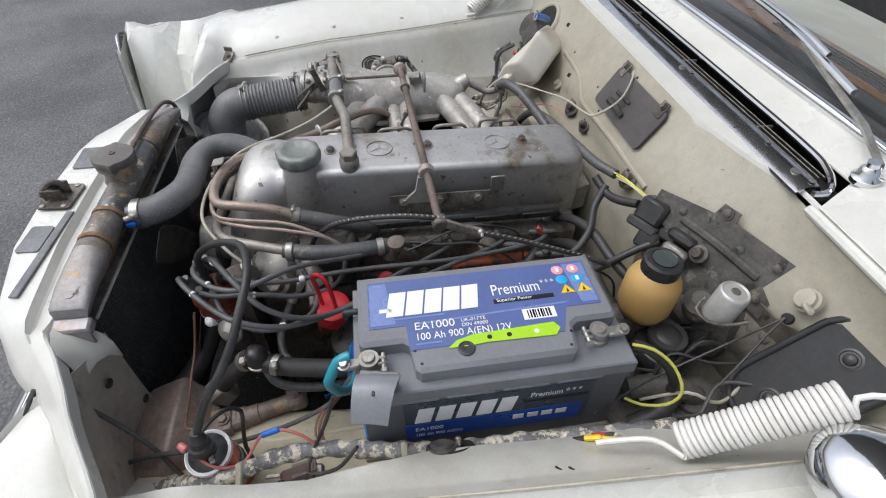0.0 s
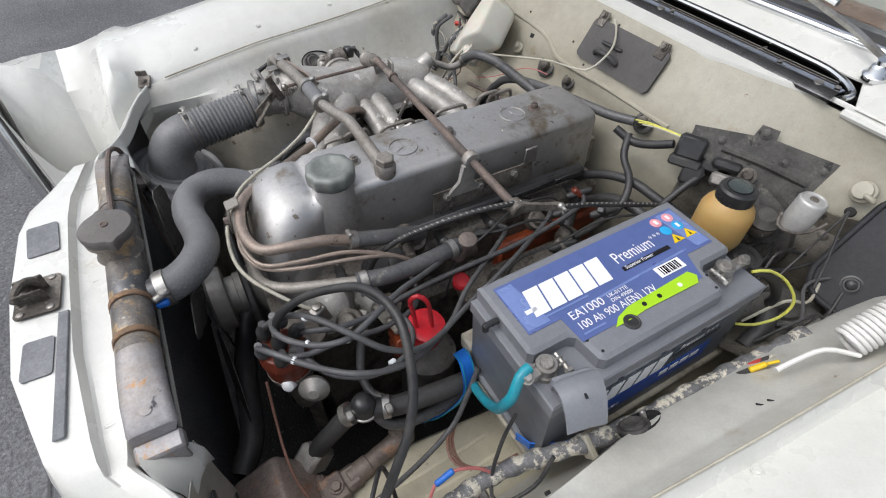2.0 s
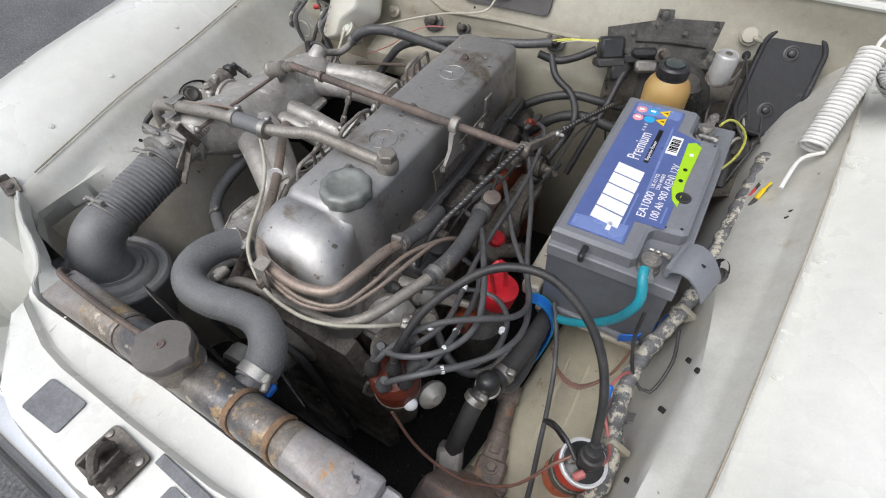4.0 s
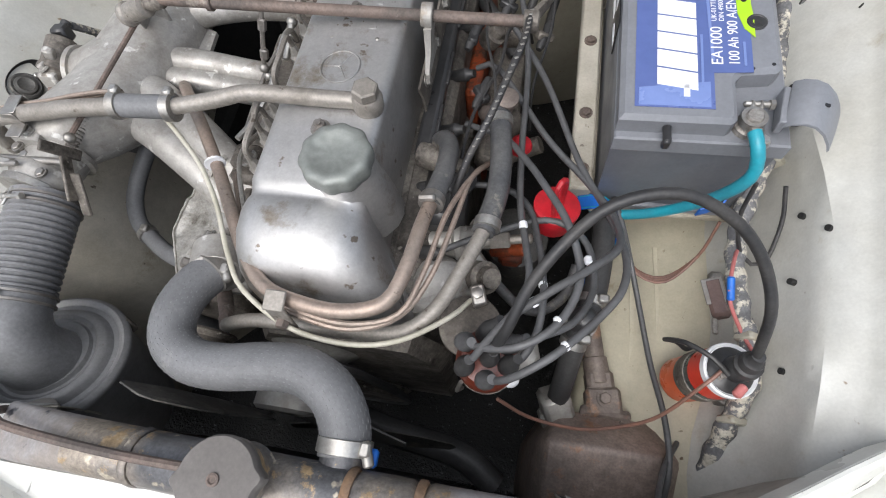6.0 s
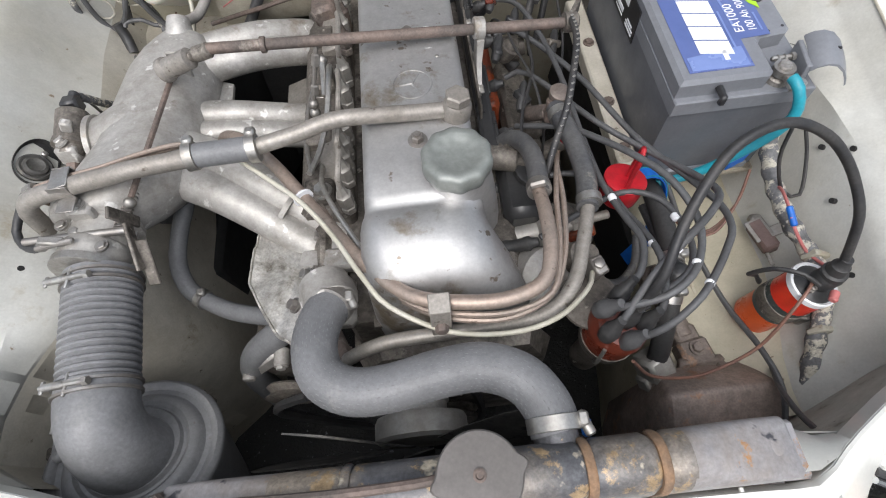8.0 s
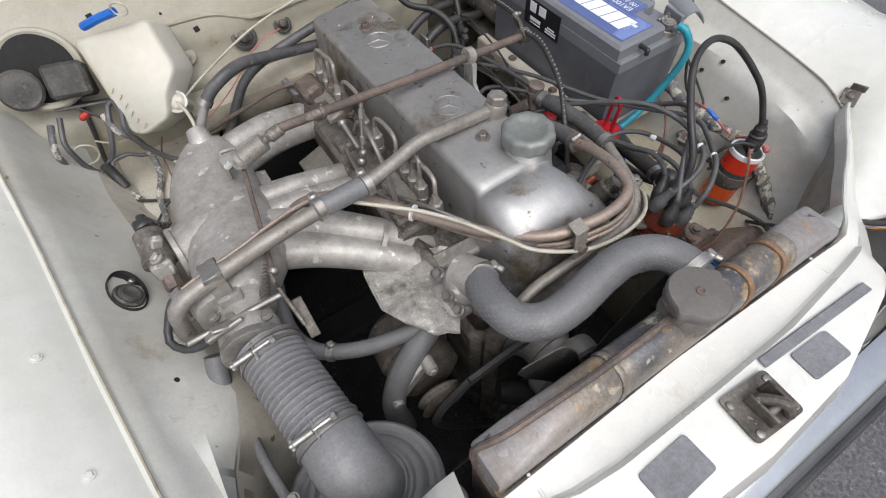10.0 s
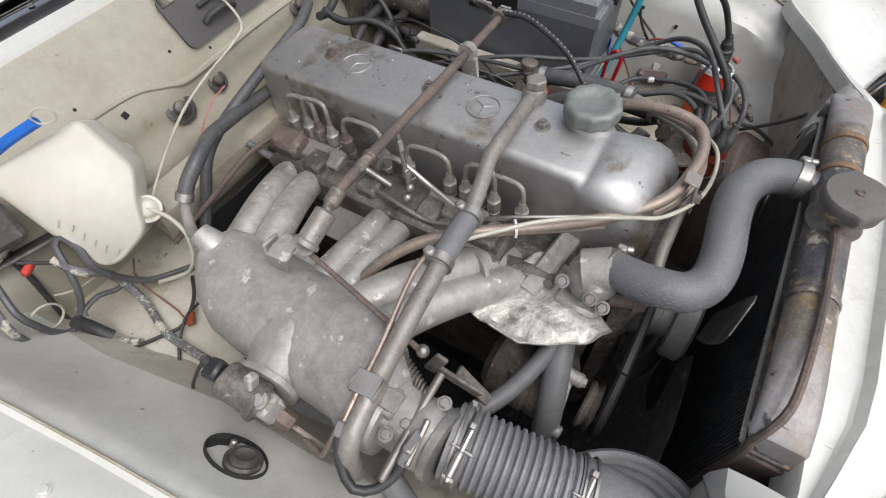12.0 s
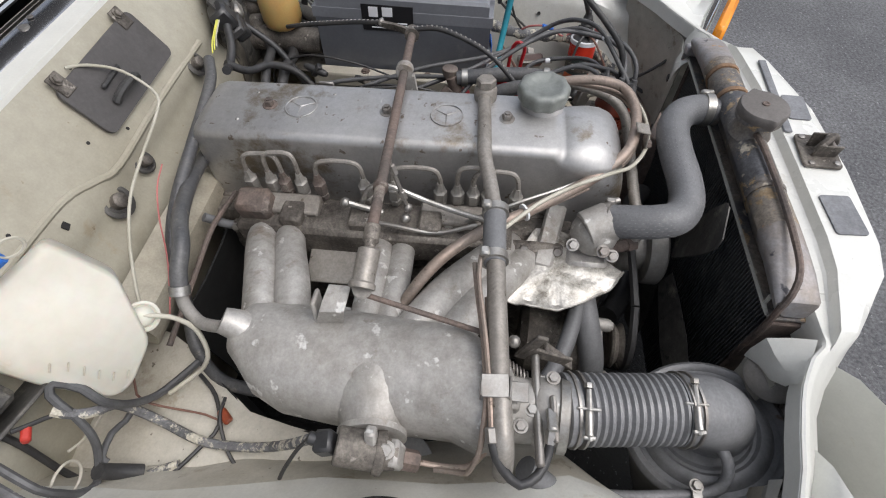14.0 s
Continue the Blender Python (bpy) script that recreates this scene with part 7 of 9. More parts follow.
LG = "ignition leads"
leads = [
    [(0.160, -0.346, 0.803), (0.175, -0.354, 0.827), (0.205, -0.354, 0.843), (0.230, -0.340, 0.849), (0.247, -0.316, 0.848), (0.254, -0.288, 0.850), (0.248, -0.262, 0.855), (0.236, -0.235, 0.857), (0.219, -0.205, 0.850), (0.200, -0.170, 0.835), (0.170, -0.125, 0.812), (0.122, -0.085, 0.778)],
    [(0.162, -0.367, 0.794), (0.172, -0.362, 0.820), (0.185, -0.347, 0.838), (0.203, -0.330, 0.858), (0.231, -0.310, 0.872), (0.262, -0.284, 0.866), (0.285, -0.255, 0.848), (0.285, -0.215, 0.822), (0.260, -0.165, 0.802), (0.215, -0.110, 0.797), (0.150, -0.010, 0.790), (0.122, 0.0, 0.778)],
    [(0.182, -0.375, 0.786), (0.197, -0.378, 0.817), (0.211, -0.374, 0.833), (0.235, -0.358, 0.843), (0.258, -0.335, 0.840), (0.278, -0.311, 0.837), (0.291, -0.290, 0.836), (0.296, -0.258, 0.826), (0.286, -0.215, 0.812), (0.250, -0.140, 0.802), (0.205, -0.030, 0.802), (0.150, 0.072, 0.790), (0.122, 0.085, 0.778)],
    [(0.201, -0.359, 0.784), (0.214, -0.353, 0.806), (0.224, -0.330, 0.808), (0.227, -0.300, 0.811), (0.224, -0.267, 0.802), (0.218, -0.233, 0.788), (0.205, -0.190, 0.781), (0.175, -0.168, 0.780), (0.122, -0.165, 0.776)],
    [(0.200, -0.340, 0.788), (0.225, -0.333, 0.802), (0.258, -0.312, 0.800), (0.274, -0.270, 0.790), (0.262, -0.222, 0.786), (0.222, -0.203, 0.782), (0.155, -0.230, 0.780), (0.122, -0.245, 0.774)],
    [(0.179, -0.333, 0.797), (0.200, -0.318, 0.815), (0.212, -0.285, 0.817), (0.206, -0.245, 0.806), (0.196, -0.200, 0.802), (0.190, -0.130, 0.802), (0.184, 0.0, 0.800), (0.160, 0.120, 0.795), (0.122, 0.165, 0.778)],
]
for k, pts in enumerate(leads):
    p, q = V(*pts[0]), V(*pts[1])
    lead_boot(p, (q - p).normalized() * 0.8 + da * 0.6, BLACKRUB if k % 2 else WIREGREY)
    w = line("ignition_lead", pts, 0.0036, WIREGREY, "dark grey rubber ignition lead looping from the distributor", "ignition lead", LG)
    p, q = V(*pts[3]), V(*pts[4])
    part("lead_marker", cyl(p.lerp(q, 0.42), p.lerp(q, 0.60), 0.0044, n=10), PRINTWHITE, w, "white number sleeve")
lead_boot(V(0.184, -0.355, 0.792), (0.15, 0.0, 1.0), BLACKRUB)
coil_lead = thing("ignition_lead", (0.30, -0.26, 0.92), "black rubber coil lead arching high over the distributor", "ignition lead", LG)
part("cable", tube([(0.185, -0.355, 0.80), (0.190, -0.352, 0.832), (0.199, -0.343, 0.862), (0.212, -0.316, 0.891), (0.233, -0.288, 0.912), (0.257, -0.266, 0.928), (0.285, -0.254, 0.935), (0.315, -0.250, 0.933), (0.345, -0.256, 0.920), (0.369, -0.265, 0.900), (0.388, -0.280, 0.876), (0.401, -0.300, 0.848), (0.409, -0.319, 0.806), (0.4125, -0.325, 0.782)], 0.0046, 12), WIREBLACK, coil_lead)
part("coil_boot", lathe((0.4135, -0.3255, 0.772), (-0.08, 0.10, 1), [(-0.004, 0.0125), (0.006, 0.0125), (0.008, 0.010), (0.018, 0.009), (0.020, 0.007), (0.030, 0.0055)], 16), BLACKRUB, coil_lead, "black rubber end boot")

# ---- ignition coil ----
ic = thing("ignition_coil", (0.385, -0.333, 0.63), "red, orange and black ignition coil clamped to the inner wing", "ignition coil")
ca = (V(0.399, -0.337, 0.738) - V(0.384, -0.332, 0.628)).normalized()
c0 = V(0.384, -0.332, 0.628)
can = part("can", lathe(c0, ca, [(0, 0.022), (0.003, 0.0245), (0.10, 0.0245), (0.103, 0.022)], 30), COILORANGE, ic, "orange painted can")
part("dark_band", lathe(c0 + ca * 0.038, ca, [(0, 0.0245), (0.0003, 0.0249), (0.032, 0.0249), (0.0323, 0.0245)], 30), COILDARK, can)
part("red_band", lathe(c0 + ca * 0.070, ca, [(0, 0.0245), (0.0003, 0.0251), (0.028, 0.0251), (0.0283, 0.0245)], 30), COILRED, can)
part("rim", lathe(c0 + ca * 0.096, ca, [(0, 0.0252), (0.001, 0.0262), (0.008, 0.0262), (0.0095, 0.0245), (0.007, 0.0225)], 30), PRINTWHITE, ic, "pale rolled rim")
top = part("insulator", lathe(c0 + ca * 0.098, ca, [(0, 0.0225), (0.006, 0.0222), (0.009, 0.018), (0.011, 0.011), (0.026, 0.0095), (0.030, 0.007)], 26), BLACKPLAS, ic, "glossy black insulator")
part("lead_boot", lathe(c0 + ca * 0.112, ca, [(0, 0.0125), (0.014, 0.012), (0.018, 0.009), (0.03, 0.006)], 16), BLACKRUB, top)
for dx, dy in ((0.012, 0.010), (-0.013, -0.008)):
    part("terminal", join(cyl(c0 + ca * 0.105 + V(dx, dy, 0), c0 + ca * 0.118 + V(dx, dy, 0), 0.0032, n=8), cbox(c0 + ca * 0.114 + V(dx, dy, 0), (0.010, 0.006, 0.0015), 0.0004, rot(0, 0, 30))), LEAD, ic)
part("saddle", lathe(c0 + ca * 0.045, ca, [(0, 0.0248), (0.0005, 0.0262), (0.016, 0.0262), (0.0165, 0.0248)], 28), DARKCAST, ic, "grey clamp band")
ic.location += V(0.013, 0.013, 0.020)
part("saddle_foot", join(cbox((0.415, -0.345, 0.668), (0.014, 0.03, 0.02), 0.002, rot(0, 30, 0)), hexbolt((0.413, -0.353, 0.68), (-0.5, 0, 0.8), 0.006, 0.006)), STEEL, ic)

rs = thing("ballast_resistor", (0.405, -0.25, 0.655), "brown ceramic ballast resistor with a bent steel clip", "resistor")
part("ceramic", cbox((0.402, -0.252, 0.682), (0.020, 0.045, 0.022), 0.004, rot(0, -25, 12)), BROWNRES, rs)
part("clip", join(cbox((0.414, -0.250, 0.690), (0.028, 0.014, 0.003), 0.001, rot(0, -30, 10)), cbox((0.40, -0.228, 0.685), (0.016, 0.012, 0.012), 0.003)), STEEL, rs)
part("terminal_tab", cbox((0.398, -0.285, 0.682), (0.006, 0.018, 0.003), 0.001), LEAD, rs)
part("bracket", join(cbox((0.396, -0.246, 0.690), (0.022, 0.030, 0.002), 0.0006, rot(0, -25, 12)), cbox((0.406, -0.246, 0.679), (0.002, 0.030, 0.024), 0.0006, rot(0, -25, 12))), STEEL, rs, "bent steel bracket")
rs.location += V(0.026, 0.024, 0.004)

# ---- steering gear cover, coolant elbow ----
sg = thing("steering_cover", (0.32, -0.42, 0.50), "rusty brown pressed steel cover over the steering gear", "steel cover")
dome = []
for y, xa, xl, xr, xb, zt, zs in ((-0.372, 0.270, 0.276, 0.338, 0.352, 0.648, 0.60), (-0.374, 0.262, 0.268, 0.346, 0.366, 0.656, 0.60), (-0.406, 0.244, 0.256, 0.358, 0.392, 0.688, 0.60), (-0.410, 0.242, 0.255, 0.360, 0.394, 0.690, 0.60), (-0.416, 0.241, 0.254, 0.361, 0.397, 0.689, 0.60), (-0.46, 0.238, 0.254, 0.368, 0.410, 0.668, 0.585), (-0.50, 0.240, 0.258, 0.372, 0.416, 0.638, 0.565), (-0.535, 0.246, 0.266, 0.374, 0.418, 0.600, 0.545), (-0.555, 0.256, 0.274, 0.374, 0.416, 0.56, 0.52)):
    zt, xr, xb = zt - 0.020, xr + 0.014, xb + 0.018
    zl, zr = lerp(zs, zt, 0.55), lerp(zs, zt, 0.45)
    dome.append([(xb + 0.016, y, 0.44), (xb + 0.004, y, zr - 0.05), (xb, y, zr - 0.004), (xb - 0.003, y, zr + 0.004), (xr + 0.006, y, zt - 0.006), (xr, y, zt - 0.001), (lerp(xl, xr, 0.5), y, zt + 0.002), (xl, y, zt - 0.001), (xl - 0.005, y, zt - 0.006), (xa + 0.002, y, zl), (xa, y, zl - 0.008), (xa - 0.012, y, 0.44)])
part("shell", loft(dome), RUSTCOVER, sg, sharp=38)
part("shell_flange", tube([(0.41, -0.385, 0.52), (0.425, -0.43, 0.53), (0.43, -0.48, 0.51)], 0.007, 8), RUSTCOVER, sg)
yoke = part("column_joint", join(cbox((0.316, -0.376, 0.628), (0.056, 0.012, 0.034), 0.003, rot(-35, 0, 0)), cbox((0.314, -0.358, 0.628), (0.040, 0.034, 0.030), 0.004, rot(-4, 0, 8)), cbox((0.309, -0.333, 0.628), (0.032, 0.026, 0.027), 0.005, rot(2, 0, 10))), COLUMN, sg, "dusty brown steering joint")
part("joint_bolt", join(hexbolt((0.314, -0.354, 0.644), (0, 0, 1), 0.007, 0.006), hexbolt((0.338, -0.378, 0.640), (0, 0.5, 0.8), 0.005, 0.005)), COLUMN, yoke)
part("steering_shaft", join(cyl((0.309, -0.336, 0.628), (0.302, -0.305, 0.630), 0.0155, 0.0145, n=16), cyl((0.303, -0.310, 0.630), (0.289, -0.245, 0.636), 0.0125, n=14), cbox((0.289, -0.252, 0.638), (0.032, 0.028, 0.026), 0.005, rot(0, 0, 12)), hexbolt((0.289, -0.250, 0.651), (0, 0, 1), 0.006, 0.008)), COLUMN, sg)
el = thing("coolant_elbow", (0.262, -0.29, 0.68), "black moulded coolant elbow with clamped rubber hoses", "coolant elbow")
part("elbow_cap", lathe((0.263, -0.291, 0.708), (0.05, -0.05, 1), [(-0.004, 0.014), (0.002, 0.016), (0.004, 0.0152), (0.020, 0.0152), (0.029, 0.012), (0.033, 0.006)], 22), BLACKPLAS, el)
part("cap_ring", lathe((0.263, -0.291, 0.709), (0.05, -0.05, 1), [(0, 0.0155), (0.001, 0.0170), (0.004, 0.0170), (0.005, 0.0155)], 24), ZINC, el, "bright clamp ring")
part("front_hose", tube([(0.262, -0.296, 0.715), (0.258, -0.316, 0.700), (0.255, -0.336, 0.675), (0.252, -0.356, 0.648), (0.25, -0.37, 0.62)], 0.0122, 16), BLACKRUB, el)
part("rear_hose", tube([(0.268, -0.282, 0.712), (0.276, -0.252, 0.709), (0.282, -0.20, 0.705), (0.284, -0.15, 0.70), (0.282, -0.08, 0.69)], 0.0130, 16), BLACKRUB, el)
for c, d in (((0.257, -0.311, 0.706), (-0.2, -0.75, -0.6)), ((0.2725, -0.266, 0.711), (0.3, 0.95, 0))):
    cl = part("clamp", lathe(V(*c), d, [(-0.005, 0.0130), (-0.0045, 0.0148), (0.0045, 0.0148), (0.005, 0.0130)], 22), ZINC, el, "bright hose clamp")
    part("clamp_screw", cbox(V(*c) + V(0.010, 0, 0.014), (0.012, 0.010, 0.008), 0.002), ZINC, cl)
el.location += V(0.0115, 0.001, 0.011)
part("lower_union", join(cbox((0.250, -0.368, 0.622), (0.034, 0.034, 0.042), 0.005, rot(35, 0, 25)), cbox((0.246, -0.382, 0.604), (0.024, 0.020, 0.024), 0.003, rot(35, 0, 25))), PALECAST, el, "cast union block")
part("return_pipe", tube([(0.268, -0.285, 0.712), (0.283, -0.272, 0.690), (0.287, -0.252, 0.676), (0.288, -0.22, 0.668), (0.285, -0.16, 0.662)], 0.0068, 10), DARKHOSE, el, "dusty return hose")
solo("lower_radiator_hose", tube([(0.20, -0.47, 0.55), (0.15, -0.44, 0.56), (0.05, -0.425, 0.565), (-0.05, -0.40, 0.56), (-0.10, -0.37, 0.57)], 0.018, 14), BLACKRUB, "black lower hose in the shade under the fan", "radiator hose")
strap_line = [(0.262, -0.150, 0.732), (0.280, -0.153, 0.744), (0.296, -0.156, 0.738), (0.308, -0.160, 0.712), (0.306, -0.176, 0.682), (0.298, -0.195, 0.655), (0.286, -0.203, 0.632), (0.276, -0.205, 0.605)]
bs = thing("blue_band", (0.29, -0.17, 0.68), "bright blue webbing strap looped beside the battery", "strap")
part("webbing", sheet([[V(*p) + V(0.002, -0.010, 0.002) * k for k in (-1, 0, 1)] for p in spline(strap_line, 0.008)], 0.0018, (-0.7, 0, -0.7)), BLUE, bs)
part("webbing_ridge", join(*[tube([V(*p) + V(0.0014, 0, 0.001) + V(0.002, -0.010, 0.002) * k for p in strap_line], 0.0007, 5) for k in (-0.8, 0.8)]), TEAL, bs)
part("strap_tail", sheet([[(0.392, -0.147, 0.720), (0.392, -0.148, 0.736)], [(0.412, -0.143, 0.730), (0.412, -0.144, 0.746)], [(0.430, -0.118, 0.742), (0.430, -0.119, 0.757)], [(0.440, -0.09, 0.750), (0.440, -0.091, 0.764)]], 0.002, (-0.7, 0.7, 0)), BLUE, bs, "blue strap end under the battery")

# right hand lower hoses
lh = thing("bypass_hose", (-0.27, -0.25, 0.70), "grey rubber bypass hose with a clip under the manifold", "rubber hose")
part("hose_run", tube([(-0.300, -0.125, 0.752), (-0.312, -0.165, 0.735), (-0.314, -0.200, 0.722), (-0.302, -0.228, 0.714), (-0.283, -0.244, 0.711), (-0.245, -0.266, 0.716), (-0.205, -0.280, 0.724), (-0.17, -0.288, 0.732)], 0.0105, 14), RUBBER, lh)
part("clip", lathe((-0.283, -0.244, 0.711), (0.80, -0.55, 0.05), [(-0.005, 0.0108), (-0.0045, 0.0124), (0.0045, 0.0124), (0.005, 0.0108)], 18), ZINC, lh)
part("clip_screw", cbox((-0.280, -0.241, 0.724), (0.010, 0.010, 0.008), 0.002), ZINC, lh)
solo("lower_hose", tube([(-0.15, -0.29, 0.735), (-0.185, -0.30, 0.715), (-0.225, -0.312, 0.68), (-0.245, -0.32, 0.62), (-0.24, -0.33, 0.55)], 0.0165, 16), RUBBER, "thick grey hose dropping behind the alternator", "rubber hose")
solo("side_hose", tube([(-0.395, -0.215, 0.79), (-0.41, -0.25, 0.76), (-0.435, -0.30, 0.73), (-0.445, -0.36, 0.70), (-0.43, -0.45, 0.66)], 0.012, 14), RUBBER, "grey hose along the inner wing", "rubber hose")

# ---- battery ----
BM = Matrix.Translation((0.351, 0.009, 0.723)) @ rot(1.8, -1.0, 0.3) @ Matrix.Scale(0.87, 4)
bat = thing("battery", (0.351, 0.009, 0.723), "grey plastic car battery with blue label on a steel tray", "battery")


def bpart(name, shape, mat, parent=None, label="", sharp=38):
    return part(name, moved(shape, BM), mat, parent or bat, label, sharp)


def outline_block(poly, z0, z1, ch=0.004):
    """An extruded outline with a chamfered top edge."""
    cx_, cy_ = sum(p[0] for p in poly) / len(poly), sum(p[1] for p in poly) / len(poly)

    def shrunk(k):
        n = len(poly)
        out = []
        for i, (x, y) in enumerate(poly):
            (ax, ay), (bx2, by2) = poly[i - 1], poly[(i + 1) % n]
            e1, e2 = Vector((x - ax, y - ay)).normalized(), Vector((bx2 - x, by2 - y)).normalized()
            n1, n2 = Vector((-e1.y, e1.x)), Vector((-e2.y, e2.x))
            d = (n1 + n2) / max(0.3, 1 + n1.dot(n2))
            out.append((x + d.x * k, y + d.y * k))
        return out

    inner = shrunk(ch)
    return loft([[(x, y, z0) for x, y in poly], [(x, y, z1 - ch) for x, y in poly], [(x, y, z1) for x, y in inner]])


case = bpart("case", loft([[(-0.0838, -0.170, 0.0), (0.0835, -0.170, 0.0), (0.0835, 0.170, 0.0), (-0.0838, 0.170, 0.0)], [(-0.0848, -0.1712, 0.14), (0.0838, -0.1705, 0.14), (0.0838, 0.1705, 0.14), (-0.0848, 0.1712, 0.14)]]), BATDARK, None, "dark grey battery case")
lid = bpart("lid", outline_block([(-0.0852, -0.175), (0.0875, -0.175), (0.0875, 0.175), (-0.0852, 0.175)], 0.138, 0.160, 0.002), BATGREY, None, "grey plastic lid")
T_ = [(-0.0845, -0.166), (0.024, -0.166), (0.030, -0.160), (0.030, -0.112), (0.036, -0.104), (0.070, -0.100), (0.076, -0.094), (0.076, 0.094), (0.070, 0.100), (0.036, 0.104), (0.030, 0.112), (0.030, 0.160), (0.024, 0.166), (-0.0845, 0.166)]
bpart("lid_top", outline_block(T_, 0.158, 0.184, 0.005), BATGREY, lid)
for k in range(4):
    bpart("vent_rib", cbox((0.0872, -0.105 + 0.07 * k, 0.136), (0.002, 0.060, 0.005), 0.0008), BATGREY, lid)
bpart("end_grip", cbox((0.0, -0.173, 0.006), (0.15, 0.008, 0.012), 0.002), BATGREY, lid)
bpart("vent_plug", join(cyl((-0.035, -0.166, 0.172), (-0.035, -0.186, 0.172), 0.0045, n=10), cbox((-0.035, -0.184, 0.168), (0.008, 0.008, 0.014), 0.002)), BLACKPLAS, lid, "black vent plug")
for x, y in ((0.066, -0.092), (0.066, 0.092), (0.046, -0.098), (0.046, 0.098)):
    bpart("lid_pin", lathe((x, y, 0.1835), (0, 0, 1), [(0, 0.0022), (0.0008, 0.002)], 10), PRINTBLACK, lid)


def on_top(poly, z, mat, name="label", lab="", parent=None):
    return bpart(name, loft([[(x, y, z - 0.0005) for x, y in poly], [(x, y, z) for x, y in poly]]), mat, parent or lid, lab)


ZT = 0.1848
lab_top = on_top([(-0.070, -0.152), (0.008, -0.152), (0.008, -0.106), (0.046, -0.104), (0.046, 0.090), (0.008, 0.104), (0.008, 0.152), (-0.070, 0.152)], ZT, LABEL, "top_label", "blue printed label")
on_top([(-0.066, -0.150), (0.004, -0.150), (0.004, -0.118), (-0.066, -0.128)], ZT + 0.0004, LABELDOT, "dotted_panel", "", lab_top)
on_top([(-0.066, 0.120), (0.004, 0.128), (0.004, 0.150), (-0.066, 0.150)], ZT + 0.0004, LABELDOT, "dotted_panel", "", lab_top)
on_top([(0.006, -0.09), (0.009, -0.09), (0.002, 0.11), (-0.001, 0.11)], ZT + 0.0004, LABELDOT, "pale_line", "", lab_top)
# the maker's mark as plain white slanted blocks
for k in range(5):
    y0 = -0.130 + 0.0245 * k
    on_top([(-0.008, y0), (-0.008, y0 + 0.022), (-0.048, y0 + 0.029), (-0.048, y0 + 0.007)], ZT + 0.0006, PRINTWHITE, "logo_block", "", lab_top)
on_top([(-0.016, -0.138), (-0.016, -0.122), (-0.022, -0.122), (-0.022, -0.138)], ZT + 0.0006, PRINTWHITE, "logo_dash", "", lab_top)
on_top([(-0.010, 0.012), (-0.010, 0.094), (-0.017, 0.094), (-0.017, 0.012)], ZT + 0.0006, PRINTBLACK, "black_bar", "", lab_top)
on_top([(0.022, 0.045), (0.022, 0.088), (0.005, 0.088), (0.005, 0.045)], ZT + 0.0006, PRINTWHITE, "barcode_panel", "white bar code panel", lab_top)
for k in range(9):
    on_top([(0.020, 0.051 + 0.0035 * k), (0.020, 0.0525 + 0.0035 * k + 0.0006 * (k % 3)), (0.007, 0.0525 + 0.0035 * k + 0.0006 * (k % 3)), (0.007, 0.051 + 0.0035 * k)], ZT + 0.0010, PRINTBLACK, "bar", "", lab_top)
on_top([(0.050, -0.058), (0.040, -0.046), (0.034, -0.025), (0.030, 0.080), (0.040, 0.086), (0.050, 0.078), (0.048, -0.010), (0.050, -0.030)], ZT + 0.0008, PRINTGREEN, "green_band", "lime green charge band", lab_top)
for y, m_ in ((-0.005, PRINTBLACK), (0.02, PRINTBLACK), (0.055, PRINTWHITE)):
    bpart("band_dot", moved(lathe((0.041, y, ZT + 0.0006), (0, 0, 1), [(0, 0.0032), (0.0006, 0.0032)], 14), Matrix()), m_, lab_top)
bpart("charge_eye", lathe((0.053, -0.036, ZT - 0.001), (0, 0, 1), [(0, 0.0105), (0.002, 0.0105), (0.0024, 0.009), (0.0018, 0.008), (0.0022, 0.006), (0.0015, 0.003)], 24), BLACKPLAS, lid, "black round charge indicator")
for k, (x, y, m_) in enumerate([(-0.056, 0.112, PRINTPINK), (-0.056, 0.134, PRINTPINK), (-0.038, 0.113, PRINTCYAN), (-0.038, 0.135, PRINTCYAN)]):
    bpart("safety_disc", lathe((x, y, ZT), (0, 0, 1), [(0, 0.0082), (0.0008, 0.0082), (0.0010, 0.0078)], 18), m_, lab_top, "round safety symbol")
    if k != 2:
        bpart("symbol", cbox((x, y, ZT + 0.0012), (0.008, 0.0045, 0.0006), 0.0002), PRINTWHITE, lab_top)
for y in (0.115, 0.138):
    on_top([(-0.014, y - 0.010), (-0.014, y + 0.010), (-0.029, y)], ZT + 0.0008, PRINTYEL, "warning_triangle", "yellow warning triangle", lab_top)
    on_top([(-0.0155, y - 0.002), (-0.0155, y + 0.002), (-0.023, y)], ZT + 0.0012, PRINTBLACK, "symbol", "", lab_top)


def writing(text, size, origin, right, up, mat, parent, name="lettering", squeeze=1.0, tilt=0.0):
    """Flat letters of the built-in font, turned into a mesh."""
    cu = bpy.data.curves.new(name, "FONT")
    cu.body, cu.size, cu.extrude, cu.shear = text, size, 0.0001, tilt
    tmp = bpy.data.objects.new(name, cu)
    me = bpy.data.meshes.new_from_object(tmp)
    bpy.data.objects.remove(tmp)
    r_, u2 = Vector(right).normalized(), Vector(up).normalized()
    o = Vector(origin)
    vs = [BM @ (o + r_ * v.co.x * squeeze + u2 * v.co.y + r_.cross(u2) * v.co.z) for v in me.vertices]
    fs = [tuple(p.vertices) for p in me.polygons]
    bpy.data.meshes.remove(me)
    bpy.data.curves.remove(cu)
    return part(name, (vs, fs), mat, parent)


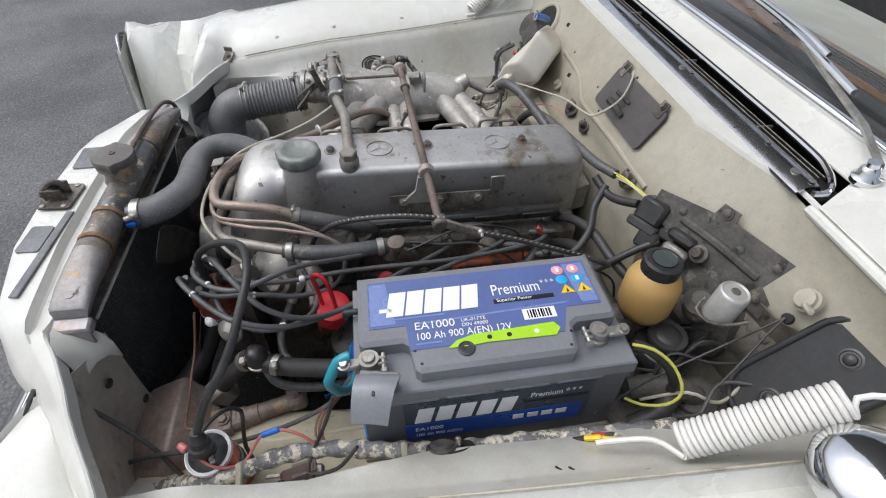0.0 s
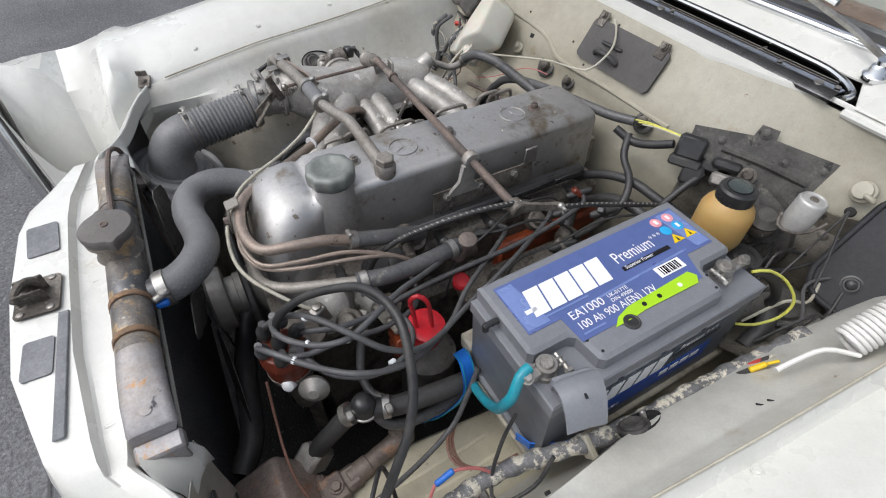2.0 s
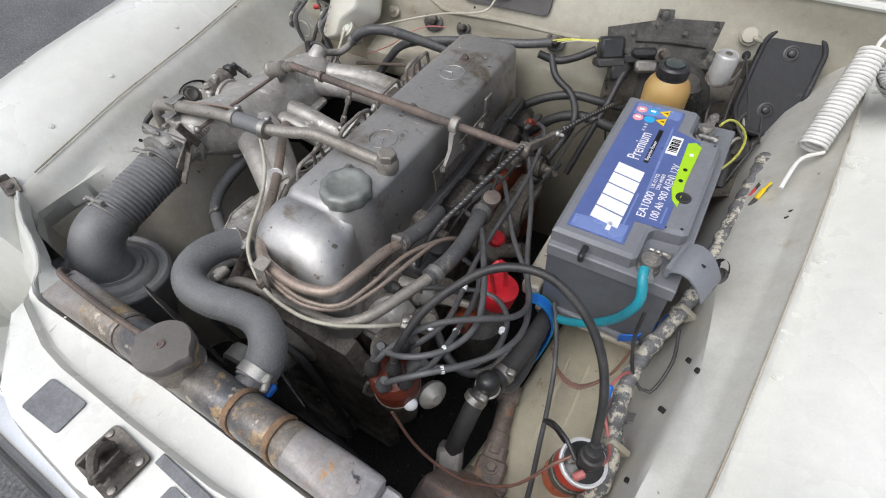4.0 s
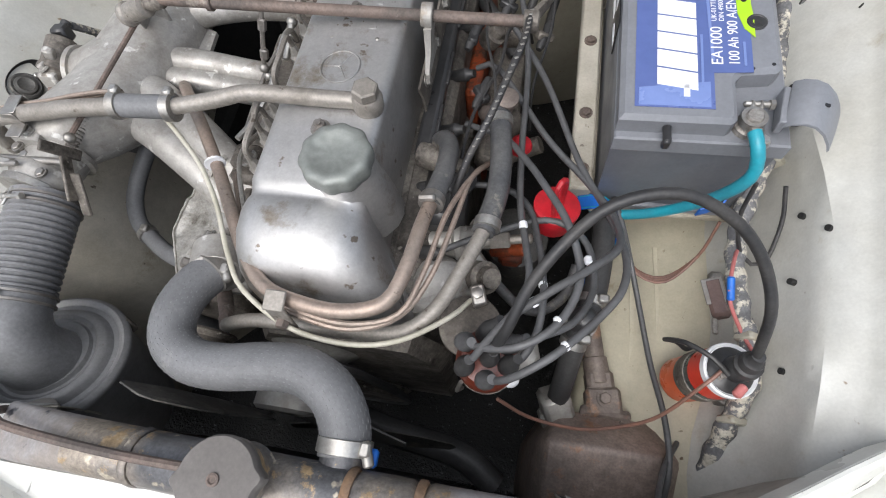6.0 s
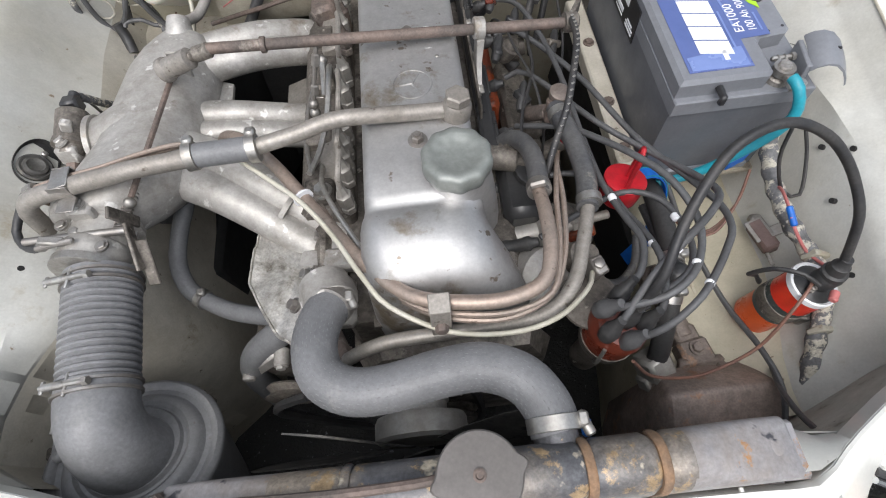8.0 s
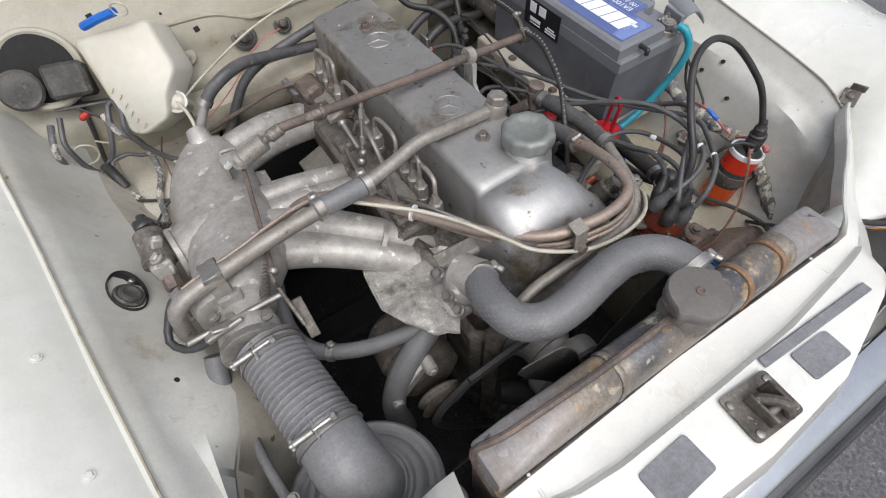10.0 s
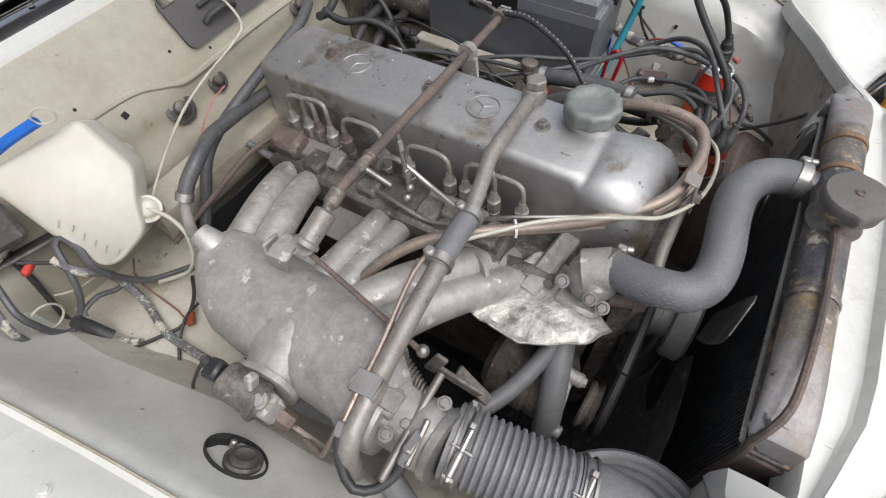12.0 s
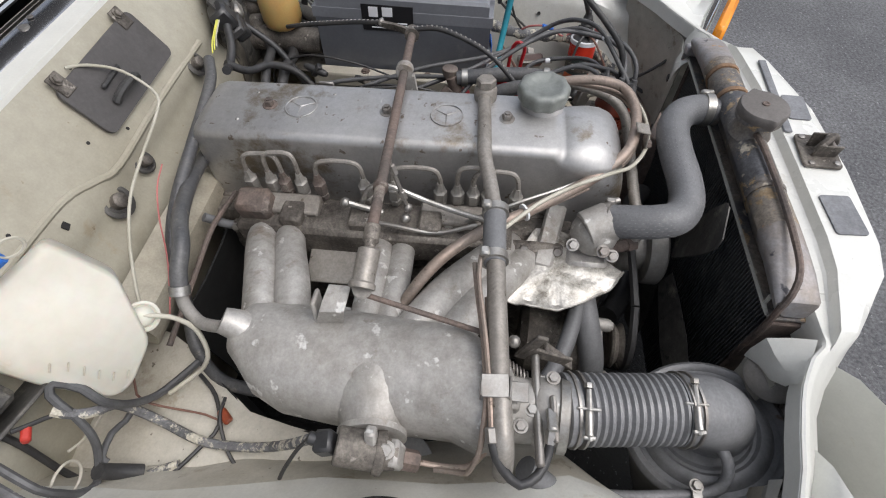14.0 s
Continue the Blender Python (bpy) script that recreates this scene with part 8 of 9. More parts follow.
R, U = (0, 1, 0), (-1, 0, 0)
writing("Premium", 0.0265, (-0.024, 0.012, ZT + 0.0006), R, U, PRINTWHITE, lab_top, squeeze=0.70)
writing("* * *", 0.014, (-0.032, 0.082, ZT + 0.0006), R, U, PRINTWHITE, lab_top, squeeze=0.75)
writing("Superior Power", 0.0075, (-0.0115, 0.016, ZT + 0.0014), R, U, PRINTWHITE, lab_top)
writing("EA1000", 0.0165, (0.017, -0.096, ZT + 0.0006), R, U, PRINTWHITE, lab_top)
writing("UK-017TE", 0.0075, (0.0125, -0.036, ZT + 0.0006), R, U, PRINTWHITE, lab_top)
writing("DIN 49000", 0.0075, (0.020, -0.036, ZT + 0.0006), R, U, PRINTWHITE, lab_top)
writing("100 Ah 900 A(EN) 12V", 0.0150, (0.033, -0.096, ZT + 0.0006), R, U, PRINTWHITE, lab_top, squeeze=0.86)
on_top([(0.040, -0.096), (0.040, -0.064), (0.0375, -0.064), (0.0375, -0.096)], ZT + 0.0006, LABELDOT, "small_print", "", lab_top)
on_top([(-0.002, -0.125), (-0.002, -0.055), (-0.0045, -0.055), (-0.0045, -0.125)], ZT + 0.0006, LABELDOT, "small_print", "", lab_top)

# side label facing the wing


def on_side(y0, y1, z0, z1, mat, name, lab="", parent=None, lift=0.0):
    return bpart(name, cbox((0.0842 + lift, (y0 + y1) / 2, (z0 + z1) / 2), (0.0012, y1 - y0, z1 - z0), 0.0002), mat, parent or case, lab)


side = on_side(-0.120, 0.130, 0.030, 0.126, LABELSIDE, "side_label", "slate and cobalt printed side label")
on_side(-0.120, 0.120, 0.032, 0.072, LABELCOBALT, "cobalt_band", "", side, 0.0006)
for k in range(5):
    y0 = -0.108 + 0.027 * k
    bpart("logo_block", loft([[(0.0851, y0, 0.077), (0.0851, y0 + 0.021, 0.077), (0.0851, y0 + 0.028, 0.112), (0.0851, y0 + 0.007, 0.112)], [(0.0857, y0, 0.077), (0.0857, y0 + 0.021, 0.077), (0.0857, y0 + 0.028, 0.112), (0.0857, y0 + 0.007, 0.112)]]), PRINTWHITE, side)
writing("Premium * * *", 0.016, (0.0855, 0.044, 0.104), (0, 1, 0), (0, 0, 1), PRINTWHITE, side, squeeze=0.75)
on_side(0.036, 0.125, 0.092, 0.098, PRINTBLACK, "black_bar", "", side, 0.0007)
writing("EA1000", 0.012, (0.0860, -0.108, 0.056), (0, 1, 0), (0, 0, 1), PRINTWHITE, side)
writing("100 Ah 900 A(EN)", 0.010, (0.0860, -0.108, 0.041), (0, 1, 0), (0, 0, 1), PRINTWHITE, side, squeeze=0.85)
for k in range(4):
    on_side(0.025 + 0.020 * k, 0.040 + 0.020 * k, 0.052, 0.063, PRINTWHITE, "pictogram", "", side, 0.0011)
# black safety label facing the engine
back = bpart("rear_label", cbox((-0.0858, 0.028, 0.144), (0.0012, 0.10, 0.052), 0.0003), PRINTBLACK, lid, "black safety label with white symbols")
for y, w, z, h in ((0.055, 0.018, 0.145, 0.020), (0.028, 0.020, 0.146, 0.018), (0.0, 0.02, 0.124, 0.003), (0.0, 0.03, 0.119, 0.003), (0.045, 0.03, 0.122, 0.007), (0.0, 0.03, 0.114, 0.003), (0.045, 0.03, 0.114, 0.002)):
    bpart("pictogram", cbox((-0.0866, y, z + 0.011), (0.0008, w, h), 0.0002), PRINTWHITE, back)

# terminals with clamps and the hinged pole cover
for nm, y, sg_ in (("negative_terminal", -0.140, -1), ("positive_terminal", 0.140, 1)):
    seat = Matrix.Translation((-0.012, -0.015 if sg_ < 0 else -0.004, 0.006))
    post = bpart(nm, moved(lathe((0.058, y, 0.152), (0, 0, 1), [(0, 0.015), (0.008, 0.014), (0.011, 0.0090), (0.024, 0.0082), (0.0255, 0.007)], 22), seat), LEAD, None, "grey lead post")
    bpart("clamp", moved(join(lathe((0.058, y, 0.165), (0, 0, 1), [(0, 0.0092), (0.0, 0.0125), (0.009, 0.0125), (0.009, 0.0092)], 22), cbox((0.058, y - sg_ * 0.016, 0.1695), (0.005, 0.012, 0.009), 0.002), cbox((0.066, y - sg_ * 0.016, 0.1695), (0.004, 0.012, 0.009), 0.002), cyl((0.050, y - sg_ * 0.018, 0.170), (0.076, y - sg_ * 0.018, 0.170), 0.0032, n=8), hexbolt((0.074, y - sg_ * 0.018, 0.170), (1, 0, 0), 0.0055, 0.005, False), cbox((0.060, y + sg_ * 0.021, 0.168), (0.014, 0.022, 0.008), 0.002), hexbolt((0.062, y + sg_ * 0.030, 0.173), (0.2, 0, 1), 0.0058, 0.007)), seat), ZINC, post, "plated cable clamp")
tl, tr_, bl_, br_ = V(0.409, -0.143, 0.880), V(0.419, -0.098, 0.886), V(0.452, -0.151, 0.862), V(0.462, -0.115, 0.868)
FLAP = []
for u in (0.0, 0.25, 0.5, 0.75, 1.0):
    a, b = tl.lerp(tr_, u), bl_.lerp(br_, u)
    FLAP.append([a.lerp(b, v) + V(0, 0, 0.016 * math.sin(math.pi * v) ** 0.8 + 0.002 * math.sin(math.pi * u)) for v in (0.0, 0.12, 0.3, 0.5, 0.72, 0.9, 1.0)])
flap = part("pole_cover", join(sheet(FLAP, 0.0025, (-0.3, 0, -0.9)), cbox((0.412, -0.120, 0.874), (0.006, 0.040, 0.016), 0.001, rot(0, 0, -10))), BATGREY, bat, "open grey plastic pole cover")
part("flap_slot", cbox((0.4355, -0.126, 0.8908), (0.011, 0.003, 0.002), 0.0005, rot(0, 8, -10)), PRINTBLACK, flap)
tr = thing("battery_tray", (0.362, 0, 0.66), "pale bent steel battery tray", "battery tray")
part("base", moved(cbox((0, 0, -0.006), (0.18, 0.36, 0.010), 0.002), BM), GRIMY, tr)
part("edge_rail", moved(cbox((-0.105, 0.01, 0.02), (0.030, 0.36, 0.030), 0.003), BM), SHELF, tr, "pale painted rail with bolts")
for y in (-0.14, -0.05, 0.08):
    part("tray_bolt", hexbolt(BM @ V(-0.105, y, 0.035), (0, 0, 1), 0.006, 0.005), RUSTSTEEL, tr)

# ---- battery cables ----
line("ground_cable", [(0.386, -0.150, 0.879), (0.389, -0.162, 0.876), (0.395, -0.172, 0.857), (0.391, -0.176, 0.836), (0.377, -0.170, 0.795), (0.350, -0.162, 0.752), (0.322, -0.157, 0.728), (0.298, -0.152, 0.716), (0.280, -0.14, 0.70)], 0.0058, TEAL, "thick teal battery cable sagging from the clamp", "battery cable", "", 12)
line("positive_cable", [(0.400, 0.162, 0.864), (0.405, 0.182, 0.858), (0.415, 0.208, 0.835), (0.422, 0.225, 0.80), (0.41, 0.23, 0.765)], 0.0062, WIREBLACK, "thick black battery cable behind the clamp", "battery cable", "", 12)
line("thin_cable", [(0.448, -0.150, 0.80), (0.456, -0.175, 0.77), (0.447, -0.210, 0.745), (0.425, -0.205, 0.75), (0.408, -0.185, 0.79), (0.405, -0.172, 0.835)], 0.0022, WIREBLACK, "thin black wire beside the battery", "wire", "loose wires", 8)
line("yellow_wire", [(0.402, 0.160, 0.868), (0.410, 0.182, 0.866), (0.425, 0.205, 0.850), (0.443, 0.215, 0.825), (0.444, 0.205, 0.800), (0.432, 0.185, 0.782), (0.418, 0.172, 0.775)], 0.0019, WIREYEL, "yellow green wire looping from the battery", "wire", "loose wires", 8)
line("black_wire", [(0.474, -0.09, 0.79), (0.480, -0.03, 0.80), (0.474, 0.03, 0.795), (0.470, 0.06, 0.797), (0.480, 0.086, 0.824)], 0.003, WIREBLACK, "black wire lying on the battery side", "wire", "loose wires", 8)
solo("wire_crimp", join(cyl((0.480, 0.086, 0.824), (0.485, 0.102, 0.832), 0.0032, n=8), cyl((0.485, 0.102, 0.832), (0.490, 0.114, 0.836), 0.0018, n=8)), PRINTYEL, "yellow crimp terminal on a loose wire", "terminal")
line("brown_wire", [(0.195, -0.385, 0.745), (0.225, -0.392, 0.70), (0.262, -0.395, 0.682), (0.30, -0.392, 0.678), (0.350, -0.376, 0.705), (0.382, -0.345, 0.752), (0.398, -0.328, 0.762)], 0.0019, WIREBROWN, "thin brown wire from the distributor to the coil", "wire", "loose wires", 8)
for k in range(3):
    line("brown_wire", [(0.318, -0.180, 0.685), (0.340, -0.202 - 0.004 * k, 0.672 + 0.003 * k), (0.371, -0.207 - 0.004 * k, 0.672 + 0.003 * k), (0.400, -0.188, 0.700), (0.412, -0.160, 0.735)], 0.0018, WIREBROWN, "thin brown wire over the inner wing", "wire", "loose wires", 8)
line("red_wire", [(0.416, -0.336, 0.764), (0.430, -0.312, 0.752), (0.424, -0.285, 0.742), (0.406, -0.264, 0.764), (0.404, -0.242, 0.773), (0.412, -0.215, 0.766), (0.421, -0.20, 0.752)], 0.0019, WIREPINK, "faded red wire to the ignition coil", "wire", "loose wires", 8)
solo("wire_joint", cyl((0.4055, -0.262, 0.766), (0.404, -0.240, 0.774), 0.0036, n=10), BLUE, "blue crimped wire joint", "terminal")
solo("red_terminal", cyl((0.413, -0.342, 0.766), (0.405, -0.352, 0.766), 0.0045, n=10), WIREPINK, "red insulated terminal on the coil", "terminal")
line("coil_wire", [(0.400, -0.334, 0.766), (0.385, -0.322, 0.772), (0.365, -0.308, 0.762), (0.354, -0.300, 0.735), (0.368, -0.298, 0.725), (0.385, -0.298, 0.70), (0.397, -0.290, 0.685)], 0.0026, WIREBLACK, "black wire curled beside the coil", "wire", "loose wires", 8)
line("earth_strap", [(0.298, -0.143, 0.738), (0.313, -0.165, 0.716), (0.330, -0.197, 0.684), (0.345, -0.25, 0.668), (0.358, -0.31, 0.664), (0.37, -0.37, 0.676), (0.373, -0.42, 0.680), (0.368, -0.47, 0.655)], 0.0034, WIREGREY, "grey cable with worn paint over the steering cover", "cable", "", 8)
line("wing_cable", [(0.335, -0.50, 0.80), (0.345, -0.46, 0.74), (0.365, -0.42, 0.69), (0.39, -0.39, 0.65)], 0.003, WIREGREY, "grey cable dropping behind the front panel", "cable", "", 8)

# ---- taped wiring loom along the wing ----
loom_pts = [(0.478, 0.195, 0.815), (0.470, 0.115, 0.804), (0.462, 0.035, 0.792), (0.456, -0.045, 0.780), (0.446, -0.10, 0.770), (0.429, -0.155, 0.752), (0.421, -0.20, 0.746), (0.422, -0.245, 0.742), (0.431, -0.288, 0.736), (0.435, -0.327, 0.727), (0.424, -0.365, 0.702), (0.414, -0.405, 0.672), (0.408, -0.44, 0.64)]
nz = lambda t: 0.0098 + 0.0018 * noise.noise((t * 22, 0, 0)) + 0.0012 * math.sin(t * 160)
loom = thing("wiring_loom", (0.44, -0.1, 0.72), "grey taped wiring loom with peeling cream paint", "wiring loom")
part("loom_run", tube(loom_pts, nz, 12, 0.006), TAPE, loom, sharp=60)
for p in (loom_pts[4], loom_pts[8], loom_pts[10]):
    part("loom_clip", cbox(V(*p) + V(0.004, 0, 0.0), (0.028, 0.008, 0.02), 0.002, rot(0, 30, 0)), BAY, loom, "painted metal clip")
for k, m_ in ((0, WIRERED), (1, WIREBLACK), (2, WIREWHITE)):
    part("branch_wire", tube([(0.472, 0.09, 0.797), (0.474 + 0.003 * k, 0.10 + 0.01 * k, 0.815 + 0.003 * k), (0.480, 0.125, 0.820 + 0.002 * k), (0.486, 0.145, 0.812)], 0.0022, 8), m_, loom)

# ---- bonnet springs ----


def bonnet_spring(a, b, turns, r, hook_a, hook_b, label):
    a, b = Vector(a), Vector(b)
    d = (b - a)
    u1, w1 = axes(d)
    pts = []
    n = turns * 10
    for i in range(n + 1):
        t = i / n
        ang = 2 * math.pi * turns * t
        pts.append(a + d * t + (u1 * math.cos(ang) + w1 * math.sin(ang)) * r)
    th_ = thing("bonnet_spring", a, label, "spring", "bonnet springs")
    part("coil", tube(pts, d.length / turns * 0.47, 8, 0.004), SPRINGWHITE, th_)
    part("hook", tube([pts[0], *hook_a], 0.0027, 8), SPRINGWHITE, th_)
    part("hook", tube([pts[-1], *hook_b], 0.0027, 8), SPRINGWHITE, th_)


bonnet_spring((0.515, 0.155, 0.875), (0.533, 0.258, 0.962), 25, 0.0148, [(0.508, 0.135, 0.868), (0.500, 0.10, 0.858), (0.498, 0.085, 0.853)], [(0.534, 0.264, 0.966), (0.540, 0.284, 0.974), (0.546, 0.296, 0.964)], "white enamelled bonnet coil spring along the wing")
bonnet_spring((-0.548, 0.150, 0.893), (-0.575, 0.262, 0.985), 24, 0.0165, [(-0.542, 0.135, 0.885), (-0.530, 0.105, 0.868), (-0.522, 0.095, 0.860)], [(-0.58, 0.28, 0.99), (-0.59, 0.295, 0.98)], "white enamelled bonnet coil spring on the far wing")
hg = part("hinge_arm", loft([[(-0.545, 0.155, 0.845), (-0.545, 0.182, 0.845), (-0.551, 0.182, 0.845), (-0.551, 0.155, 0.845)], [(-0.562, 0.30, 0.975), (-0.562, 0.322, 0.965), (-0.568, 0.322, 0.965), (-0.568, 0.30, 0.975)]]), PAINT, car, "painted bonnet hinge arm")
part("pivot", join(lathe((-0.546, 0.168, 0.850), (1, 0, 0.1), [(0, 0.014), (0.004, 0.014), (0.005, 0.010)], 20), hexbolt((-0.540, 0.168, 0.850), (1, 0, 0.1), 0.008, 0.006)), STEEL, hg)
solo("chrome_mirror", loft([oval_ring(0.20 + 0.045 * (1 - math.cos(a)), 0.592, 0.948, 0.001 + 0.045 * math.sin(a), 0.001 + 0.032 * math.sin(a), 2.0, 24) for a in (0.0, 0.35, 0.7, 1.05, 1.4, 1.75, 2.1, 2.45, 2.8, 3.1)]), CHROME, "chrome domed wing mirror on the wing top", "mirror", sharp=70)
solo("mirror_stem", join(cyl((0.60, 0.255, 0.925), (0.61, 0.265, 0.905), 0.010, 0.014, n=16)), CHROME, "chrome stem of the wing mirror", "mirror stem")

# ---- washer bottle ----
wb = thing("washer_bottle", (-0.355, 0.19, 0.80), "milky white plastic washer bottle with blue cap strap", "washer bottle")
FACE = [(-0.275, 0.241, 0.930), (-0.377, 0.298, 0.905), (-0.375, 0.255, 0.831), (-0.371, 0.200, 0.799), (-0.356, 0.189, 0.796), (-0.314, 0.179, 0.815), (-0.299, 0.185, 0.850), (-0.271, 0.207, 0.870)]
BN = V(0.50, 0.65, -0.57)


def bottle_ring(depth, k):
    mid = sum((V(*p) for p in FACE), V(0, 0, 0)) / len(FACE)
    n = len(FACE)
    pts = []
    for i in range(n):
        a, b, c = V(*FACE[i - 1]), V(*FACE[i]), V(*FACE[(i + 1) % n])
        p1, p2 = b + (a - b).normalized() * 0.010, b + (c - b).normalized() * 0.010
        for t in (0.0, 0.33, 0.67, 1.0):
            q = p1 * (1 - t) ** 2 + b * 2 * t * (1 - t) + p2 * t * t
            pts.append(mid + (q - mid) * k + BN * depth)
    return pts


part("bottle_body", loft([bottle_ring(0.0, 0.93), bottle_ring(0.003, 0.985), bottle_ring(0.009, 1.0), bottle_ring(0.050, 0.99), bottle_ring(0.058, 0.96), bottle_ring(0.062, 0.88)]), BOTTLE, wb, "milky translucent bottle", sharp=60)
for x, y, z in ((-0.358, 0.247, 0.838), (-0.354, 0.235, 0.832), (-0.353, 0.226, 0.822), (-0.352, 0.217, 0.813), (-0.350, 0.208, 0.805), (-0.345, 0.198, 0.800)):
    q = V(x, y, z) - BN * ((V(x, y, z) - V(*FACE[0])).dot(BN) / BN.dot(BN))
    part("level_mark", tube([q, q + V(0.006, -0.002, 0.0073)], 0.0008, 6), SMUDGE, wb, "faint brown level mark")
part("cap_strap", tube([(-0.352, 0.286, 0.922), (-0.33, 0.268, 0.934), (-0.305, 0.246, 0.946)], 0.006, 8), BLUE, wb, "blue plastic strap")
part("strap_ring", tube([(-0.298 + 0.009 * math.cos(a * 0.524), 0.240 - 0.006 * math.cos(a * 0.524), 0.950 + 0.009 * math.sin(a * 0.524)) for a in range(13)], 0.0014, 6, 0.004), WIREWHITE, wb)
wb.location += V(-0.0115, -0.009, 0.019)
part("washer_pump", join(lathe((-0.290, 0.196, 0.822), (-0.35, -0.55, 0.75), [(-0.022, 0.012), (-0.004, 0.0140), (0.0, 0.0165), (0.005, 0.0165), (0.006, 0.0135), (0.004, 0.0115), (0.007, 0.0105), (0.010, 0.0080), (0.011, 0.004)], 24)), BOTTLE, wb, "round pale pump with a raised rim")
line("washer_tube", [(-0.302, 0.183, 0.845), (-0.296, 0.162, 0.836), (-0.297, 0.143, 0.815), (-0.309, 0.136, 0.787), (-0.318, 0.140, 0.772), (-0.325, 0.155, 0.755), (-0.35, 0.18, 0.75)], 0.0027, WIREWHITE, "pale washer tube curling from the pump", "plastic line")
line("washer_tube", [(-0.060, 0.3325, 0.962), (-0.04, 0.322, 0.953), (-0.02, 0.300, 0.932), (-0.025, 0.268, 0.904), (-0.055, 0.262, 0.892), (-0.115, 0.258, 0.880), (-0.165, 0.255, 0.865), (-0.215, 0.238, 0.852), (-0.265, 0.212, 0.842), (-0.288, 0.198, 0.836)], 0.0019, WIREWHITE, "pale plastic washer tube hanging over the firewall", "plastic line")

# ---- firewall fittings ----
FN = V(0, -0.857, 0.515)


def on_firewall(x, z, lift=0.0):
    return V(x, firewall_y(x, z), z) + FN * lift


part("pressed_bead", tube([on_firewall(0.14, 0.874, -0.001), on_firewall(0.0, 0.876, -0.001), on_firewall(-0.12, 0.872, -0.001), on_firewall(-0.155, 0.880, -0.001), on_firewall(-0.20, 0.893, -0.001), on_firewall(-0.30, 0.897, -0.001)], 0.0045, 8), BAY, firewall)
pl = thing("cover_plate", on_firewall(-0.01, 0.935), "charcoal rubber cover plate with two tabs on the firewall", "cover plate")
part("panel", plate(rounded(0.172, 0.070, 0.010), FN, 0.004, on_firewall(-0.010, 0.923, 0.008), (1, 0.03, 0.0)), GREYPLATE, pl)
part("slot_handle", tube([on_firewall(-0.055, 0.908, 0.010), on_firewall(-0.045, 0.912, 0.018), on_firewall(-0.015, 0.912, 0.019), on_firewall(-0.003, 0.908, 0.010)], 0.005, 8), BLACKRUB, pl, "black rubber loop")
part("slot_handle", cbox(on_firewall(-0.030, 0.926, 0.0105), (0.045, 0.006, 0.006), 0.002, rot(-31, 0, 5)), BLACKRUB, pl)
for x in (-0.082, 0.057):
    part("tab", join(cbox(on_firewall(x, 0.952, 0.008), (0.020, 0.003, 0.026), 0.001, rot(-31, 0, 0)), hexbolt(on_firewall(x, 0.957, 0.010), FN, 0.005, 0.005)), DARKCAST, pl, "dark tab with a screw")
for x, z, r in ((-0.158, 0.846, 0.021), (-0.089, 0.845, 0.015), (0.100, 0.862, 0.018)):
    g = thing("grommet", on_firewall(x, z), "black rubber grommet in the firewall", "grommet", "firewall grommets")
    part("ring", lathe(on_firewall(x, z, 0.001), FN, [(0, r), (0.002, r * 1.02), (0.0035, r * 0.9), (0.0035, r * 0.72), (0.001, r * 0.62), (0.001, r * 0.3)], 20), DUSTYBLACK, g)
    part("stub", lathe(on_firewall(x, z, 0.0), FN, [(0, r * 0.5), (0.012, r * 0.45), (0.014, r * 0.32)], 14), DARKCAST, g)
for x, z in ((-0.222, 0.880), (-0.35, 0.93)):
    part("square_hole", cbox(on_firewall(x, z, 0.0005), (0.009, 0.002, 0.008), 0.0005, rot(-31, 0, 20)), UNDER, firewall)
for x, z in ((-0.07, 0.885), (-0.17, 0.845), (-0.12, 0.905), (-0.26, 0.91), (0.30, 0.95), (-0.05, 0.955)):
    part("screw_hole", lathe(on_firewall(x, z, -0.002), FN, [(0, 0.0022), (0.0027, 0.0022)], 8), UNDER, firewall)
stud = thing("firewall_stud", on_firewall(-0.254, 0.846), "pale painted round stud plate on the firewall", "stud")
part("washer", lathe(on_firewall(-0.254, 0.846, 0.001), FN, [(0, 0.014), (0.003, 0.013), (0.0035, 0.008)], 20), BAY, stud)
part("nut", hexbolt(on_firewall(-0.254, 0.846, 0.004), FN, 0.006, 0.006), GRIMY, stud)

# heater hoses behind the engine
HG = "hoses behind the engine"
line("heater_hose", [(-0.03, 0.236, 0.815), (-0.085, 0.226, 0.828), (-0.139, 0.208, 0.845), (-0.19, 0.184, 0.864), (-0.225, 0.166, 0.866), (-0.252, 0.164, 0.852), (-0.268, 0.161, 0.838)], 0.0092, DARKHOSE, "thick black heater hose arching over the manifold end", "rubber hose", HG, 14)
solo("hose_band", lathe((-0.266, 0.162, 0.840), (-0.7, -0.1, -0.7), [(-0.005, 0.0094), (-0.005, 0.0108), (0.005, 0.0108), (0.005, 0.0094)], 18), ZINC, "bright band clamp on the heater hose", "hose clamp")
line("spout_hose", [(-0.264, 0.162, 0.842), (-0.276, 0.158, 0.828), (-0.289, 0.142, 0.818), (-0.296, 0.124, 0.824), (-0.300, 0.106, 0.832)], 0.0068, PALEHOSE, "dusty pale hose from the band clamp to the manifold spout", "rubber hose", HG, 14)
line("heater_hose", [(0.10, 0.262, 0.872), (0.06, 0.245, 0.868), (0.0, 0.235, 0.862), (-0.07, 0.228, 0.852), (-0.14, 0.222, 0.838), (-0.19, 0.214, 0.82), (-0.22, 0.206, 0.79), (-0.25, 0.20, 0.75), (-0.285, 0.185, 0.725), (-0.32, 0.14, 0.72), (-0.33, 0.07, 0.725)], 0.0078, DARKHOSE, "black hose running down past the washer bottle", "rubber hose", HG, 14)
